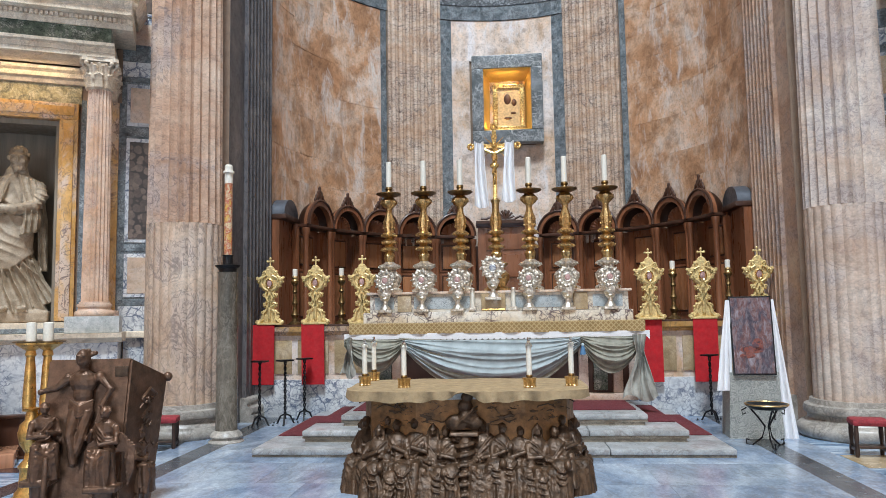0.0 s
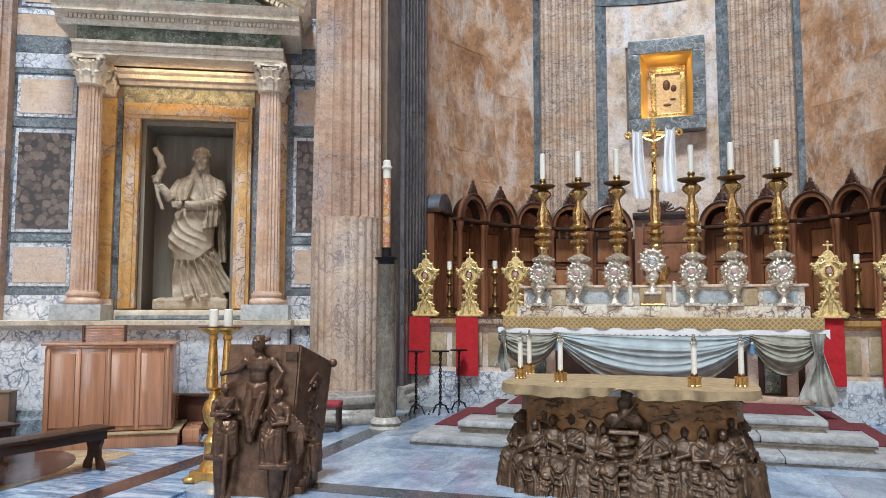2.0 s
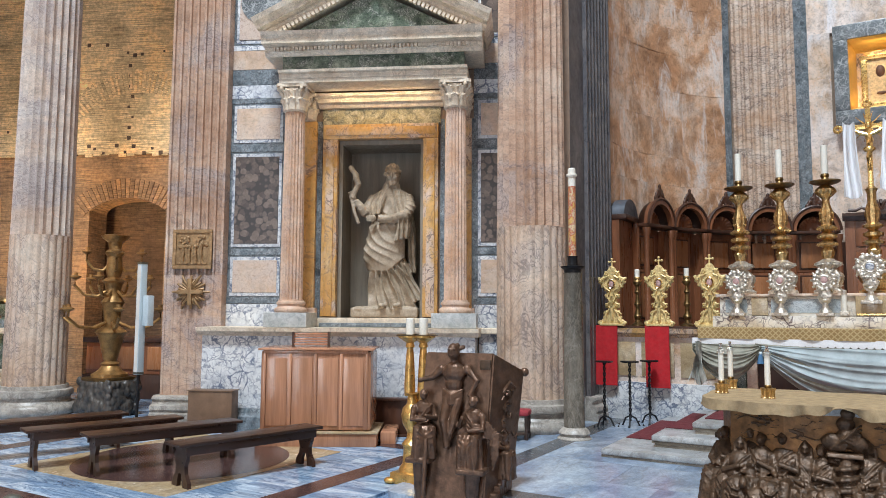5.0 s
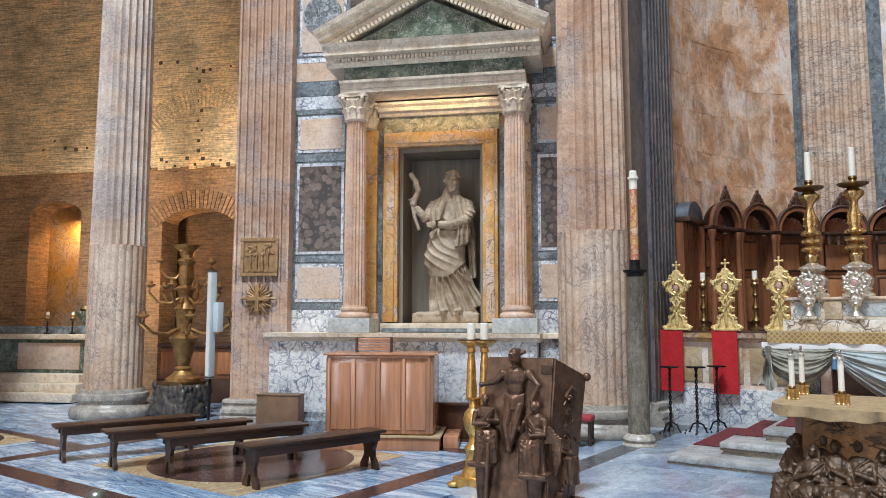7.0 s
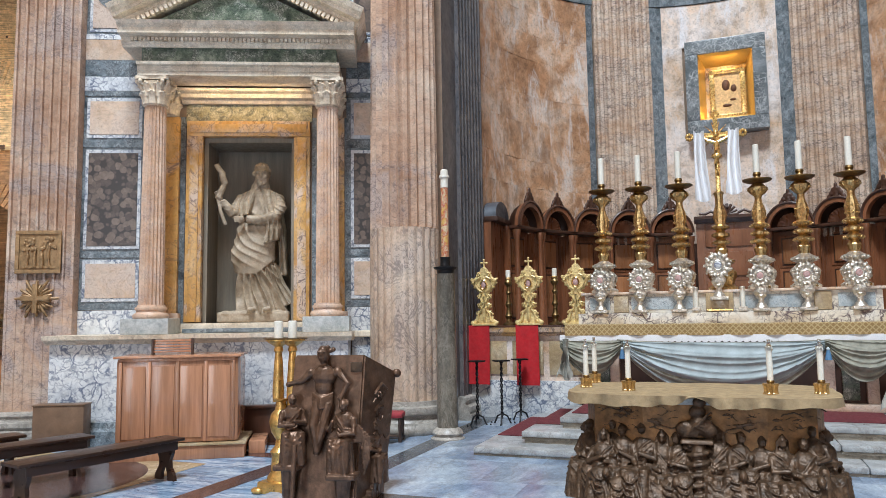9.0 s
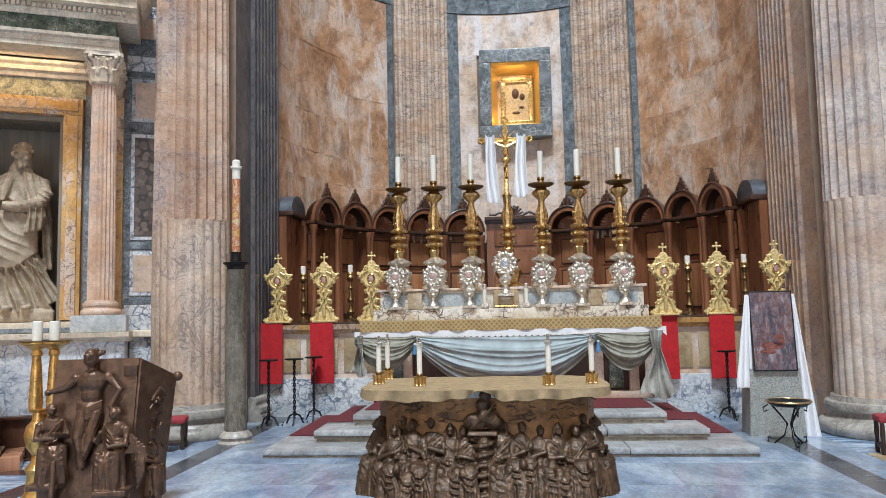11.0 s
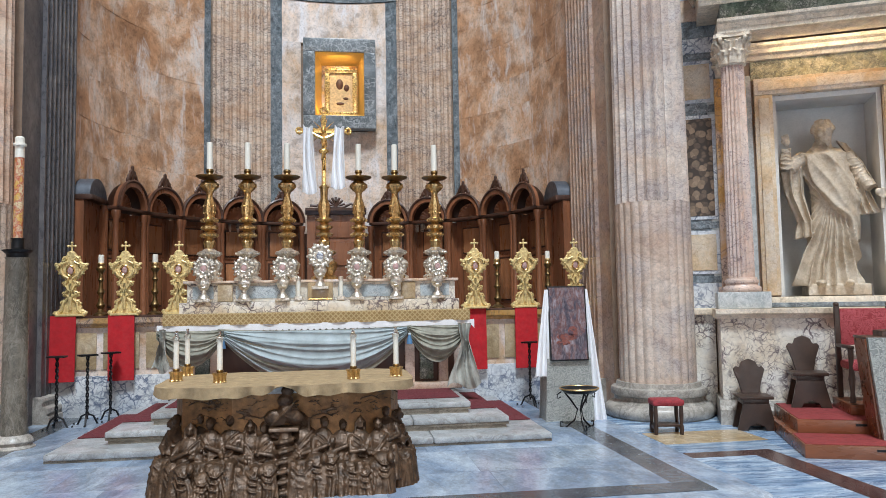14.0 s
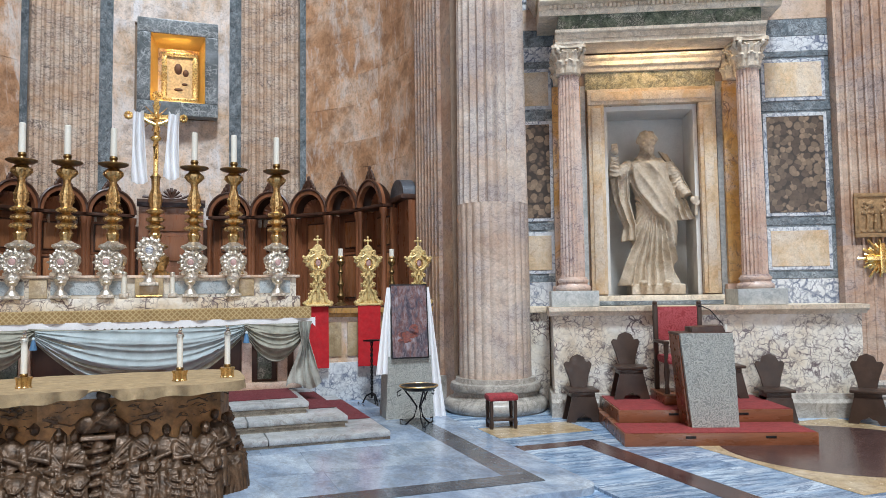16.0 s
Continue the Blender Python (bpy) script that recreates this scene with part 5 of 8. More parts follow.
# ---- cast bronze figures ----
def cast_figure(bm, m, h, arms, legs, seed, gown=True, hair=(0.0, 0.0), veil=False):
    """A small plain cast figure facing -y: arms and legs are lines of joints in shares of h."""
    k = random.Random(seed)
    P = lambda x, y, z: m @ Vector((x * h, y * h, z * h))
    B = lambda x, y, z, r, q=(1, 1, 1), u=10: ball((0, 0, 0), r * h, bm, q, u, 7, Matrix.Translation(P(x, y, z)))
    base = legs[0][0][2]
    c = lambda f: base + (0.78 - base) * f
    B(0, -0.05, c(1.0) + 0.13, 0.074, (0.82, 0.95, 1.12), 14)
    for sx in (-1, 1):
        B(sx * 0.026, -0.118, c(1.0) + 0.148, 0.014, (1.3, 0.7, 0.7), 6)
    B(0, -0.112, c(1.0) + 0.088, 0.02, (1.1, 0.8, 0.7), 6)
    B(0, -0.126, c(1.0) + 0.122, 0.013, (0.8, 1, 1.8), 6)
    tube([P(0, 0, c(0.9)), P(0, -0.03, c(1) + 0.08)], h * 0.036, 8, bm)
    for i in range(3 if veil else 18):
        a, e = k.uniform(0, 6.28), k.uniform(0.2, 1.3)
        if math.sin(a) > -0.3:
            B(0.052 * math.cos(a) * math.cos(e) + hair[0] * k.random(), -0.03 + 0.055 * math.sin(a) * math.cos(e), c(1) + 0.135 + 0.052 * math.sin(e) + hair[1] * k.random(), 0.024, (1, 1, 1), 6)
    if veil:
        tube([P(-0.075, -0.02, c(0.9)), P(-0.07, -0.05, c(1) + 0.13), P(0, -0.06, c(1) + 0.215), P(0.07, -0.05, c(1) + 0.13), P(0.075, -0.02, c(0.9))], h * 0.022, 7, bm)
    B(0, -0.01, c(0.78), 0.14 if gown else 0.115, (1.0, 0.68, 0.95), 12)
    B(0, -0.01, c(0.45), 0.12 if gown else 0.085, (1.0, 0.72, 1.1), 12)
    B(0, 0.0, c(0.05), 0.1, (1.05, 0.75, 0.9), 12)
    for pts in arms:
        tube([P(*p) for p in pts], h * (0.058 if gown else 0.042), 8, bm, 0.5)
        B(*pts[0], 0.048)
        B(*pts[-1], 0.027)
    for pts in legs:
        tube([P(*p) for p in pts], h * (0.075 if gown else 0.056), 9, bm, 0.6)
    if gown:
        for i in range(4):
            f = i / 3
            sd = 1 if seed % 2 else -1
            tube([P(-sd * 0.13, -0.05, c(1.0 - 0.45 * f)), P(-sd * 0.05, -0.105, c(0.82 - 0.55 * f)), P(sd * 0.05, -0.115, c(0.5 - 0.3 * f)), P(sd * 0.13, -0.06, c(0.5 - 0.2 * f))], h * 0.016, 5, bm)
        lathe([(0.19 * h, 0.0), (0.175 * h, 0.2 * h), (0.16 * h, 0.4 * h), (0.1 * h, 0.47 * h)], 14, bm, P(0, -0.1, 0), squash=(1, 0.75))
        for i in range(11):
            a = -1.35 + 2.7 * i / 10 + k.uniform(-0.08, 0.08)
            w = k.uniform(-0.12, 0.12)
            tube([P(0.155 * math.sin(a), -0.1 - 0.12 * math.cos(a), 0.42), P(0.175 * math.sin(a + w), -0.1 - 0.136 * math.cos(a + w), 0.22), P(0.19 * math.sin(a + 1.6 * w), -0.1 - 0.146 * math.cos(a + 1.6 * w), 0.0)], h * k.uniform(0.01, 0.017), 6, bm)
        k0, k1 = legs[0][1], legs[1][1]
        for i in range(9):
            f = i / 8
            x, y, z = (k0[q] + (k1[q] - k0[q]) * f for q in range(3))
            sag = 0.07 * math.sin(math.pi * f)
            tube([P(x, y - 0.03, z - sag), P(x * 1.06, y - 0.05, z * 0.55), P(x * 1.2 + k.uniform(-0.02, 0.02), y - 0.04, 0.0)], h * k.uniform(0.014, 0.024), 6, bm)
        for i in range(3):
            z = k0[2] - 0.02 - 0.09 * i
            tube([P(k0[0], k0[1] - 0.06, z), P((k0[0] + k1[0]) / 2, k0[1] - 0.03, z - 0.09), P(k1[0], k1[1] - 0.06, z)], h * 0.016, 5, bm)
    else:
        for i in range(5):
            f = i / 4
            tube([P(-0.1, -0.03, c(0.3 - 0.2 * f)), P(0, -0.09, c(0.12) - 0.09 * f), P(0.1, -0.03, c(0.3 - 0.3 * f))], h * 0.012, 6, bm)


SEAT_LEGS = (((-0.07, -0.02, 0.42), (-0.11, -0.2, 0.43), (-0.12, -0.2, 0.2), (-0.12, -0.22, 0.0)), ((0.07, -0.02, 0.42), (0.11, -0.2, 0.43), (0.12, -0.2, 0.2), (0.12, -0.22, 0.0)))


statue(LEFT @ pose(0.08, 0.22, 1.7), STATUE, -1, "weathered grey-brown marble statue of a draped figure in a niche")
statue(RIGHT @ pose(0.05, 0.28, 1.7), STATUE_PALE, 1, "pale marble statue of a draped figure in a niche")

# ---- steps of the high altar with carpet ----
steps = tagged(new("altar_steps"), "three worn white marble steps with rounded edges", "steps", "", "structure")
levels = ((-3.1, 2.62, 8.66, 0.0, 0.14), (-2.6, 2.2, 9.1, 0.14, 0.285), (-2.18, 1.78, 9.46, 0.285, 0.43))
for x0, x1, y0, z0, z1 in levels:
    n = 4
    for i in range(n):
        a, b = x0 + (x1 - x0) * i / n, x0 + (x1 - x0) * (i + 1) / n
        part("step", box(a + 0.002, b - 0.002, y0, y0 + 0.6, z1 - 0.07, z1, 0.022), STEP, steps)
        part("step_moulding", box(a + 0.002, b - 0.002, y0 + 0.018, y0 + 0.1, z1 - 0.1, z1 - 0.071, 0.008), RISER, steps)
    part("riser", box(x0 + 0.035, x1 - 0.035, y0 + 0.035, 12.0, z0, z1 - 0.101), RISER, steps, smooth=None)
    part("core", box(x0 + 0.01, x1 - 0.01, y0 + 0.602, 12.0, z1 - 0.1, z1 - 0.002), STEP, steps, smooth=None)
for name, x0, x1, y0, y1, z in (("carpet", -2.1, 1.7, 9.86, 10.9, 0.43), ("carpet", -2.58, -2.2, 9.78, 11.4, 0.285), ("carpet", 1.8, 2.18, 9.78, 11.4, 0.285), ("carpet", -3.06, -2.63, 9.6, 11.4, 0.14), ("carpet", 2.22, 2.6, 9.62, 11.4, 0.14)):
    tagged(link_mesh(name, box(x0, x1, y0, y1, z + 0.001, z + 0.013, 0.004), CARPET_DARK), "thin dark red carpet strip laid on the altar steps", "carpet", "altar carpets")

# ---- rail wall to both sides of the altar ----
rail = tagged(new("rail_wall"), "low marble wall with yellow cornice behind the altar", "wall", "", "structure")
for x0, x1 in ((-4.3, -2.2), (1.95, 4.36)):
    c, ln = (x0 + x1) / 2, x1 - x0
    mv = lambda b_: (bmesh.ops.translate(b_, verts=b_.verts, vec=(c, 12.2, 0)), b_)[1]
    part("base", box(x0, x1, 12.02, 12.4, 0, 0.66, 0.01), WHITE, rail)
    part("die", box(x0, x1, 12.06, 12.4, 0.661, 1.4), APSE_PALE, rail)
    for i in range(3):
        a = x0 + 0.1 + i * (ln - 0.2) / 3
        part("panel", box(a + 0.05, a + (ln - 0.2) / 3 - 0.05, 12.04, 12.062, 0.76, 1.32, 0.006), GIALLO_FLOOR, rail)
    part("cornice", mv(moulding([(-0.2, 1.4), (0.16, 1.4), (0.18, 1.44), (0.24, 1.47), (0.26, 1.55), (-0.2, 1.55)], ln)), GIALLO, rail)
    part("shelf", box(x0, x1, 11.96, 12.45, 1.551, 1.585, 0.006), STALL_DARK, rail)


def hanging(x0, x1, lean):
    def f(u, v):
        w = 0.012 * math.sin(u * 9 + lean) * v
        return (x0 + (x1 - x0) * u + lean * 0.03 * v, 11.93 - 0.015 * v + w, 1.592 - 1.0 * v)
    t = link_mesh("red_hanging", sheet(f, 16, 14, 0.008), RED, 40)
    return tagged(t, "plain bright red cloth hanging over the marble wall", "cloth hanging", "red hangings")


for i, (x0, x1) in enumerate(((-4.27, -3.88), (-3.42, -3.03), (2.17, 2.5), (2.99, 3.37))):
    hanging(x0, x1, (-0.3, 0.3, 0.2, -0.2)[i])


def gilt_reliquary():
    """A tall carved gilt board with scrolls, in front of a round glass."""
    e = thing("gilt_reliquary", Matrix(), "carved gilt baroque reliquary with scrolled foot and cross finial", "reliquary", "gilt reliquaries")
    out = [(0.21, 0.0), (0.22, 0.05), (0.17, 0.09), (0.14, 0.14), (0.14, 0.2), (0.1, 0.24), (0.06, 0.28), (0.1, 0.32), (0.11, 0.36), (0.06, 0.4), (0.055, 0.44), (0.1, 0.48), (0.11, 0.52), (0.07, 0.55), (0.12, 0.6), (0.17, 0.66), (0.22, 0.73), (0.225, 0.8), (0.15, 0.82), (0.12, 0.86), (0.11, 0.91), (0.06, 0.93), (0.06, 0.97), (0.03, 1.0)]
    pts = [(x, z) for x, z in out] + [(-x, z) for x, z in out[::-1]]
    b = prism(pts, -0.035, 0.035)
    for k, (x, z) in enumerate(out[1:-2]):
        for sx in (-1, 1):
            ball((sx * x, 0, z), 0.03 - 0.006 * (k % 2), b, (1, 0.9, 0.8), 8, 6)
    rough(remesh(part("carved_board", b, GOLD_PALE, e), 0.009), 0.02, 0.02)
    r = bmesh.new()
    for sx in (-1, 1):
        for x, z, q in ((0.2, 0.04, 0.045), (0.11, 0.21, 0.03), (0.09, 0.35, 0.026), (0.09, 0.5, 0.026), (0.19, 0.77, 0.04), (0.09, 0.88, 0.03)):
            bmesh.ops.create_uvsphere(r, u_segments=10, v_segments=6, radius=q, matrix=pose(sx * x, -0.03, z) @ Matrix.Diagonal((1, 0.8, 1, 1)))
            tube([(sx * (x + q * 0.9 * math.cos(t_)), -0.05, z + q * 0.9 * math.sin(t_)) for t_ in (0, 1, 2, 3, 4, 5)], 0.012, 5, r)
    for sx in (-1, 1):
        tube([(sx * 0.03, -0.04, 0.58), (sx * 0.1, -0.05, 0.62), (sx * 0.14, -0.055, 0.7), (sx * 0.12, -0.055, 0.8), (sx * 0.05, -0.05, 0.84)], 0.02, 6, r, 0.8)
        tube([(sx * 0.17, -0.04, 0.04), (sx * 0.11, -0.05, 0.1), (sx * 0.1, -0.05, 0.2), (sx * 0.04, -0.05, 0.27)], 0.018, 6, r, 0.8)
        tube([(sx * 0.03, -0.04, 0.3), (sx * 0.08, -0.05, 0.34), (sx * 0.03, -0.05, 0.4), (sx * 0.08, -0.05, 0.5), (sx * 0.03, -0.05, 0.56)], 0.014, 6, r)
    tube([(0, -0.04, 0.1), (0, -0.06, 0.3), (0, -0.045, 0.5)], 0.03, 8, r)
    part("scrollwork", r, GOLD_PALE, e)
    part("glass_oval", ball((0, -0.045, 0.7), 0.06, None, (0.8, 0.35, 1.1)), ROSEGLASS, e, "oval red window")
    part("oval_rim", tube([(0.055 * math.cos(a * math.pi / 8), -0.06, 0.7 + 0.075 * math.sin(a * math.pi / 8)) for a in range(17)], 0.012, 6), GOLD, e)
    part("foot", box(-0.2, 0.2, -0.09, 0.09, 0.0, 0.035, 0.01), GOLD_PALE, e)
    cr = rod((0, 0, 0.99), (0, 0, 1.13), 0.014)
    rod((-0.05, 0, 1.08), (0.05, 0, 1.08), 0.014, 8, cr)
    for p in ((0, 0, 1.13), (-0.05, 0, 1.08), (0.05, 0, 1.08)):
        ball(p, 0.022, cr, u=8, v=6)
    part("cross_finial", cr, GOLD_PALE, e)
    return e


first = gilt_reliquary()
first.matrix_world = pose(-3.98, 12.0, 1.586)
for x in (-3.19, -2.38, 2.33, 3.18, 4.06):
    copy_thing(first, pose(x, 12.0 if abs(x) > 2.5 else 11.95, 1.586))


def turned_candlestick(profile, material, candle_r, candle_h, name, label, group, pan=None):
    e = thing(name, Matrix(), label, "candlestick", group)
    part("stem", lathe(profile, 24), material, e)
    top = profile[-1][1]
    if pan:
        part("drip_pan", lathe([(0.03, top - 0.02), (pan * 0.85, top), (pan, top + 0.02), (pan, top + 0.035), (pan * 0.8, top + 0.03), (0.03, top + 0.02)], 24), BRASS_DARK, e, "dark brass drip pan")
        part("socket", lathe([(candle_r * 1.3, top + 0.02), (candle_r * 1.5, top + 0.04), (candle_r * 1.2, top + 0.07), (candle_r * 1.5, top + 0.1), (candle_r * 1.35, top + 0.12)], 16), BRASS, e)
        top += 0.08
    c = part("candle", lathe([(candle_r, top), (candle_r, top + candle_h), (candle_r * 0.8, top + candle_h + 0.008), (candle_r * 0.3, top + candle_h + 0.002)], 16), WAX, e, "white wax candle")
    part("wick", rod((0, 0, top + candle_h), (0.002, 0, top + candle_h + 0.02), 0.003, 5), IRON, c)
    return e


small = turned_candlestick([(0.11, 0), (0.11, 0.02), (0.05, 0.06), (0.04, 0.1), (0.07, 0.16), (0.04, 0.22), (0.03, 0.3), (0.06, 0.36), (0.035, 0.42), (0.025, 0.52), (0.05, 0.56), (0.03, 0.6), (0.03, 0.66), (0.06, 0.7)], BRASS_DARK, 0.042, 0.16, "candlestick", "small dark brass candlestick with a short white candle", "wall candlesticks", 0.07)
small.matrix_world = pose(-3.58, 12.1, 1.586)
for x in (-2.77, 2.74, 3.62):
    copy_thing(small, pose(x, 12.1, 1.586))

# ---- high altar ----
altar = thing("high_altar", pose(-0.15, 10.9, 0.44), "marble high altar with gradine, inlaid panels and draped front", "altar")
part("altar_body", box(-1.95, 1.95, 0.05, 1.0, 0, 1.05, 0.01), STALL_DARK, altar, "dark carved front")
for x in (-1.85, -1.5, 1.28, 1.78):
    part("front_post", box(x - 0.07, x + 0.07, -0.03, 0.06, 0, 1.04, 0.01), ROSA, altar)
for x in (-1.68, 1.53):
    part("front_panel", box(x - 0.1, x + 0.1, 0.0, 0.052, 0.14, 0.95, 0.01), GREEN, altar)
part("footing", box(-2.05, 2.05, -0.1, 1.0, 0.0, 0.1, 0.02), ROSA, altar)
part("mensa", box(-2.15, 2.12, -0.12, 1.0, 1.05, 1.14, 0.015), WHITE, altar)
part("lower_gradine", box(-2.06, 2.08, 0.26, 1.05, 1.141, 1.32, 0.012), SKYROS, altar)
part("gradine", box(-1.98, 2.04, 0.42, 1.1, 1.321, 1.6, 0.006), SKYROS, altar)
part("gradine_top", box(-2.03, 2.09, 0.37, 1.15, 1.601, 1.64, 0.01), APSE_PALE, altar)
for x0, x1 in ((-1.9, -1.6), (-1.28, -0.4), (0.24, 1.1), (1.5, 1.95)):
    part("inlay", box(x0, x1, 0.41, 0.422, 1.37, 1.56, 0.003), INLAY, altar, "blue-grey marble inlay")
for x in (-1.43, 1.31):
    part("gilt_panel", box(x - 0.11, x + 0.11, 0.39, 0.42, 1.33, 1.59, 0.012), GIALLO_FLOOR, altar)
part("tabernacle_door", box(-0.22, 0.16, 0.36, 0.42, 1.322, 1.6, 0.02), GIALLO_FLOOR, altar, "pale gilt door")
part("door_rim", moulding([(-0.0, 0), (0.02, 0), (0.02, 0.02), (0, 0.02)], 0.34), GOLD, altar).location = (-0.03, 0.36, 1.34)

# cloths of the altar
def front_cloth(name, fn, material, label, nu=40, nv=10):
    return tagged(link_mesh(name, sheet(fn, nu, nv, 0.008), material, 50), label, "altar cloth")


def brocade(u, v):
    x = -2.34 + 4.36 * u
    if v < 0.55:
        return (x, 11.25 - 0.5 * v / 0.55, 1.592)
    k = (v - 0.55) / 0.45
    return (x, 10.745 - 0.012 * math.sin(u * 60) * k, 1.592 - 0.15 * k - 0.002 * math.sin(u * 130) * k)


front_cloth("gold_altar_cloth", brocade, BROCADE, "gold brocade cloth with a lozenge pattern over the altar", 90, 14)


def lace(u, v):
    x = -2.42 + 4.5 * u
    drop = 0.085 + 0.09 * abs((u * 51) % 1 - 0.5)
    return (x, 10.752 + 0.008 * math.sin(u * 80), 1.45 - drop * v)


front_cloth("lace_altar_cloth", lace, CLOTH, "white lace cloth edging below the brocade", 204, 4)


def swag(x0, x1, z_top, sag, deep, material, label, name="gauze_swag", out=0.0, rows=16):
    def f(u, v):
        x = x0 + (x1 - x0) * u
        c = 4 * u * (1 - u)
        top = z_top - sag * 0.12 * c
        bot = z_top - 0.1 - (deep + sag) * c
        z = top + (bot - top) * v
        fold = 0.05 * ridge(v * 8 + 1.2 * math.sin(3 * u + out * 20)) * (0.35 + 0.65 * c) + 0.02 * ridge(v * 19 - 3 * u + 40 * out)
        return (x, 10.72 - out - fold - 0.07 * c * math.sin(math.pi * v), z)
    return front_cloth(name, f, material, label, 60, 64)


swag(-1.52, 1.08, 1.36, 0.2, 0.46, GAUZE_BLUE, "pale blue gauze draped in a wide swag across the altar front", out=0.02)
swag(-1.58, 1.14, 1.38, 0.3, 0.48, GAUZE, "grey-green gauze draped in a wide swag across the altar front", out=-0.01)
swag(-2.4, -1.5, 1.38, 0.12, 0.3, GAUZE, "grey-green gauze draped across the altar end", out=0.02)
swag(1.08, 1.95, 1.38, 0.1, 0.34, GAUZE, "grey-green gauze draped across the altar end", out=0.02)


def tail(x, w, z0, z1, spread):
    def f(u, v):
        waist = 0.5 + 1.5 * abs(v - 0.28) ** 1.2 * (1 + spread)
        return (x + w * waist * (u - 0.5) - 0.1 * ease(0.3, 1.0, v) * (1 - u) + 0.03 * v, 10.6 - 0.06 * ridge(u * 11 + 1.5 * math.sin(3 * v)) - 0.06 * v + 0.02 * math.sin(9 * v + 5 * u), z0 + (z1 - z0) * v + 0.05 * math.sin(u * 7) * v)
    return front_cloth("gauze_tail", f, GAUZE_PALE, "gathered grey-green gauze falling to the steps", 60, 40)


tail(1.9, 0.22, 1.4, 0.5, 0.35)
tail(-2.3, 0.09, 1.4, 0.85, 0.1)
for x in (-1.5, 1.1):
    t = thing("tassel", pose(x, 10.58, 1.12), "blue silk tassel hanging from the gauze", "tassel", "tassels")
    part("head", ball((0, 0, 0.14), 0.022), BLUEWHITE, t)
    part("fringe", lathe([(0.045, 0), (0.03, 0.08), (0.015, 0.14)], 10), simple("blue_silk", (0.08, 0.2, 0.36), 0.6), t)

# great candlesticks on the gradine
P1 = [(0.2, 0), (0.21, 0.04), (0.15, 0.08), (0.17, 0.14), (0.2, 0.2), (0.195, 0.27), (0.13, 0.33), (0.1, 0.36), (0.13, 0.38), (0.18, 0.41), (0.185, 0.44), (0.11, 0.47), (0.07, 0.5), (0.085, 0.56), (0.095, 0.6), (0.07, 0.64), (0.06, 0.66), (0.13, 0.69), (0.14, 0.72), (0.08, 0.75), (0.06, 0.77), (0.125, 0.8), (0.13, 0.84), (0.07, 0.87), (0.055, 0.89), (0.12, 0.92), (0.135, 0.95), (0.08, 0.98), (0.075, 1.0), (0.1, 1.1), (0.09, 1.18), (0.055, 1.28), (0.045, 1.34), (0.06, 1.38), (0.1, 1.41), (0.135, 1.45), (0.14, 1.5), (0.09, 1.54), (0.06, 1.57)]


def great_candlestick():
    e = thing("great_candlestick", Matrix(), "tall richly turned brass and silver altar candlestick with a white candle", "candlestick", "great altar candlesticks")
    low = [p for p in P1 if p[1] <= 0.36]
    part("foot", lathe(low, 48, flutes=12, depth=0.14), SILVER, e, "silvered embossed foot")
    for k in range(3):
        a = k * 2.094 + 0.5
        part("claw", ball((0.15 * math.cos(a), 0.15 * math.sin(a), 0.03), 0.05, None, (1, 1, 0.7)), BRASS_DARK, e)
    part("lower_knop", lathe([p for p in P1 if 0.36 <= p[1] <= 0.5], 48, flutes=12, depth=0.12), SILVER, e, "silvered leafy knop")
    part("lower_stem", lathe([p for p in P1 if 0.5 <= p[1] <= 0.89], 40, flutes=10, depth=0.1), BRASS, e)
    part("upper_stem", lathe([p for p in P1 if p[1] >= 0.89], 40, flutes=10, depth=0.09), BRASS, e)
    for name, material, rings in (("silver_leaves", SILVER, ((0.42, 0.17, 14), (0.25, 0.18, 14), (0.12, 0.16, 12))), ("leaf_collar", BRASS, ((0.705, 0.13, 12), (0.82, 0.12, 12), (0.935, 0.125, 12), (1.06, 0.09, 9), (1.16, 0.09, 9), (1.47, 0.13, 12)))):
        leaf = bmesh.new()
        for zc, rr, n in rings:
            for i in range(n):
                a = 2 * math.pi * i / n
                tube([(rr * 0.86 * math.cos(a), rr * 0.86 * math.sin(a), zc - 0.03), (rr * 1.04 * math.cos(a), rr * 1.04 * math.sin(a), zc + 0.005), (rr * 1.14 * math.cos(a), rr * 1.14 * math.sin(a), zc - 0.012)], 0.014, 5, leaf, 0.7)
        lathe([(0.05, rings[-1][0] if material is SILVER else 0.68), (0.05, rings[0][0] if material is SILVER else 1.46)], 12, leaf)
        remesh(part(name, leaf, material, e), 0.009)
    part("drip_pan", lathe([(0.06, 1.56), (0.16, 1.585), (0.205, 1.61), (0.205, 1.625), (0.15, 1.61), (0.03, 1.6)], 28), BRASS_DARK, e, "dark brass drip pan")
    part("socket", lathe([(0.05, 1.61), (0.06, 1.64), (0.045, 1.67), (0.06, 1.7), (0.05, 1.73)], 16), BRASS_DARK, e)
    c = part("candle", lathe([(0.047, 1.72), (0.044, 2.14), (0.034, 2.15), (0.012, 2.145)], 16), WAX, e, "white wax candle")
    part("wick", rod((0, 0, 2.14), (0.003, 0, 2.17), 0.004, 5), IRON, c)
    return e


gc = great_candlestick()
gc.matrix_world = pose(-1.86, 11.6, 2.081)
for i, x in enumerate((-1.29, -0.69, 0.42, 0.99, 1.63)):
    copy_thing(gc, pose(x, 11.6, 2.081, 0, 0, 17 * i))


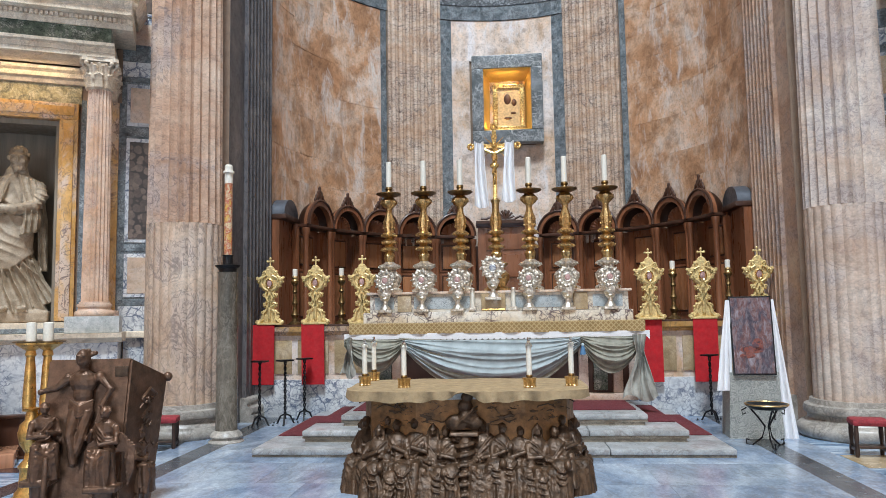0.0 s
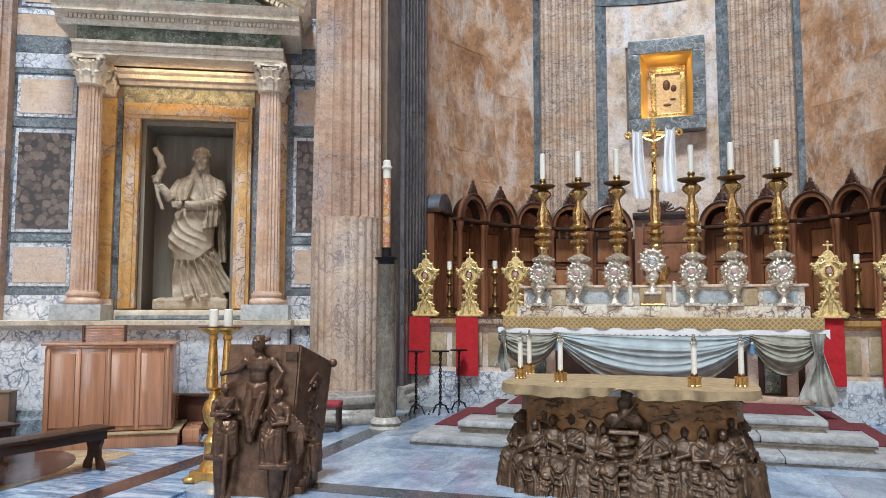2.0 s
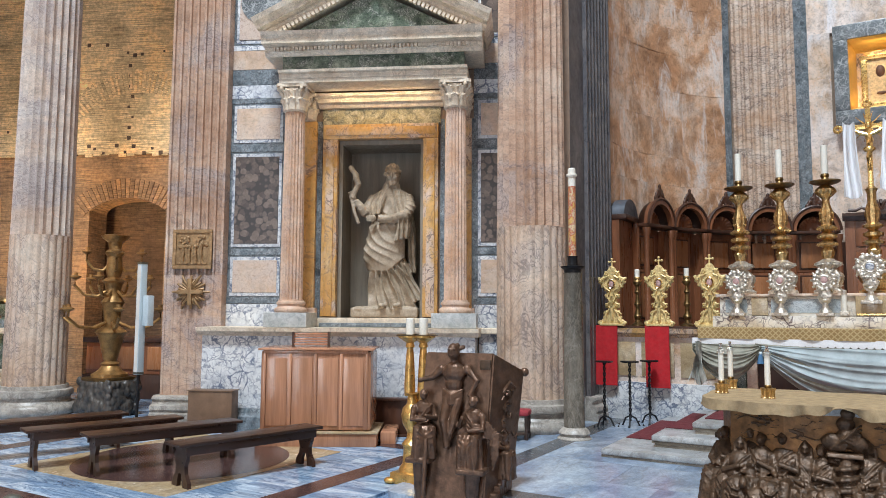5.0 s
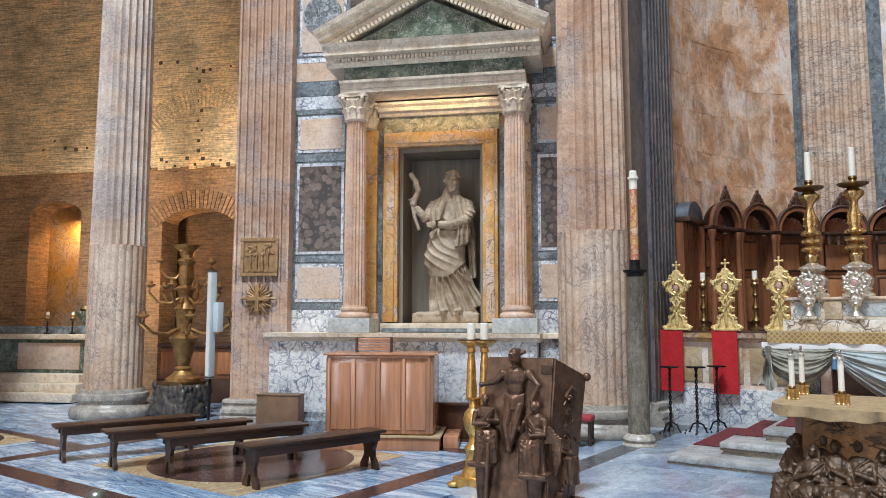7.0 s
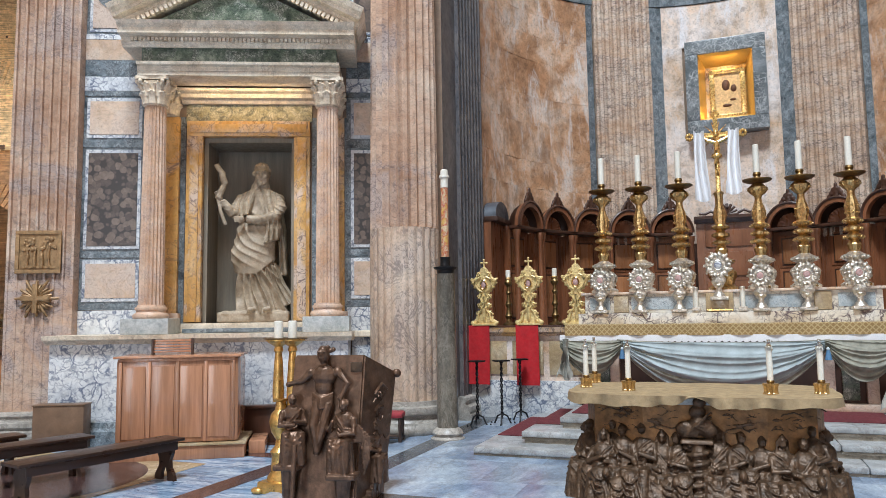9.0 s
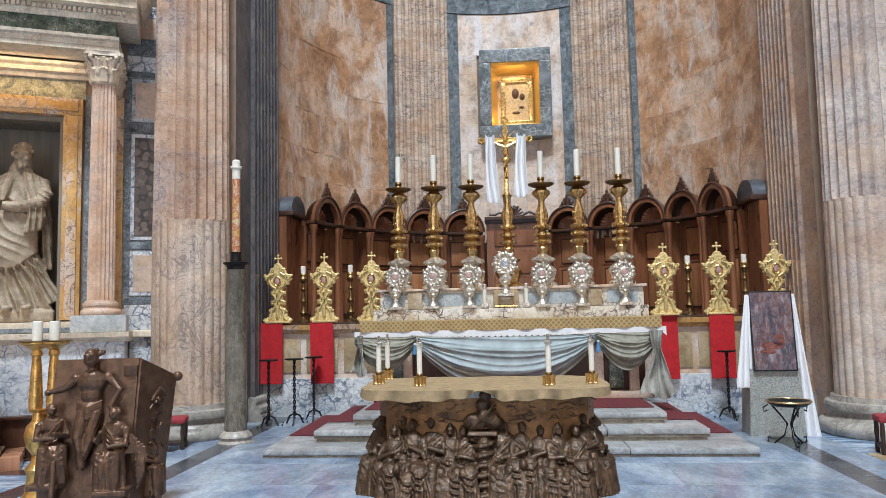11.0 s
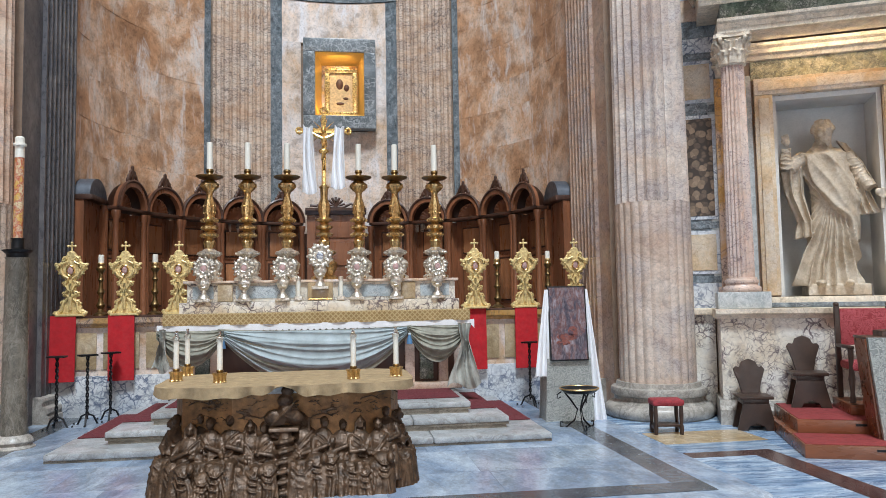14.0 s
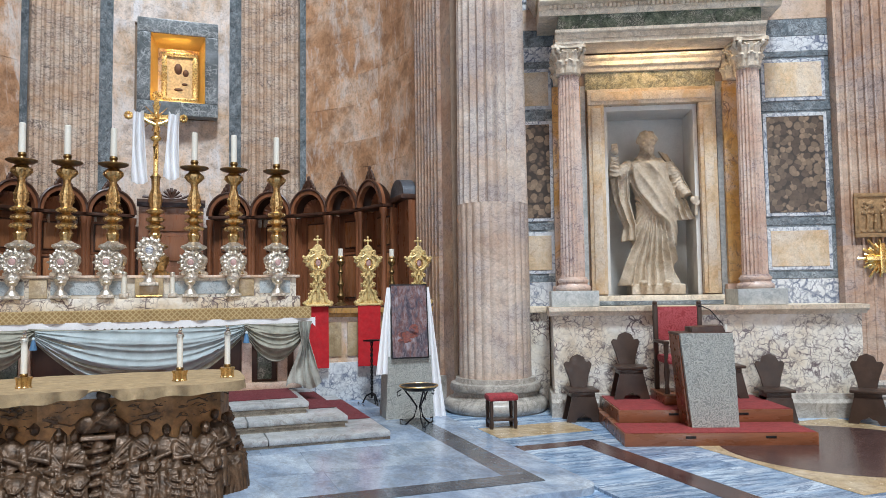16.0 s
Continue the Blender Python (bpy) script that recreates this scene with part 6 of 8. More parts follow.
def silver_reliquary(big):
    k = 1.15 if big else 1.0
    e = thing("silver_reliquary", Matrix(), "silver sunburst reliquary on a stepped foot" + (" with a large round glass" if big else ""), "reliquary", "silver reliquaries")
    part("foot", box(-0.11 * k, 0.11 * k, -0.08, 0.08, 0, 0.05, 0.012), SILVER, e)
    part("knot", lathe([(0.09, 0.05), (0.07, 0.09), (0.04, 0.12), (0.035, 0.18), (0.06, 0.22), (0.035, 0.26), (0.03, 0.34)], 16), SILVER, e)
    part("angel_block", crumple(ball((0, 0, 0.27), 0.08, None, (1.1, 0.7, 1.2), 16, 12), 0.04, 14), SILVER, e)
    sb = bmesh.new()
    n = 22
    for i in range(n):
        a = 2 * math.pi * i / n
        rr = (0.175 if i % 2 else 0.145) * k
        tube([(0.05 * math.cos(a), 0, 0.5 + 0.05 * math.sin(a)), (rr * math.cos(a), 0, 0.5 + rr * 1.05 * math.sin(a))], 0.021 * k, 6, sb, 0.75)
    for i in range(14):
        a = 2 * math.pi * i / 14
        ball((0.125 * k * math.cos(a), -0.015, 0.5 + 0.13 * k * math.sin(a)), 0.032 * k, sb, u=8, v=6)
    lathe([(0.13 * k, -0.012), (0.13 * k, 0.012)], 20, sb)
    for q in sb.verts[-40:]:
        q.co = Vector((q.co.x, q.co.z, 0.5 + q.co.y))
    rough(remesh(part("sunburst", sb, SILVER, e, "silver rays and leaves"), 0.007), 0.018, 0.035)
    part("glass", ball((0, -0.03, 0.5), 0.055 * k, None, (0.85, 0.3, 1)), WHITE if big else ROSEGLASS, e, "round window")
    part("glass_rim", tube([(0.056 * k * math.cos(a * math.pi / 8), -0.03, 0.5 + 0.06 * k * math.sin(a * math.pi / 8)) for a in range(17)], 0.014, 6), SILVER, e)
    return e


sr = silver_reliquary(False)
sr.matrix_world = pose(-1.87, 11.2, 1.761)
for x in (-1.29, -0.73, 0.37, 0.96, 1.6):
    copy_thing(sr, pose(x, 11.2, 1.761, 0, 0, 4 * x))
silver_reliquary(True).matrix_world = pose(-0.18, 11.24, 1.93)


def short_candle(x):
    e = thing("candle_stand", pose(x, 11.2, 1.761), "short white candle on a small silver stand", "candle", "gradine candles")
    part("stand", box(-0.06, 0.06, -0.05, 0.05, 0, 0.07, 0.012), SILVER, e)
    part("candle", lathe([(0.032, 0.07), (0.032, 0.3), (0.02, 0.31)], 14), WAX, e)
    part("glass_cap", lathe([(0.036, 0.3), (0.036, 0.35), (0.03, 0.36)], 14), SILVER, e)


short_candle(-0.5)
short_candle(0.13)

# crucifix with a white stole: gilt figure kept as one plain mesh
cx = thing("altar_cross", pose(-0.12, 11.6, 2.081), "tall gilt altar cross hung with a white cloth stole", "cross")
part("foot", lathe([p for p in P1 if p[1] < 1.3] + [(0.06, 1.42), (0.08, 1.46), (0.04, 1.5)], 40, flutes=10, depth=0.09), BRASS, cx)
part("upright", box(-0.035, 0.035, -0.02, 0.02, 1.44, 2.62, 0.008), GOLD, cx)
part("crossbar", box(-0.36, 0.36, -0.021, 0.021, 2.32, 2.39, 0.008), GOLD, cx)
for p in ((-0.38, 2.355), (0.38, 2.355), (0, 2.68)):
    b = bmesh.new()
    for i in range(8):
        a = i * math.pi / 4
        ball((p[0] + 0.04 * math.cos(a), 0, p[1] + 0.04 * math.sin(a)), 0.026, b, u=8, v=6)
    part("trefoil", b, GOLD, cx)
rays = bmesh.new()
for i in range(12):
    a = i * math.pi / 6 + 0.26
    tube([(0.05 * math.cos(a), 0.02, 2.355 + 0.05 * math.sin(a)), (0.22 * math.cos(a), 0.02, 2.355 + 0.22 * math.sin(a))], 0.012, 5, rays, 0.3)
part("rays", rays, GOLD, cx)
fig = bmesh.new()
tube([(0, -0.05, 2.3), (0.01, -0.07, 2.1), (-0.01, -0.06, 1.9), (0.0, -0.06, 1.72)], 0.05, 10, fig, 0.5)
tube([(-0.28, -0.04, 2.36), (-0.1, -0.05, 2.26), (0, -0.06, 2.22), (0.1, -0.05, 2.26), (0.28, -0.04, 2.36)], 0.03, 8, fig)
ball((0.0, -0.07, 2.36), 0.05, fig, (0.85, 1, 1.1))
ball((0.0, -0.06, 2.02), 0.07, fig, (1.1, 0.8, 0.7))
part("figure", fig, GOLD, cx)


def stole(sx):
    def f(u, v):
        x = sx * (0.245 - 0.03 * v) + 0.2 * (u - 0.5) * (0.7 + 0.35 * v) - 0.12
        return (x, 11.5 - 0.05 * ridge(u * 7 + 0.8 * math.sin(4 * v)) - 0.03 * v, 4.5 - (1.06 if sx < 0 else 0.98) * v - 0.04 * math.sin(u * 3))
    return tagged(link_mesh("white_stole", sheet(f, 44, 24, 0.01), CLOTH, 50), "white cloth stole hanging from the arm of the altar cross", "cloth", "white stole")


stole(-1)
stole(1)

# ---- choir stalls round the apse ----
def stall(i, ang):
    e = thing("choir_stall", pose(APX + 4.2 * math.sin(radians(ang)), APY + 4.2 * math.cos(radians(ang)), -0.1, 0, 0, -ang) @ Matrix.Scale(1.058, 4), "dark walnut choir stall with panelled back, shell hood and carved finial", "choir stall", "choir stalls")
    w = 0.885
    h = w / 2
    zs = 3.36
    part("back", box(-h, h, 0.03, 0.06, 0.5, zs + 0.1), STALL, e, smooth=None)
    for z0, z1 in ((1.7, 2.55), (2.68, 3.22)):
        part("panel_rim", box(-0.3, 0.3, 0.012, 0.03, z0 - 0.05, z1 + 0.05, 0.008), STALL, e)
        # flat dark sheet paints the shade of the groove round the panel
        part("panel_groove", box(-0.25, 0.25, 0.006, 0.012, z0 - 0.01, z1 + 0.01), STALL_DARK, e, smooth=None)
        part("panel", box(-0.22, 0.22, -0.02, 0.006, z0 + 0.02, z1 - 0.02, 0.022), STALL_LIT, e)
    part("seat", box(-h, h, -0.35, 0.03, 0.95, 1.02, 0.015), STALL_DARK, e)
    for sx in (-1, 1):
        part("post", lathe([(0.075, 1.5), (0.075, 1.56), (0.058, 1.6), (0.05, 3.2), (0.07, 3.24), (0.075, 3.34)], 14, at=(sx * (h - 0.03), -0.27, 0)), STALL, e)
        part("rib", box(sx * h - 0.03, sx * h + 0.03, -0.12, 0.03, 0.5, 3.34), STALL, e, smooth=None)
    # hood: half-dome shell behind an arched front
    R_, r_ = h * 1.0, h * 0.8
    arc = [(R_ * math.cos(math.pi * k / 16), zs + 0.05 + R_ * 1.06 * math.sin(math.pi * k / 16)) for k in range(17)] + [(r_ * math.cos(math.pi * k / 16), zs + 0.05 + r_ * 1.08 * math.sin(math.pi * k / 16)) for k in range(16, -1, -1)]
    part("arch", prism(arc, -0.34, -0.24), STALL, e)
    part("arch_moulding", tube([(R_ * math.cos(math.pi * k / 20), -0.34, zs + 0.05 + R_ * 1.08 * math.sin(math.pi * k / 20)) for k in range(21)], 0.028, 6), STALL_DARK, e)
    hood = bmesh.new()
    rows = []
    for j in range(7):
        t = math.pi / 2 * j / 6
        rows.append([hood.verts.new((R_ * 0.97 * math.cos(math.pi * k / 16) * math.cos(t * 0.85), -0.24 + 0.28 * math.sin(t), zs + 0.05 + R_ * 1.04 * math.sin(math.pi * k / 16) * math.cos(t * 0.85))) for k in range(17)])
    for p, q in zip(rows, rows[1:]):
        for k in range(16):
            hood.faces.new((p[k], q[k], q[k + 1], p[k + 1]))
    bmesh.ops.solidify(hood, geom=hood.faces[:], thickness=-0.02)
    # darker wood carries the shade inside the hood
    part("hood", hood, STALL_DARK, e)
    sh = bmesh.new()
    for k in range(11):
        a = math.pi * (k + 0.5) / 11
        tube([(0.04 * math.cos(a), -0.02, zs + 0.09), (0.17 * math.cos(a), -0.05, zs + 0.08 + 0.17 * math.sin(a)), (0.28 * math.cos(a), -0.1, zs + 0.08 + 0.27 * math.sin(a))], 0.026, 6, sh, 1.2)
    ball((0, 0.03, zs + 0.1), 0.1, sh)
    remesh(part("shell", sh, STALL, e), 0.016)
    part("lintel", box(-h, h, -0.3, 0.03, zs, zs + 0.06, 0.012), STALL_DARK, e)
    fl = bmesh.new()
    zt = zs + 0.05 + R_ * 1.1
    for z, r, q in ((0.0, 0.13, 0.05), (0.07, 0.09, 0.05), (0.14, 0.05, 0.045)):
        for sx in (-1, 0, 1):
            ball((sx * r, -0.3, zt + z + 0.02 * (sx == 0)), q, fl, (1, 0.7, 1.1), 8, 6)
    box(-0.15, 0.15, -0.33, -0.27, zt - 0.06, zt - 0.02, 0.008, fl)
    ball((0, -0.3, zt + 0.22), 0.038, fl, (1, 0.8, 1.5), 8, 6)
    remesh(part("finial", fl, STALL_DARK, e, "carved palmette finial"), 0.014)


for i in range(5):
    for s in (-1, 1):
        stall(i, s * (72.5 - 13.7 * i) + 0.3)
# middle bay: lower panelled back with a carved crest
mid = thing("choir_throne_back", pose(0.04, 16.85, 0.0) @ Matrix.Scale(1.058, 4), "dark walnut panelled back with a low carved crest between the stalls", "choir stall")
part("back", box(-0.62, 0.62, 0.0, 0.1, 0.3, 3.5), STALL, mid)
for z0, z1 in ((1.7, 2.3), (2.4, 2.9), (3.0, 3.35)):
    part("panel", box(-0.45, 0.45, -0.03, 0.0, z0, z1, 0.02), STALL, mid)
part("cornice", moulding([(0, 3.5), (0.1, 3.5), (0.16, 3.58), (0.16, 3.64), (0, 3.64)], 1.3), STALL_DARK, mid)
cr = bmesh.new()
for k in range(9):
    a = math.pi * k / 8
    tube([(0, -0.05, 3.66), (0.12 * math.cos(a), -0.06, 3.66 + 0.14 * math.sin(a)), (0.2 * math.cos(a), -0.04, 3.66 + 0.22 * math.sin(a))], 0.03, 6, cr)
for sx in (-1, 1):
    tube([(sx * 0.2, -0.05, 3.68), (sx * 0.32, -0.05, 3.74), (sx * 0.42, -0.05, 3.69), (sx * 0.55, -0.05, 3.7)], 0.03, 6, cr)
part("crest", cr, STALL_DARK, mid, "carved palmette crest")
for s in (-1, 1):
    e = thing("stall_end", pose(APX + s * 4.2, 13.35, -0.1, 0, 0, -s * 90) @ Matrix.Scale(1.058, 4), "dark walnut end panel with a lead-grey rounded top", "choir stall", "stall ends")
    part("panel", box(-0.42, 0.42, -0.05, 0.1, 0.5, 3.42), STALL, e)
    part("post", lathe([(0.06, 1.5), (0.045, 1.6), (0.042, 3.1), (0.06, 3.42)], 12, at=(-0.36 * s, -0.12, 0)), STALL, e)
    part("cornice", box(-0.44, 0.44, -0.18, 0.1, 3.421, 3.51, 0.02), STALL_DARK, e)
    top = prism([(0.42 * math.cos(math.pi * k / 12), 3.511 + 0.3 * math.sin(math.pi * k / 12)) for k in range(13)], -0.14, 0.1)
    part("lead_cap", top, LEAD, e, "lead-grey rounded cap")

# ---- icon in its lit recess ----
icon = thing("wall_shrine", pose(0.148, 16.91, -0.102) @ Matrix.Scale(1.058, 4), "grey veined marble surround of a lit gilt recess", "shrine")
for b in ((-0.79, 0.79, 7.2, 7.5), (-0.79, 0.79, 5.5, 5.78)):
    part("frame_rail", box(b[0], b[1], -0.1, 0.2, b[2], b[3], 0.02), SURROUND, icon)
for b in ((-0.79, -0.53), (0.53, 0.79)):
    part("frame_stile", box(b[0], b[1], -0.1, 0.2, 5.781, 7.199, 0.02), SURROUND, icon)
part("recess_back", box(-0.53, 0.53, 0.29, 0.32, 5.78, 7.2), GIALLO, icon, smooth=None)
rec_bm = bmesh.new()
o = [(-0.53, -0.06, 5.781), (0.53, -0.06, 5.781), (0.53, -0.06, 7.199), (-0.53, -0.06, 7.199)]
q = [(-0.4, 0.29, 5.9), (0.4, 0.29, 5.9), (0.4, 0.29, 7.0), (-0.4, 0.29, 7.0)]
ov, qv = [rec_bm.verts.new(p) for p in o], [rec_bm.verts.new(p) for p in q]
for i in range(4):
    rec_bm.faces.new((ov[i], ov[(i + 1) % 4], qv[(i + 1) % 4], qv[i]))
GILT_PLASTER = simple("gilt_plaster", (0.75, 0.48, 0.14), 0.45, 0.35, 0.1, 4, 0.05)
part("splayed_reveal", rec_bm, GILT_PLASTER, icon, "smooth gilt splay", smooth=None)
pic = thing("icon", pose(0.18, 17.16, 6.077) @ Matrix.Scale(1.058, 4), "small gilt-framed icon painting of plain brown and gold shapes", "painting")
for b in ((-0.36, 0.36, 0.0, 0.09), (-0.36, 0.36, 0.97, 1.06)):
    part("frame_rail", box(b[0], b[1], -0.06, 0.02, b[2], b[3], 0.015), GOLD, pic)
for b in ((-0.36, -0.25), (0.25, 0.36)):
    part("frame_stile", box(b[0], b[1], -0.06, 0.02, 0.091, 0.969, 0.015), GOLD, pic)
part("panel", crumple(box(-0.25, 0.25, -0.02, 0.0, 0.09, 0.97), 0.0, 1), simple("painted_cream", (0.6, 0.42, 0.22), 0.5, 0.2, 0.4, 25, 0.5), pic)
PBROWN = simple("painted_brown", (0.1, 0.04, 0.02), 0.6)
for x, z, rx, rz in ((-0.03, 0.72, 0.08, 0.12), (0.12, 0.64, 0.06, 0.08), (-0.02, 0.28, 0.09, 0.035), (0.1, 0.4, 0.06, 0.03)):
    part("painted_patch", lathe([(1.0, 0), (0.96, 0.004)], 20), PBROWN, pic).matrix_basis = pose(x, -0.022, z, 90) @ Matrix.Diagonal((rx, rz, 1, 1))
lamp("icon_lamp", "AREA", look((-0.32, 16.86, 6.08), (0.21, 17.18, 6.99)), 3, (1.0, 0.66, 0.2), 0.12, 0.12)
lamp("icon_lamp", "AREA", look((0.15, 16.86, 7.45), (0.15, 17.18, 6.56)), 4, (1.0, 0.7, 0.25), 0.5, 0.06)


# ---- bronze altar in front ----
ALT = pose(-0.4, 7.72, 0)
ba = thing("bronze_altar", ALT, "brown bronze altar block crowded with cast relief figures", "altar")
outline = lambda k, dy=0.0: [(-1.05 * k, 0.55), (-1.12 * k, 0.0), (-0.98 * k, -0.42), (-0.5 * k, -0.56 + dy), (0.05 * k, -0.5 + dy), (0.6 * k, -0.56 + dy), (1.02 * k, -0.42), (1.12 * k, 0.0), (1.05 * k, 0.55)]
part("core", slab(outline(0.98), 0.0, 0.9), BRONZE_WARM, ba, "rough golden-brown bronze ground", smooth=None)
rel = bmesh.new()
rr = random.Random(11)
for i in range(13):
    u = -1 + 2 * (i + 0.5) / 13 + rr.uniform(-0.015, 0.015)
    if i == 6:
        continue
    y = -0.5 - (0.0 if abs(u) < 0.8 else -(abs(u) - 0.8) * 1.6)
    hh = rr.uniform(0.66, 0.74)
    el = lambda sx: ((sx * 0.13, 0.0, 0.72), (sx * rr.uniform(0.16, 0.2), -0.06, 0.57), (sx * rr.uniform(-0.02, 0.1), -0.17, rr.uniform(0.5, 0.66)))
    cast_figure(rel, pose(1.1 * u, y, rr.uniform(-0.03, 0.02), 0, 0, rr.uniform(-28, 28) + u * 25), hh, (el(-1), el(1)), SEAT_LEGS, i + 3, veil=i % 3 == 1)
    if i % 2:
        cast_figure(rel, pose(1.1 * u + 0.09, y + 0.07, 0.12, 0, 0, rr.uniform(-30, 30)), 0.62, (el(-1), el(1)), SEAT_LEGS, i + 30)
for sx in (-1, 1):
    for j in range(3):
        cast_figure(rel, pose(sx * 1.05, -0.24 + 0.3 * j, 0.0, 0, 0, sx * 80), 0.68, (((-0.13, 0, 0.72), (-0.18, -0.06, 0.57), (0, -0.17, 0.6)), ((0.13, 0, 0.72), (0.18, -0.06, 0.57), (0.05, -0.17, 0.5))), SEAT_LEGS, 90 + j)
for i in range(15):
    # knees under gathered cloth, of uneven height, with a child's head here and there
    u = -1 + 2 * (i + 0.5) / 15 + rr.uniform(-0.03, 0.03)
    if abs(u) < 0.1:
        continue
    y, top, lean = -0.62 + max(0.0, abs(u) - 0.8) * 1.6 + rr.uniform(-0.05, 0.03), rr.uniform(0.22, 0.34), rr.uniform(-0.08, 0.08)
    x = 1.08 * u
    ball((x, y, top), rr.uniform(0.055, 0.075), rel, (1.15, 0.8, 0.8))
    tube([(x, y, top), (x + lean * 0.5, y - 0.01, top * 0.5), (x + lean, y - 0.02, -0.03)], 0.065, 9, rel, 0.9)
    for q in range(5):
        a = rr.uniform(-1.3, 1.3)
        tube([(x + 0.06 * math.sin(a), y - 0.05 * math.cos(a), top), (x + lean * 0.5 + 0.08 * math.sin(a + 0.3), y - 0.075 * math.cos(a), top * 0.5), (x + lean + 0.1 * math.sin(a + rr.uniform(-0.4, 0.4)), y - 0.08 * math.cos(a), -0.03)], rr.uniform(0.01, 0.017), 6, rel)
    for q in range(3):
        z = top - 0.03 - 0.05 * q
        tube([(x - 0.07, y - 0.02, z + 0.05), (x - 0.02, y - 0.085, z), (x + 0.03, y - 0.085, z - 0.01), (x + 0.08, y - 0.02, z + 0.04)], 0.011, 5, rel)
    if i % 4 == 1:
        ball((x + 0.07, y - 0.08, top + 0.02), 0.042, rel, (0.85, 0.95, 1.15), 12, 9)
        ball((x + 0.07, y - 0.122, top + 0.015), 0.01, rel, (0.8, 1, 1.6), 6, 5)
# post with a coiled snake, and a crouching form on it
tube([(0, -0.58, 0.0), (0, -0.58, 0.56)], 0.062, 12, rel)
tube([(0.085 * math.cos(q * 0.7), -0.58 + 0.085 * math.sin(q * 0.7), 0.02 + 0.009 * q) for q in range(60)], 0.022, 6, rel)
box(-0.15, 0.13, -0.66, -0.5, 0.56, 0.6, 0.01, rel)
for x, z, q in ((-0.1, 0.68, 0.09), (0.02, 0.72, 0.1), (0.09, 0.68, 0.08), (0.0, 0.84, 0.07), (0.02, 0.93, 0.055)):
    ball((x, -0.58, z), q, rel, (1.1, 0.7, 0.9))
for k in range(6):
    tube([(-0.12 + 0.02 * k, -0.62, 0.62), (-0.02 + 0.02 * k, -0.66, 0.72 + 0.02 * k), (0.12, -0.6, 0.64 + 0.04 * k)], 0.013, 6, rel)
for sx in (-1, 1):
    for k in range(8):
        z = 0.68 + 0.026 * k + 0.02 * math.sin(k * 3)
        x = 0.24 + 0.09 * k * (1 if k % 2 else 0.5)
        tube([(sx * x, -0.545 + 0.03 * (x > 0.5), z), (sx * (x + 0.12), -0.55 + 0.03 * (x > 0.4), z + 0.03), (sx * (x + 0.2), -0.545 + 0.03 * (x > 0.3), z - 0.01)], 0.009, 5, rel)
for k in range(60):
    x, z = rr.choice((-1, 1)) * rr.uniform(0.2, 0.95), rr.uniform(0.66, 0.88)
    tube([(x, -0.545 + 0.14 * max(0, abs(x) - 0.55), z), (x + 0.05, -0.552 + 0.14 * max(0, abs(x) - 0.55), z + rr.uniform(-0.03, 0.03)), (x + 0.1, -0.545 + 0.14 * max(0, abs(x) - 0.55), z + rr.uniform(-0.03, 0.03))], 0.006, 5, rel)
for v in rel.verts:
    low = max(0.0, 0.6 - v.co.z)
    v.co.y -= 0.56 * low * (1 if v.co.y < -0.3 else max(0.0, -v.co.y / 0.3))
    v.co.x *= 1 + 0.015 * low / 0.6
ob = part("relief", rel, BRONZE, ba, "cast relief of crowded draped figures")
remesh(ob, 0.0075)
melt(ob, 1)
rough(ob, 0.02, 0.006)


def linen(u, v):
    a = 2 * math.pi * u
    ex, ey = 1.22, 0.68
    c, s = math.cos(a), math.sin(a)
    q = 5.0
    r = (abs(c / ex) ** q + abs(s / ey) ** q) ** (-1 / q)
    k = min(1.0, v / 0.7)
    x, y = r * c * k * (1.0), r * s * k - 0.02
    z = 0.985 + 0.004 * math.sin(x * 9) * math.sin(y * 11)
    if v > 0.7:
        d = (v - 0.7) / 0.3
        z -= d * (0.085 + 0.011 * math.sin(a * 5 + 1) + 0.008 * math.sin(a * 23))
        x, y = x * (1 + 0.01 * d), y * (1 + 0.03 * d * math.sin(a * 19 + math.sin(a * 7)) + 0.015 * d * math.sin(a * 41))
        if s < 0:
            z += 0.08 * d * math.exp(-(x / 0.11) ** 2)
    return (x - 0.0, y, z)


tc = link_mesh("linen_cloth", sheet(linen, 260, 24, 0.01), LINEN, 50)
tc.matrix_world = ALT
tagged(tc, "beige linen cloth with ruffled edge on the bronze altar", "altar cloth")
part("altar_top", slab([(x * 1.1, y * 1.08) for x, y in outline(1.0)], 0.9, 0.965), STEP, ba, "pale stone slab")

ac = thing("altar_candle", Matrix(), "white candle with a glass cap in a round pierced brass holder", "candlestick", "altar table candles")
part("holder", lathe([(0.062, 0), (0.068, 0.012), (0.06, 0.02), (0.062, 0.075), (0.07, 0.085), (0.07, 0.1), (0.04, 0.1)], 48, flutes=12, depth=0.16), BRASS, ac, "embossed pierced brass cup")
part("socket", lathe([(0.03, 0.1), (0.036, 0.12), (0.03, 0.13)], 14), BRASS_DARK, ac)
part("candle", lathe([(0.027, 0.125), (0.026, 0.42), (0.018, 0.43)], 16), WAX, ac)
GLASS = bpy.data.materials.new("clear_glass")
GLASS.use_nodes = True
GLASS.node_tree.nodes["Principled BSDF"].inputs["Transmission Weight"].default_value = 1.0
GLASS.node_tree.nodes["Principled BSDF"].inputs["Roughness"].default_value = 0.05
part("glass_cap", lathe([(0.034, 0.4), (0.035, 0.43), (0.02, 0.45), (0.012, 0.48), (0.016, 0.5)], 14), GLASS, ac, "clear glass cap")
spots = ((-1.5, 7.68), (-1.5, 8.22), (-1.04, 7.42), (0.24, 7.38), (0.67, 7.5))
ac.matrix_world = pose(*spots[0], 0.99)
for p in spots[1:]:
    copy_thing(ac, pose(*p, 0.99))

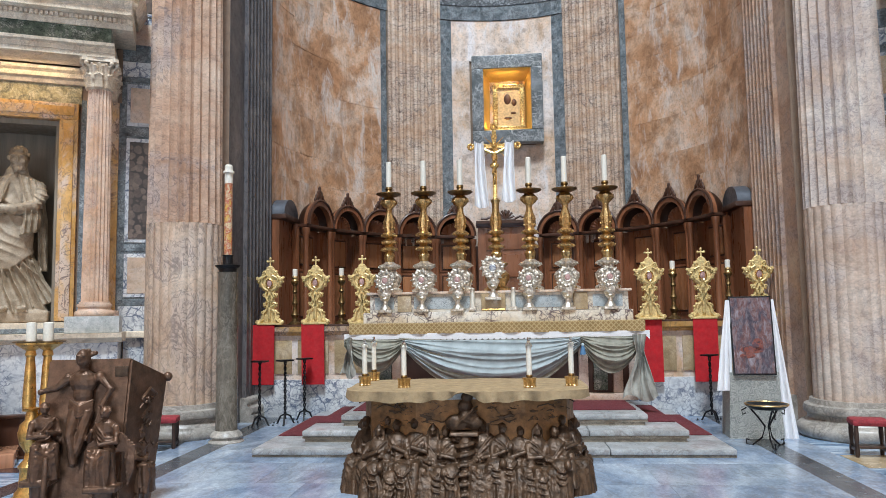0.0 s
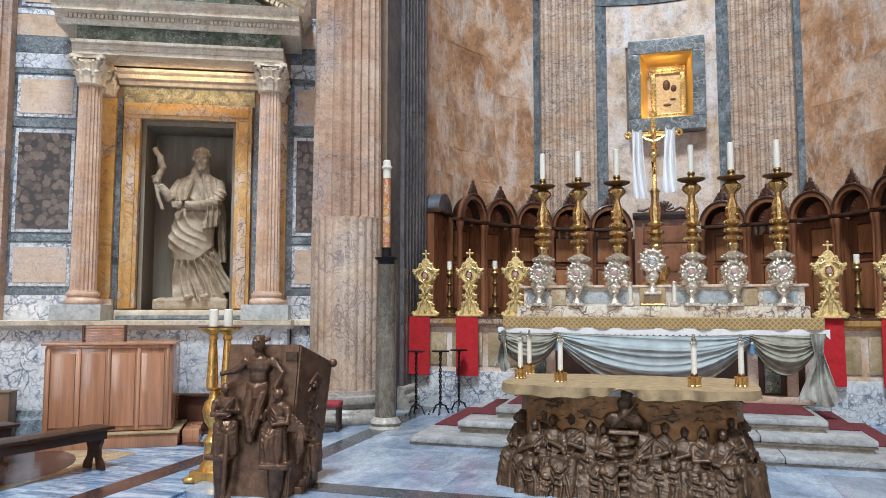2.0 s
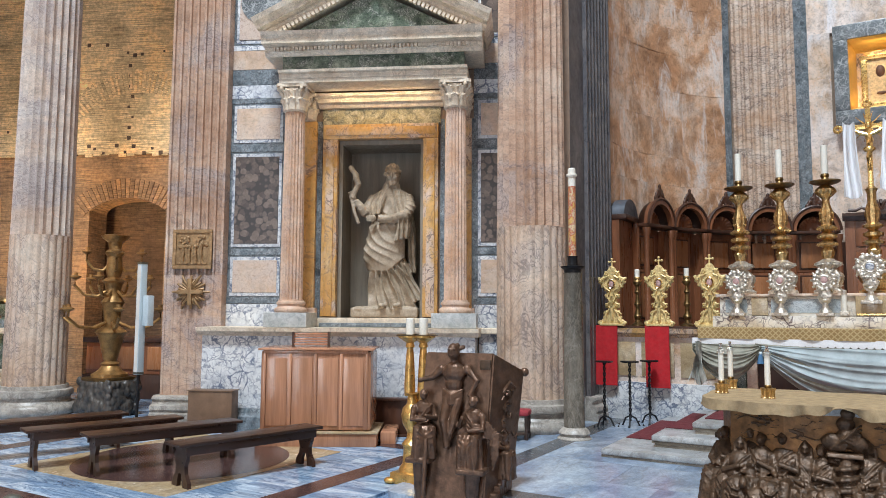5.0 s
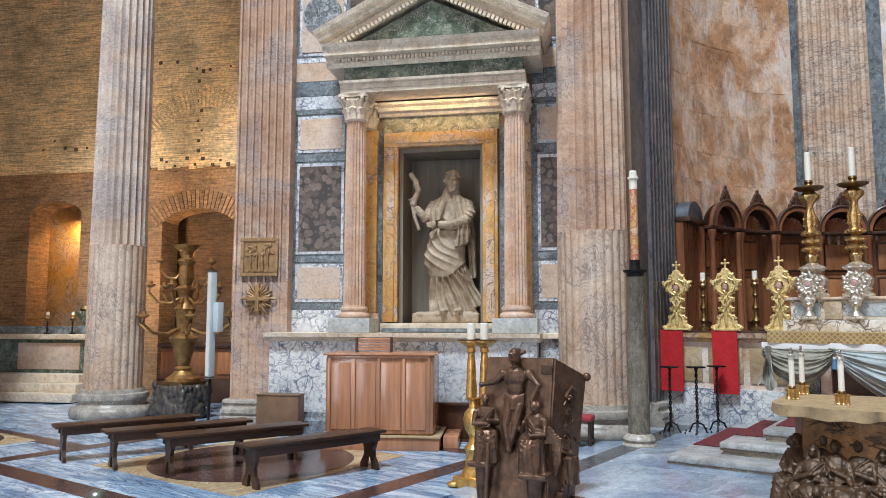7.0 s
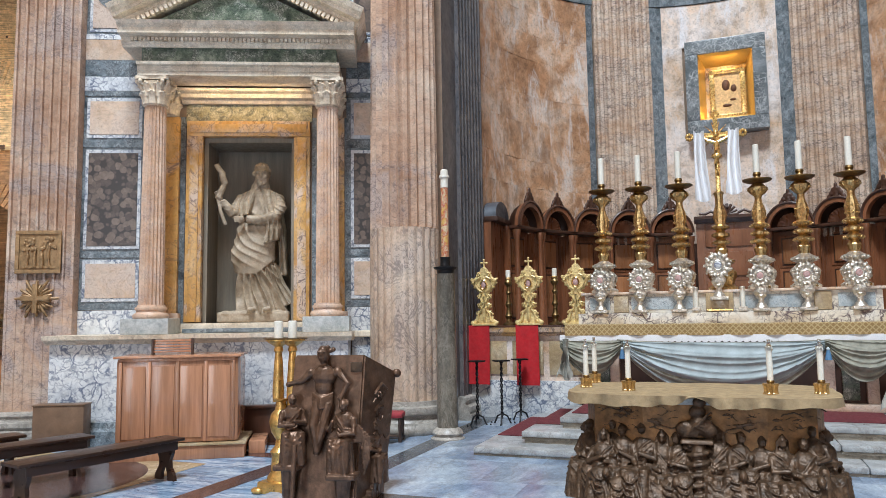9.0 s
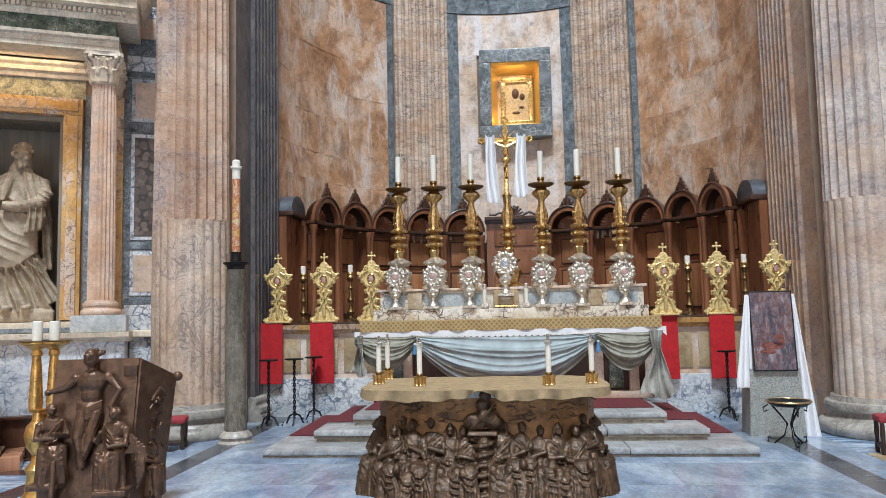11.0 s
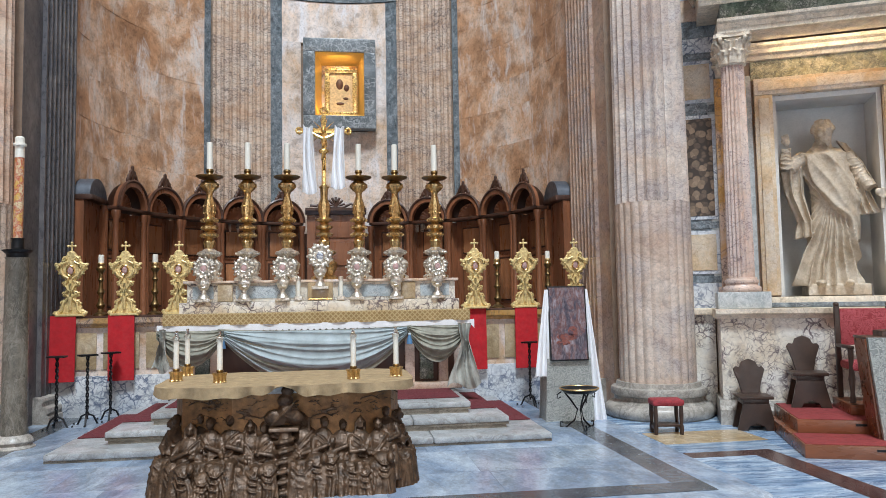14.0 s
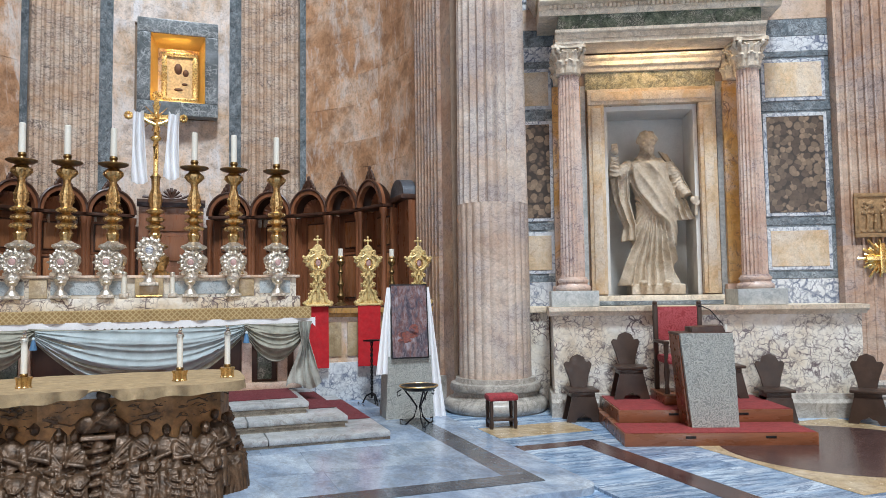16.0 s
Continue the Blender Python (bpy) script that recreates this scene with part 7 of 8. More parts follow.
# ---- bronze lectern ----
lc = thing("bronze_lectern", pose(-3.62, 6.35, 0, 0, 0, 12), "dark brown bronze lectern block with cast figures on its front", "lectern")
bm = bmesh.new()
lo = [(-0.47, -0.42), (0.22, -0.42), (0.34, 0.2), (-0.36, 0.3)]
hi = [(-0.42, -0.24, 1.4), (0.27, -0.22, 1.4), (0.47, 0.25, 1.2), (-0.25, 0.34, 1.2)]
a = [bm.verts.new((x, y, 0.0)) for x, y in lo]
b = [bm.verts.new(p) for p in hi]
bm.faces.new(a[::-1])
bm.faces.new(b)
for i in range(4):
    bm.faces.new((a[i], a[(i + 1) % 4], b[(i + 1) % 4], b[i]))
bmesh.ops.bevel(bm, geom=bm.edges[:], offset=0.015, segments=2, affect="EDGES")
part("block", bm, BRONZE_DARK, lc)
rel = bmesh.new()
cast_figure(rel, pose(-0.1, -0.38, 0.5) @ Matrix.Rotation(radians(-6), 4, "X"), 1.0, (((-0.13, 0, 0.74), (-0.21, -0.03, 0.66), (-0.33, -0.05, 0.63)), ((0.13, 0, 0.75), (0.24, -0.03, 0.64), (0.17, -0.05, 0.5), (0.2, -0.06, 0.46))), (((-0.05, -0.02, 0.46), (-0.07, -0.07, 0.26), (-0.03, -0.05, 0.02)), ((0.05, -0.02, 0.46), (0.02, -0.05, 0.24), (-0.05, -0.03, 0.0))), 5, False, (0.05, 0.01))
cast_figure(rel, pose(-0.38, -0.4, 0.42, 0, 0, 25), 0.64, (((-0.13, 0, 0.72), (-0.18, -0.08, 0.55), (0.02, -0.18, 0.56)), ((0.13, 0, 0.72), (0.18, -0.08, 0.56), (0.02, -0.2, 0.62))), SEAT_LEGS, 6)
cast_figure(rel, pose(0.13, -0.4, 0.35, 0, 0, -15), 0.66, (((-0.13, 0, 0.72), (-0.2, -0.08, 0.56), (-0.1, -0.17, 0.7)), ((0.13, 0, 0.72), (0.18, -0.08, 0.54), (0.0, -0.17, 0.52))), SEAT_LEGS, 7, True, (0.02, 0.02))
for k in range(6):
    tube([(0.22 + 0.012 * k, -0.42, 0.62), (0.27 + 0.02 * k, -0.43, 0.78 - 0.02 * k), (0.3 + 0.012 * k, -0.43, 0.72 - 0.05 * k), (0.29 + 0.004 * k, -0.43, 0.56 - 0.045 * k)], 0.017, 6, rel, 0.7)
tube([(-0.3, -0.62, 0.0), (-0.28, -0.6, 0.62)], 0.022, 7, rel)
box(0.0, 0.27, -0.6, -0.38, 0.31, 0.36, 0.015, rel)
tube([(0.13, -0.48, 0.32), (0.12, -0.45, 0.12), (0.12, -0.42, 0.0)], 0.08, 9, rel, 0.6)
box(-0.5, -0.26, -0.58, -0.38, 0.38, 0.43, 0.015, rel)
tube([(-0.38, -0.47, 0.39), (-0.39, -0.45, 0.15), (-0.4, -0.42, 0.0)], 0.075, 9, rel, 0.6)
cast_figure(rel, pose(0.29, -0.08, 0.2, 0, 0, 78), 0.56, (((-0.13, 0, 0.72), (-0.18, -0.08, 0.56), (-0.04, -0.17, 0.5)), ((0.13, 0, 0.72), (0.18, -0.08, 0.54), (0.0, -0.17, 0.52))), SEAT_LEGS, 9)
for k in range(7):
    crumple(box(0.24, 0.33, -0.3 + 0.08 * k, -0.23 + 0.08 * k, 0.03, 0.1 + 0.05 * (k % 3), 0.01, rel), 0.0, 1)
ob = part("relief", rel, BRONZE_DARK, lc, "cast figures in high relief")
remesh(ob, 0.0068)
melt(ob, 1)
rough(ob, 0.02, 0.005)
vine = bmesh.new()
for k in range(4):
    z = 0.55 + 0.16 * k
    tube([(0.29 + 0.015 * k, -0.1, z), (0.33 + 0.015 * k, 0.0, z + 0.08), (0.36 + 0.015 * k, 0.1, z + 0.02), (0.335 + 0.015 * k, 0.03, z - 0.05)], 0.014, 6, vine)
for k in range(26):
    f, z = rr.uniform(-0.2, 0.18), rr.uniform(0.5, 1.05)
    x = 0.26 + 0.11 * (f + 0.35) / 0.6 + 0.06 * z
    tube([(x, f, z), (x + 0.012, f + 0.04, z + rr.uniform(-0.05, 0.05)), (x, f + 0.07, z + rr.uniform(-0.05, 0.05))], 0.01, 5, vine)
part("vine", vine, BRONZE_DARK, lc)
part("corner_knob", ball((0.47, 0.24, 1.19), 0.045), BRONZE_DARK, lc)
part("label_plate", box(0.14, 0.25, -0.262, -0.24, 1.24, 1.33, 0.004), BRONZE, lc)

# gilt double candlestick behind the lectern
gs = thing("gilt_candlestick", pose(-4.42, 6.47, 0.0), "tall gilt wooden candlestick with two stems and two white candles", "candlestick")
part("base", box(-0.17, 0.17, -0.17, 0.17, 0, 0.12, 0.02), GILT_WARM, gs)
for sx in (-1, 1):
    part("foot", ball((sx * 0.17, -0.15, 0.03), 0.06, None, (1.2, 1, 0.6)), GILT_WARM, gs)
part("pedestal", lathe([(0.14, 0.12), (0.13, 0.16), (0.1, 0.2), (0.09, 0.36), (0.11, 0.4), (0.06, 0.46), (0.05, 0.52), (0.1, 0.6), (0.12, 0.7), (0.1, 0.78), (0.06, 0.82), (0.05, 0.9), (0.08, 0.93)], 24), GILT_WARM, gs)
for i, (x, y) in enumerate(((-0.035, 0.0), (0.095, 0.06))):
    part("stem", lathe([(0.055, 0.9 - 0.5 * i), (0.06, 1.0), (0.045, 1.3), (0.035, 1.4), (0.05, 1.42), (0.04, 1.46), (0.1, 1.5), (0.13, 1.52), (0.13, 1.535)], 18, at=(x, y, 0)), GILT_WARM, gs)
    part("drip_pan", lathe([(0.15, 1.536), (0.16, 1.545), (0.14, 1.55)], 20, at=(x, y, 0)), BRASS_DARK, gs)
    part("candle", lathe([(0.046, 1.55), (0.046, 1.72), (0.03, 1.726)], 18, at=(x, y, 0)), WAX, gs, "thick white candle")

# ---- paschal candle on a marble post ----
pc = thing("paschal_candle", pose(-3.84, 9.75, 0), "tall decorated paschal candle on a grey marble post", "candle stand")
part("plinth", lathe([(0.24, 0), (0.24, 0.05), (0.2, 0.08), (0.22, 0.12), (0.2, 0.16), (0.15, 0.2)], 28), BASEM, pc)
part("post", lathe([(0.15, 0.2), (0.142, 1.0), (0.128, 2.34), (0.14, 2.36)], 28), POLE, pc)
part("cap", lathe([(0.12, 2.36), (0.13, 2.41), (0.17, 2.44), (0.175, 2.455), (0.06, 2.47)], 28), IRON, pc)
part("holder", lathe([(0.075, 2.47), (0.07, 2.58), (0.08, 2.6), (0.06, 2.6)], 18), IRON, pc)
CANDLE_PAINT = marble("painted_candle", [(0.4, (0.75, 0.6, 0.35)), (0.5, (0.5, 0.06, 0.03)), (0.6, (0.7, 0.42, 0.1))], (0.8, 0.75, 0.6), 0.6, 9.0, 0.4)
candle = part("candle", lathe([(0.056, 2.6), (0.054, 3.61)], 20), CANDLE_PAINT, pc, "wax painted red and gold")
part("candle_top", lathe([(0.056, 3.612), (0.056, 3.86), (0.04, 3.88)], 20), WAX, candle)
part("band", lathe([(0.075, 3.76), (0.078, 3.775), (0.075, 3.79)], 20), WAX, candle)

# ---- wrought iron stands by the altar ----
st = thing("iron_stand", Matrix(), "twisted black wrought-iron stand on three curled feet", "stand", "iron stands")
tw = bmesh.new()
for ph in (0, math.pi):
    tube([(0.014 * math.cos(ph + k * 0.8), 0.014 * math.sin(ph + k * 0.8), 0.12 + 0.9 * k / 40) for k in range(41)], 0.013, 5, tw)
part("stem", tw, IRON, st)
for k in range(3):
    a = k * 2.094
    part("foot", tube([(0.0, 0, 0.2), (0.09 * math.cos(a), 0.09 * math.sin(a), 0.16), (0.15 * math.cos(a), 0.15 * math.sin(a), 0.04), (0.2 * math.cos(a), 0.2 * math.sin(a), 0.02), (0.22 * math.cos(a), 0.22 * math.sin(a), 0.06)], 0.014, 6), IRON, st)
part("tray", box(-0.12, 0.12, -0.08, 0.08, 1.02, 1.045, 0.004), IRON, st)
part("pin", rod((0, 0, 1.0), (0, 0, 1.02), 0.03), IRON, st)
st.matrix_world = pose(-3.85, 11.12, 0)
for p in ((-3.5, 11.3), (-3.3, 11.7), (3.12, 11.55)):
    copy_thing(st, pose(*p, 0, 0, 0, 40))

# ---- painting on a carved stone stand ----
sd = thing("painting_stand", pose(3.26, 10.0, 0, 0, 0, -4), "pale grey carved stone stand in front of the column", "stand")
part("slab", prism([(-0.34, 0.03), (0.34, 0.03), (0.31, 0.9), (-0.3, 0.9)], -0.06, 0.4), CARVED, sd, smooth=None)
part("foot", box(-0.42, 0.36, -0.08, 0.42, 0.0, 0.03, 0.004), IRON, sd)
pt = thing("painting", pose(3.26, 9.9, 0.87, -6, 0, -4), "dark framed abstract painting in red, violet and pale paint", "painting")
part("board", box(-0.27, 0.27, 0.0, 0.03, 0, 1.04, 0.004), IRON, pt)
PAINT = marble("streaked_paint", [(0.3, (0.015, 0.015, 0.03)), (0.44, (0.06, 0.045, 0.07)), (0.54, (0.16, 0.06, 0.05)), (0.64, (0.3, 0.27, 0.31)), (0.72, (0.42, 0.39, 0.42))], (0.34, 0.3, 0.33), 0.5, 4.5, 0.5, 0.08, (1.6, 1, 0.7))
part("canvas", box(-0.25, 0.25, -0.006, -0.001, 0.02, 1.02), PAINT, pt, smooth=None)
blot = bmesh.new()
for x, z, rx, rz in ((-0.02, 0.33, 0.15, 0.05), (0.06, 0.4, 0.07, 0.08), (-0.08, 0.25, 0.1, 0.035)):
    bmesh.ops.create_circle(blot, cap_ends=True, segments=24, radius=1, matrix=pose(x, -0.0085, z, 90) @ Matrix.Diagonal((rx, rz, 1, 1)))
part("red_patch", crumple(blot, 0.0, 1), marble("orange_red_paint", [(0.38, (0.05, 0.02, 0.03)), (0.5, (0.27, 0.06, 0.035)), (0.62, (0.1, 0.05, 0.07))], (0.3, 0.18, 0.16), 0.5, 9), pt, smooth=None)


def side_cloth(sx, z1, w0, w1, x0):
    def f(u, v):
        w = w0 + (w1 - w0) * v
        return (x0 + sx * w * u + 0.01 * v * sx, 9.98 - 0.06 * ridge(u * 8 + v) * v + 0.02, 1.86 + (z1 - 1.86) * v)
    return tagged(link_mesh("white_drape", sheet(f, 40, 24, 0.008), CLOTH, 50), "white cloth draped down the side of the painting", "cloth", "white drapes")


side_cloth(-1, 0.66, 0.05, 0.2, 3.0)
side_cloth(1, 0.02, 0.04, 0.26, 3.53)

br = thing("iron_brazier", pose(3.22, 9.42, 0), "wrought-iron stand with a wide shallow brass bowl", "brazier")
part("bowl", lathe([(0.05, 0.48), (0.2, 0.5), (0.25, 0.54), (0.25, 0.56), (0.21, 0.555), (0.17, 0.535), (0.03, 0.53)], 32), IRON, br)
part("rim", tube([(0.25 * math.cos(k * math.pi / 16), 0.25 * math.sin(k * math.pi / 16), 0.555) for k in range(33)], 0.012, 6), BRASS, br)
for k in range(3):
    a = k * 2.094 + 0.5
    c, s = math.cos(a), math.sin(a)
    part("leg", tube([(0.2 * c, 0.2 * s, 0.5), (0.1 * c, 0.1 * s, 0.38), (0.03 * c, 0.03 * s, 0.28), (0.07 * c, 0.07 * s, 0.14), (0.2 * c, 0.2 * s, 0.03), (0.26 * c, 0.26 * s, 0.05), (0.26 * c, 0.26 * s, 0.11), (0.22 * c, 0.22 * s, 0.1)], 0.012, 6), IRON, br)
    part("scroll", tube([(0.24 * c, 0.24 * s, 0.5), (0.3 * c, 0.3 * s, 0.46), (0.29 * c, 0.29 * s, 0.41), (0.25 * c, 0.25 * s, 0.43)], 0.01, 6), IRON, br)


def stool(m):
    e = thing("stool", m, "small dark wooden stool with a red padded seat", "stool", "red stools")
    part("cushion", box(-0.2, 0.2, -0.15, 0.15, 0.36, 0.44, 0.035), DAMASK, e, "red padded cushion")
    for x in (-0.16, 0.16):
        for y in (-0.11, 0.11):
            part("leg", lathe([(0.022, 0), (0.03, 0.08), (0.02, 0.14), (0.028, 0.24), (0.025, 0.36)], 10, at=(x, y, 0)), CHAIR, e)
        part("stretcher", box(x - 0.015, x + 0.015, -0.11, 0.11, 0.07, 0.11), CHAIR, e)
    part("shelf", box(-0.16, 0.16, -0.1, 0.1, 0.1, 0.125, 0.005), CHAIR, e)
    return e


stool(pose(4.22, 9.0, 0, 0, 0, -10))
stool(pose(-4.55, 9.35, 0, 0, 0, 15))

# ---- right: platform, stone lectern, chairs ----
PL = pose(6.05, 7.0, 0, 0, 0, -21.5)
pf = thing("platform", PL, "two-level wooden platform with red carpet on top", "platform")
part("lower_box", box(-1.1, 1.08, -0.05, 1.9, 0, 0.145, 0.006), PLATWOOD, pf)
part("lower_carpet", box(-1.085, 1.065, -0.035, 0.6, 0.1455, 0.153, 0.003), CARPET, pf, "red carpet")
part("upper_box", box(-1.02, 1.1, 0.62, 1.9, 0.1455, 0.3, 0.006), PLATWOOD, pf)
part("upper_carpet", box(-1.0, 1.08, 0.635, 1.88, 0.3005, 0.308, 0.003), CARPET, pf, "red carpet")
for x, y, z in ((-0.35, -0.055, 0.1), (0.55, -0.055, 0.1), (-0.35, 0.614, 0.25), (0.5, 0.614, 0.25)):
    part("grip_hole", box(x - 0.06, x + 0.06, y, y + 0.02, z - 0.014, z + 0.014, 0.006), IRON, pf, "dark grip slot")

ld = thing("stone_lectern", PL @ pose(0.02, 0.28, 0.154), "pale scroll-carved stone lectern with a dark bookrest", "lectern")
part("front_slab", prism([(-0.26, 0), (0.29, 0), (0.25, 1.1), (-0.37, 1.1)], -0.03, 0.03), CARVED, ld, smooth=None)
part("side", prism([(-0.29, 0), (-0.26, 0), (-0.35, 1.08), (-0.385, 1.08)], 0.031, 0.4), PLATWOOD, ld, "reddish wooden side")
part("side", prism([(0.26, 0), (0.285, 0), (0.245, 1.08), (0.22, 1.08)], 0.031, 0.4), PLATWOOD, ld, "reddish wooden side")
part("top", box(-0.38, 0.25, 0.031, 0.45, 1.081, 1.11, 0.006), STALL_DARK, ld)
part("bookrest", prism([(-0.2, 1.112), (0.2, 1.112), (0.16, 1.19), (-0.2, 1.17)], 0.06, 0.35), STALL_DARK, ld)
mc = part("microphone", tube([(0.18, 0.1, 1.11), (0.17, 0.06, 1.2), (0.0, 0.0, 1.38), (-0.12, -0.03, 1.43)], 0.006, 6), IRON, ld)
part("microphone_head", ball((-0.13, -0.03, 1.43), 0.02), IRON, mc)
part("switch", box(0.19, 0.21, 0.04, 0.06, 1.111, 1.2, 0.004), WAX, ld)


def sgabello(m):
    e = thing("carved_chair", m, "dark walnut panel chair with a shaped back and carved foot boards", "chair", "walnut chairs")
    back = [(-0.1, 0.42), (0.1, 0.42), (0.14, 0.6), (0.2, 0.78), (0.17, 0.82), (0.12, 0.81), (0.09, 0.88), (0.0, 0.92), (-0.09, 0.88), (-0.12, 0.81), (-0.17, 0.82), (-0.2, 0.78), (-0.14, 0.6)]
    b = prism(back, 0.14, 0.17)
    bmesh.ops.bevel(b, geom=b.edges[:], offset=0.006, segments=1, affect="EDGES")
    bmesh.ops.transform(b, matrix=pose(0, -0.08, 0, -8) @ Matrix.Identity(4), verts=b.verts)
    part("backrest", b, CHAIR, e)
    part("seat", box(-0.21, 0.21, -0.2, 0.2, 0.4, 0.44, 0.012), CHAIR, e)
    part("apron", box(-0.16, 0.16, -0.16, 0.16, 0.33, 0.4, 0.01), CHAIR, e)
    foot = [(-0.24, 0), (-0.12, 0), (-0.09, 0.06), (-0.04, 0.07), (0, 0.1), (0.04, 0.07), (0.09, 0.06), (0.12, 0), (0.24, 0), (0.22, 0.08), (0.16, 0.34), (-0.16, 0.34), (-0.22, 0.08)]
    for y in (-0.17, 0.13):
        part("foot_board", prism(foot, y, y + 0.035), CHAIR, e, smooth=None)
    part("stretcher", box(-0.02, 0.02, -0.13, 0.13, 0.12, 0.18, 0.005), CHAIR, e)
    return e


ch = sgabello(pose(5.45, 9.05, 0, 0, 0, -18))
copy_thing(ch, pose(6.05, 8.78, 0.308, 0, 0, -22))
copy_thing(ch, pose(7.28, 8.3, 0.308, 0, 0, -22))
copy_thing(ch, pose(7.75, 7.92, 0.0, 0, 0, -26))
copy_thing(ch, pose(8.75, 7.35, 0.0, 0, 0, -50))

th = thing("armchair", PL @ pose(0.02, 1.35, 0.308), "high-backed armchair upholstered in red damask on a wooden step", "armchair")
part("step", box(-0.38, 0.38, -0.4, 0.35, 0, 0.12, 0.01), PLATWOOD, th)
for x in (-0.3, 0.3):
    part("back_post", box(x - 0.03, x + 0.03, 0.25, 0.31, 0.121, 1.27, 0.006), CHAIR, th)
    part("finial", ball((x, 0.28, 1.29), 0.035), CHAIR, th)
    part("front_leg", lathe([(0.035, 0.121), (0.025, 0.25), (0.04, 0.4), (0.025, 0.55), (0.035, 0.76)], 12, at=(x, -0.22, 0)), CHAIR, th)
    part("armrest", box(x - 0.035, x + 0.035, -0.26, 0.25, 0.76, 0.8, 0.012), CHAIR, th)
part("seat", box(-0.3, 0.3, -0.25, 0.25, 0.5, 0.6, 0.03), DAMASK_CLOTH, th, "red damask seat")
part("backrest", box(-0.27, 0.27, 0.255, 0.305, 0.78, 1.24, 0.015), DAMASK_CLOTH, th, "red damask back")

# ---- left: wooden desk cabinet, benches, candelabrum ----
KP = pose(-6.68, 7.5, 0, 0, 0, 30.5)
kb = thing("wooden_desk", KP, "polished cherry-wood desk cabinet with panelled front on a plinth", "desk")
part("plinth", box(-0.76, 0.86, -0.05, 0.85, 0, 0.17, 0.012), KIOSK, kb)
part("plinth_trim", box(-0.78, 0.88, -0.07, 0.87, 0.171, 0.2, 0.008), GIALLO_FLOOR, kb, "pale wood trim")
part("step", box(0.89, 1.1, 0.2, 0.9, 0, 0.16, 0.012), KIOSK, kb)
part("carcass", box(-0.72, 0.78, 0.0, 0.8, 0.201, 1.27, 0.05), KIOSK, kb)
for i in range(4):
    a = -0.67 + 0.345 * i
    part("front_panel", box(a + 0.035, a + 0.31, -0.012, 0.0, 0.27, 1.17, 0.008), KIOSK, kb)
    part("stile", box(a - 0.012, a + 0.028, -0.02, 0.0, 0.22, 1.23, 0.006), KIOSK, kb)
part("stile", box(0.7, 0.735, -0.02, 0.0, 0.22, 1.23, 0.006), KIOSK, kb)
part("top_rail", box(-0.68, 0.735, -0.022, 0.0, 1.232, 1.27, 0.006), KIOSK, kb)
part("top", box(-0.75, 0.81, -0.04, 0.83, 1.271, 1.3, 0.01), KIOSK, kb)
tr = thing("slatted_rack", KP @ pose(-0.12, 0.45, 1.3, 0, 0, 0), "small dark wooden rack with slats on top of the desk", "rack")
for k in range(5):
    part("slat", box(-0.24, 0.24, -0.02 - 0.012 * k, 0.0 - 0.012 * k, 0.17 - 0.036 * k, 0.195 - 0.036 * k, 0.004), KIOSK, tr)
for x in (-0.25, 0.25):
    part("side", prism([(x - 0.012, 0), (x + 0.012, 0), (x + 0.012, 0.21), (x - 0.012, 0.21)], -0.08, 0.03), STALL_DARK, tr)
CABINET = simple("plain_brown_wood", (0.17, 0.1, 0.06), 0.5, 0, 0.3, 5, 0.1)
cb = thing("low_cabinet", LEFT @ pose(-2.3, -1.13, 0), "plain low brown wooden cabinet beside the desk", "cabinet")
part("body", box(-0.34, 0.34, -0.12, 0.13, 0.02, 0.6, 0.01), CABINET, cb)
part("foot", box(-0.32, 0.32, -0.1, 0.12, 0.0, 0.02), STALL_DARK, cb)
part("top", box(-0.35, 0.35, -0.13, 0.135, 0.601, 0.62, 0.006), CABINET, cb)
gp = thing("wooden_guard", LEFT @ pose(0.9, -1.13, 0), "dark low wooden kneeler against the marble podium", "kneeler")
part("board", box(-0.75, 0.75, 0.02, 0.1, 0.02, 0.5, 0.008), STALL_DARK, gp)
part("rail", box(-0.78, 0.78, -0.04, 0.11, 0.501, 0.54, 0.01), STALL_DARK, gp)
part("foot", box(-0.75, 0.75, -0.12, 0.1, 0.0, 0.019), STALL_DARK, gp)


def bench(m, ln):
    e = thing("bench", m, "dark brown wooden bench with shaped end boards", "bench", "benches")
    part("seat", box(-0.17, 0.17, -ln / 2, ln / 2, 0.42, 0.455, 0.01), BENCH, e)
    for sx in (-1, 1):
        part("apron", box(sx * 0.14 - 0.012, sx * 0.14 + 0.012, -ln / 2 + 0.08, ln / 2 - 0.08, 0.33, 0.42, 0.004), BENCH, e)
    out = [(-0.17, 0), (-0.06, 0), (-0.05, 0.08), (-0.025, 0.14), (0.025, 0.14), (0.05, 0.08), (0.06, 0), (0.17, 0), (0.16, 0.06), (0.1, 0.14), (0.09, 0.22), (0.13, 0.3), (0.14, 0.42), (-0.14, 0.42), (-0.13, 0.3), (-0.09, 0.22), (-0.1, 0.14), (-0.16, 0.06)]
    for sy in (-1, 1):
        b_ = sy * (ln / 2 - 0.12)
        part("end_board", prism(out, b_ - 0.02, b_ + 0.02), BENCH, e, smooth=None)
    return e


b0 = bench(pose(-6.13, 5.8, 0, 0, 0, -12.5), 1.78)
for x, y, a in ((-7.33, 5.66, -18.5), (-8.18, 5.48, -18.5), (-9.1, 5.35, -19)):
    copy_thing(b0, pose(x, y, 0, 0, 0, a))

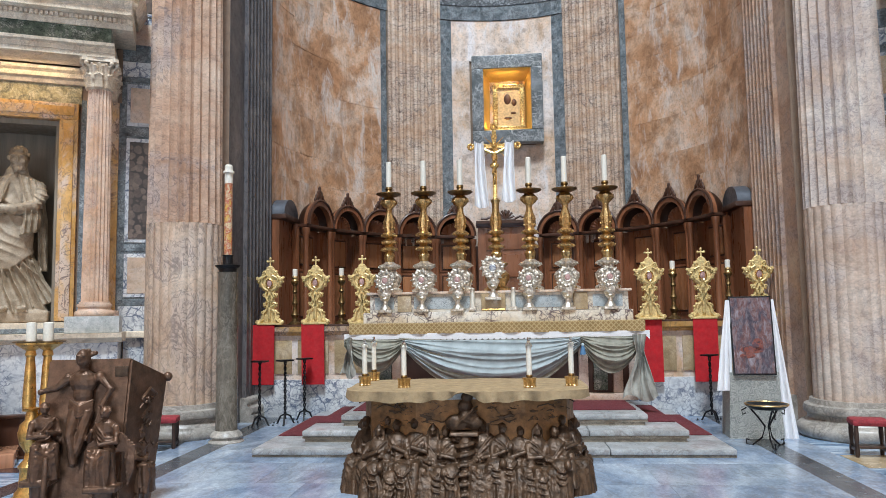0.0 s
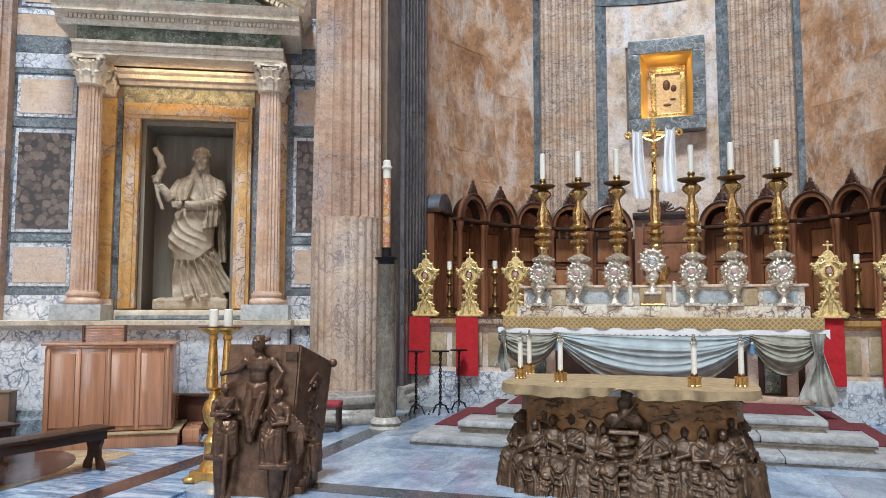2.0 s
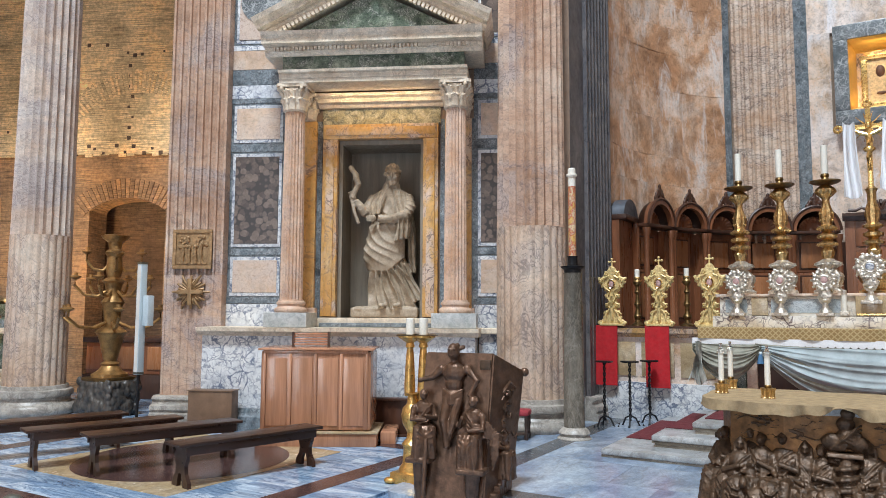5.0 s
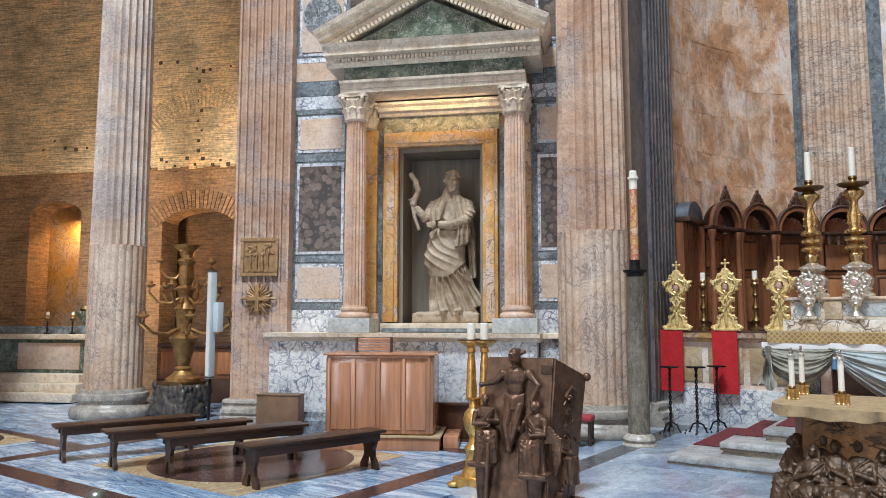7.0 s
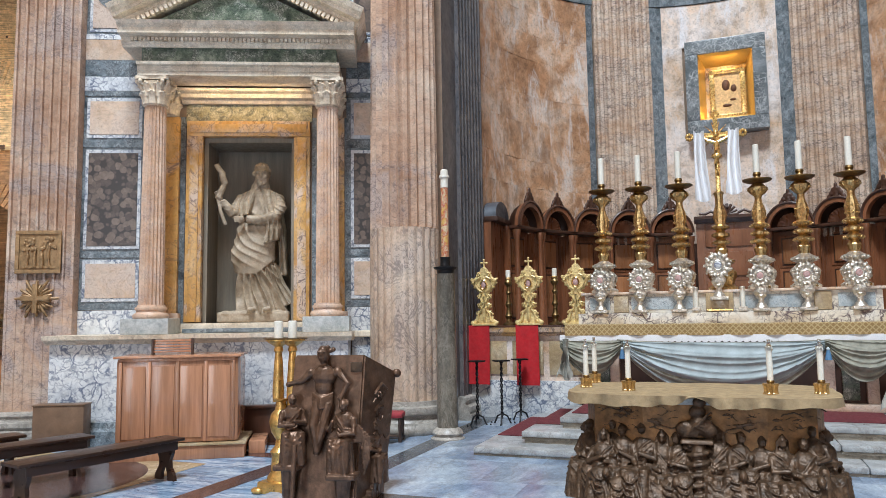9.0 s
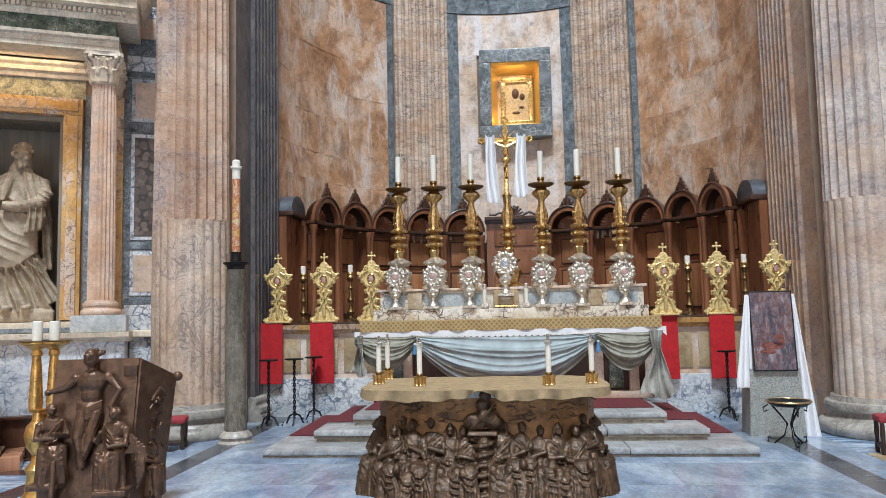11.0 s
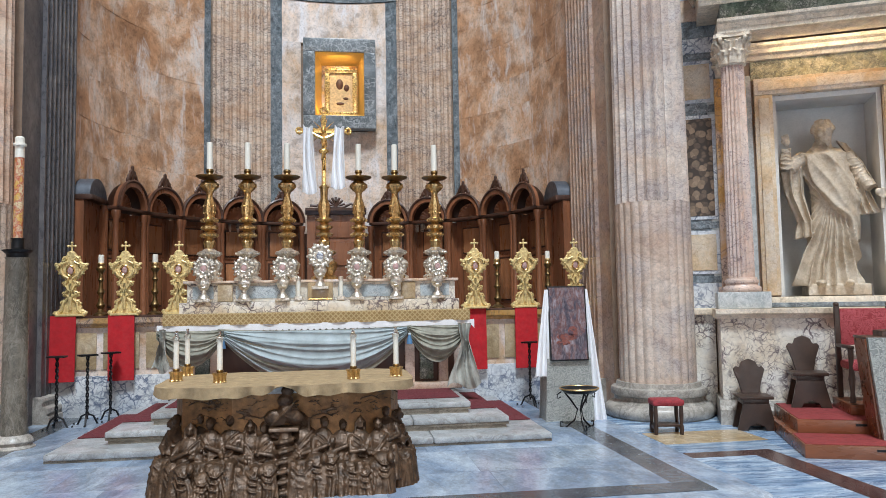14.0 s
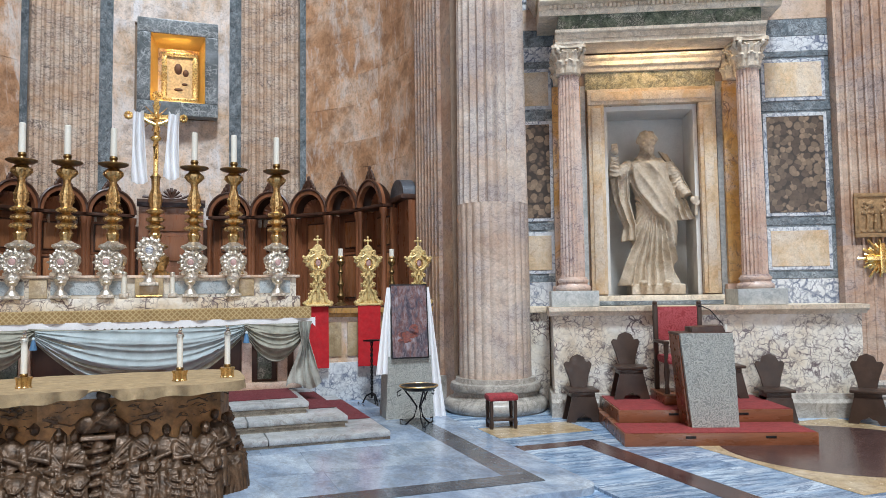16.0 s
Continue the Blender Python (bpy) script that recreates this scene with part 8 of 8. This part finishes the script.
cd = thing("branched_candelabrum", pose(-11.7, 7.95, 0), "tall gilt candelabrum with many curved arms on a dark marble base", "candelabrum")
ped = bmesh.new()
box(-0.42, 0.42, -0.3, 0.3, 0, 0.6, 0.05, ped)
for i in range(70):
    a, z = rr.uniform(-0.5, 0.5), rr.uniform(0.04, 0.58)
    ball((a * (1 - 0.25 * z), -0.28 - 0.06 * (0.6 - z), z), rr.uniform(0.03, 0.08), ped, (1, 0.8, 1.2), 7, 5)
    ball((0.44 - 0.05 * z, 0.6 * a, z), rr.uniform(0.03, 0.08), ped, (0.8, 1, 1.2), 7, 5)
remesh(part("pedestal", ped, simple("dark_mottled_stone", (0.07, 0.062, 0.055), 0.4, 0, 0.8, 9, 0.5), cd, "dark carved mottled base"), 0.014)
part("pedestal_cap", box(-0.36, 0.36, -0.3, 0.3, 0.585, 0.65, 0.02), BRASS_DARK, cd)
part("foot", lathe([(0.3, 0.65), (0.3, 0.7), (0.2, 0.76), (0.14, 0.84), (0.16, 0.88), (0.1, 0.92), (0.12, 0.96), (0.2, 1.3), (0.23, 1.38), (0.27, 1.42), (0.2, 1.48), (0.12, 1.54), (0.13, 1.6), (0.16, 1.88), (0.2, 1.95), (0.14, 2.02), (0.11, 2.1), (0.15, 2.28), (0.2, 2.32), (0.1, 2.38), (0.14, 2.5), (0.12, 2.75), (0.17, 2.82), (0.1, 2.88), (0.12, 3.0), (0.22, 3.08), (0.24, 3.12), (0.2, 3.13)], 32), GILT_OLD, cd)
for z, rr_, n in ((1.6, 0.85, 6), (2.15, 0.62, 6), (2.6, 0.45, 4)):
    for k in range(n):
        a = 2 * math.pi * k / n + z
        c, s = math.cos(a), math.sin(a)
        arm = part("arm", tube([(0.1 * c, 0.1 * s, z), (0.4 * rr_ * c, 0.4 * rr_ * s, z - 0.1), (0.75 * rr_ * c, 0.75 * rr_ * s, z - 0.08), (rr_ * c, rr_ * s, z + 0.08), (0.98 * rr_ * c, 0.98 * rr_ * s, z + 0.2)], 0.026, 7), GILT_OLD, cd)
        part("cup", lathe([(0.03, z + 0.18), (0.09, z + 0.22), (0.09, z + 0.24), (0.04, z + 0.25), (0.04, z + 0.3)], 12, at=(0.98 * rr_ * c, 0.98 * rr_ * s, 0)), GILT_OLD, arm)
chest = thing("wooden_chest", LEFT @ pose(-5.75, 2.9, 0), "dark polished wooden chest with framed panels against the brick wall", "chest")
part("plinth", box(-0.95, 1.0, -0.35, 0.4, 0, 0.5, 0.02), STALL_DARK, chest)
part("body", box(-0.9, 1.0, -0.3, 0.4, 0.501, 1.15, 0.02), STALL, chest)
part("lid", box(-0.96, 1.02, -0.36, 0.42, 1.151, 1.26, 0.03), STALL_DARK, chest)
for x in (-0.62, 0.05, 0.7):
    part("panel", box(x - 0.26, x + 0.26, -0.325, -0.3, 0.6, 1.06, 0.012), STALL_LIT, chest)
part("end_panel", box(-0.915, -0.9, -0.22, 0.34, 0.58, 1.08, 0.006), TRAV, chest, "pale marble end panel")
sn = thing("rope_post", pose(-3.3, 1.66, 0), "grey metal barrier post with a round knob", "barrier post")
STEEL = simple("dull_green_steel", (0.16, 0.17, 0.15), 0.35, 0.8, 0.2, 8, 0.05)
part("base_plate", lathe([(0.16, 0), (0.16, 0.02), (0.05, 0.035)], 24), STEEL, sn)
part("post", lathe([(0.022, 0.03), (0.022, 0.9), (0.035, 0.91), (0.035, 0.93)], 16), STEEL, sn)
part("knob", ball((0, 0, 0.965), 0.048, None, (1, 1, 0.9), 20, 14), STEEL, sn)
sp = thing("column_speaker", pose(-10.62, 7.72, 0), "slim pale blue-grey column loudspeaker on a thin stand", "loudspeaker")
part("pole", rod((0, 0, 0.02), (0, 0, 0.75), 0.025), IRON, sp)
part("base_plate", lathe([(0.16, 0), (0.16, 0.02), (0.03, 0.03)], 20), IRON, sp)
part("body", box(-0.055, 0.055, -0.06, 0.06, 0.75, 2.6, 0.012), BLUEWHITE, sp)
part("grille", box(-0.04, 0.04, -0.064, -0.0605, 0.8, 2.55), PLASTER, sp, "pale grey grille")
for z in (0.76, 2.57):
    part("end_cap", box(-0.058, 0.058, -0.066, 0.063, z, z + 0.035, 0.004), STEEL, sp)
part("side_box", box(0.07, 0.2, -0.02, 0.1, 1.55, 2.05, 0.01), BLUEWHITE, sp)

# ornaments on the antae
def plaque(m):
    e = thing("relief_plaque", m, "square carved brown-gold plaque fixed to the pilaster", "plaque", "plaques")
    part("panel", box(-0.33, 0.33, -0.03, 0.0, -0.32, 0.32, 0.008), TAN, e)
    for b in ((-0.34, 0.34, 0.27, 0.33), (-0.34, 0.34, -0.33, -0.27)):
        part("rim", box(b[0], b[1], -0.05, -0.031, b[2], b[3], 0.01), TAN, e)
    for b in ((-0.34, -0.28), (0.28, 0.34)):
        part("rim", box(b[0], b[1], -0.05, -0.031, -0.269, 0.269, 0.01), TAN, e)
    g = bmesh.new()
    r = random.Random(4)
    for sx in (-1, 1):
        tube([(sx * 0.17, -0.035, -0.24), (sx * 0.15, -0.045, -0.05), (sx * 0.17, -0.04, 0.1)], 0.025, 7, g)
        for i in range(16):
            ball((sx * 0.16 + r.uniform(-0.09, 0.09), -0.035, 0.12 + r.uniform(-0.1, 0.1)), r.uniform(0.02, 0.04), g, (1, 0.6, 1), 7, 5)
    for x in (-0.05, 0.06):
        tube([(x, -0.035, -0.24), (x, -0.05, -0.1), (x * 0.8, -0.045, 0.0)], 0.035, 8, g, 0.7)
        ball((x * 0.8, -0.05, 0.04), 0.03, g, (1, 0.7, 1.1), 8, 6)
    box(-0.26, 0.26, -0.045, -0.031, -0.26, -0.22, 0.005, g)
    rough(remesh(part("relief", g, TAN, e), 0.009), 0.03, 0.015)
    return e


def sunburst(m):
    e = thing("sunburst_cross", m, "gilt sunburst with a cross fixed to the pilaster", "ornament", "sunbursts")
    g = bmesh.new()
    for k in range(24):
        a = 2 * math.pi * k / 24
        rr_ = 0.32 if k % 4 == 0 else 0.27 if k % 2 == 0 else 0.22
        tube([(0.06 * math.cos(a), -0.03, 0.06 * math.sin(a)), (rr_ * 0.7 * math.cos(a), -0.05, rr_ * 0.7 * math.sin(a)), (rr_ * math.cos(a), -0.02, rr_ * math.sin(a))], 0.026, 6, g, 0.8)
    part("rays", g, TAN if m.translation.x < 0 else GOLD, e)
    c = box(-0.035, 0.035, -0.1, -0.04, -0.22, 0.22, 0.01)
    box(-0.22, 0.22, -0.098, -0.042, -0.035, 0.035, 0.01, c)
    part("cross", c, TAN if m.translation.x < 0 else GOLD, e)
    part("back", lathe([(0.14, 0), (0.14, 0.03)], 20), BRASS, e).rotation_euler = (radians(90), 0, 0)
    return e


plaque(LEFT @ pose(-3.11, -0.222, 2.82))
sunburst(LEFT @ pose(-3.11, -0.225, 2.11))
plaque(RIGHT @ pose(3.2, -0.222, 2.84))
sunburst(RIGHT @ pose(3.2, -0.225, 2.2))


# ---- side altar in the recess ----
sa = thing("side_altar", LEFT @ pose(-9.6, 3.0, 0), "side altar on marble steps with a dark inlaid front", "altar")
for i in range(3):
    part("step", box(-2.4, 1.3 - 0.15 * i, -1.0 + 0.3 * i, 0.55, 0.18 * i, 0.18 * (i + 1) - 0.002, 0.015), TRAV, sa)
part("front", box(-2.0, 0.9, 0.0, 0.5, 0.54, 1.3, 0.01), GREEN, sa)
part("panel", box(-0.9, 0.7, -0.02, 0.0, 0.62, 1.22, 0.01), ROSA, sa)
part("table", box(-2.1, 1.0, -0.12, 0.52, 1.301, 1.42, 0.015), TRAV, sa)
part("gradine", box(-2.0, 0.9, 0.2, 0.52, 1.421, 1.6, 0.01), GREY, sa)
sc = turned_candlestick([(0.07, 0), (0.07, 0.02), (0.02, 0.05), (0.018, 0.3), (0.03, 0.32)], IRON, 0.035, 0.1, "candlestick", "black iron candlestick with a short white candle on the side altar", "side altar candles", 0.06)
sc.matrix_world = LEFT @ pose(-9.75, 2.96, 1.421)
copy_thing(sc, LEFT @ pose(-9.1, 2.96, 1.421))
urn = thing("urn", LEFT @ pose(-9.0, 3.34, 1.601), "dark stone urn with a gilt garland on the side altar", "urn")
part("bowl", lathe([(0.14, 0), (0.1, 0.05), (0.2, 0.2), (0.26, 0.3), (0.26, 0.34)], 16), GREEN, urn)
part("garland", crumple(ball((0, 0, 0.4), 0.18, None, (1.3, 0.7, 0.5), 16, 10), 0.08, 9), BRASS_DARK, urn)
lamp("recess_uplight", "AREA", look((-13.62, 7.72, 1.6), tuple((LEFT @ pose(-7.8, 2.4, 8.5)).translation)), 190, (1.0, 0.74, 0.42), 0.5, 0.3)
lamp("side_niche_lamp", "AREA", LEFT @ pose(-10.2, 4.5, 4.2, 20, 0, 0), 34, (1.0, 0.62, 0.25), 0.8, 0.2)

# ---- floor: slabs, bands and discs of coloured marble ----
rnd = random.Random(8)
dais = tagged(new("sanctuary_floor"), "slightly raised floor of pale blue-white marble slabs with a grey band", "floor", "", "structure")
X0, X1, Y0, Y1 = -4.42, 3.8, 5.88, 12.3
def rounded(x0, x1, y0, y1, r):
    pts = []
    for cx_, cy_, a0 in ((x0 + r, y0 + r, 180), (x1 - r, y0 + r, 270)):
        for k in range(9):
            a = radians(a0 + 90 * k / 8)
            pts.append((cx_ + r * math.cos(a), cy_ + r * math.sin(a)))
    return pts + [(x1, y1), (x0, y1)]
part("kerb", slab(rounded(X0, X1, Y0, Y1, 0.22), -0.03, 0.034), FLOOR_DAIS, dais, smooth=None)
def tile(parent, x0, x1, y0, y1, z, material, name="floor_slab", h=0.008):
    g = 0.0015
    part(name, box(x0 + g, x1 - g, y0 + g, y1 - g, z - h, z), material, parent, smooth=None)
gi = 0.38
for a, b, c, d in ((X0 + gi, X1 - gi, Y0 + gi, Y0 + gi + 0.3), (X0 + gi, X0 + gi + 0.3, Y0 + gi + 0.3, Y1), (X1 - gi - 0.3, X1 - gi, Y0 + gi + 0.3, Y1)):
    n = max(1, int(max(b - a, d - c) / 1.3))
    for i in range(n):
        if b - a > d - c:
            tile(dais, a + (b - a) * i / n, a + (b - a) * (i + 1) / n, c, d, 0.04, FLOOR_GREY, "grey_band")
        else:
            tile(dais, a, b, c + (d - c) * i / n, c + (d - c) * (i + 1) / n, 0.04, FLOOR_GREY, "grey_band")
x0_, x1_, y = X0 + gi + 0.3, X1 - gi - 0.3, Y0 + gi + 0.3
while y < Y1 - 0.05:
    h = min(rnd.uniform(0.75, 1.0), Y1 - y)
    x = x0_
    while x < x1_ - 0.01:
        w = rnd.uniform(1.0, 1.7)
        if x1_ - x - w < 0.6:
            w = x1_ - x
        tile(dais, x, x + w, y, y + h, 0.04, FLOOR_DAIS)
        x += w
    y += h

rot = tagged(new("rotunda_floor"), "marble floor of pale blue slabs with porphyry and yellow bands and discs", "floor", "", "structure")
for xa, xb in ((-15.4, X0 - 0.003), (X1 + 0.003, 12.0)):
    y = 2.6
    while y < 10.4:
        h = rnd.uniform(0.7, 1.05)
        x = xa
        while x < xb - 0.01:
            w = rnd.uniform(1.1, 2.0)
            if xb - x - w < 0.6:
                w = xb - x
            tile(rot, x, x + w, y, y + h, 0.0, FLOOR_BLUE, "floor_slab", 0.03)
            x += w
        y += h
def band(x0, x1, y0, y1, material=PORPHYRY):
    n = max(1, int(max(x1 - x0, y1 - y0) / 1.4))
    for i in range(n):
        if x1 - x0 > y1 - y0:
            tile(rot, x0 + (x1 - x0) * i / n, x0 + (x1 - x0) * (i + 1) / n, y0, y1, 0.004, material, "band_slab", 0.006)
        else:
            tile(rot, x0, x1, y0 + (y1 - y0) * i / n, y0 + (y1 - y0) * (i + 1) / n, 0.004, material, "band_slab", 0.006)
band(-5.3, -5.0, 3.0, 8.0)
band(-9.9, -5.3, 3.8, 4.1)
band(-9.9, -5.3, 7.98, 8.24)
band(-10.2, -9.9, 3.0, 8.24)
band(-14.5, -10.2, 5.1, 5.4)
band(-14.5, -10.2, 3.2, 3.5)
band(4.6, 4.9, 3.0, 7.62)
band(3.82, 4.9, 7.62, 7.86)
band(4.9, 9.6, 3.8, 4.1)
band(3.9, 5.2, 8.35, 9.05, GIALLO_FLOOR)
def disc(x, y, r, ring):
    part("porphyry_disc", lathe([(r, 0.0), (r, 0.004)], 64, at=(x, y, 0.0015)), PORPHYRY, rot, smooth=None)
    k = r + ring
    for sx in (-1, 1):
        for sy in (-1, 1):
            rim = [(x + sx * (r + 0.003) * math.sin(a * math.pi / 24), y + sy * (r + 0.003) * math.cos(a * math.pi / 24)) for a in range(13)]
            part("yellow_corner", slab([(x, y + sy * k), *rim, (x + sx * k, y), (x + sx * k, y + sy * k)], 0.0005, 0.005), GIALLO_FLOOR, rot, smooth=None)
disc(-7.45, 6.05, 1.25, 0.1)
disc(7.2, 6.35, 1.35, 0.1)
disc(-12.2, 4.2, 0.9, 0.1)
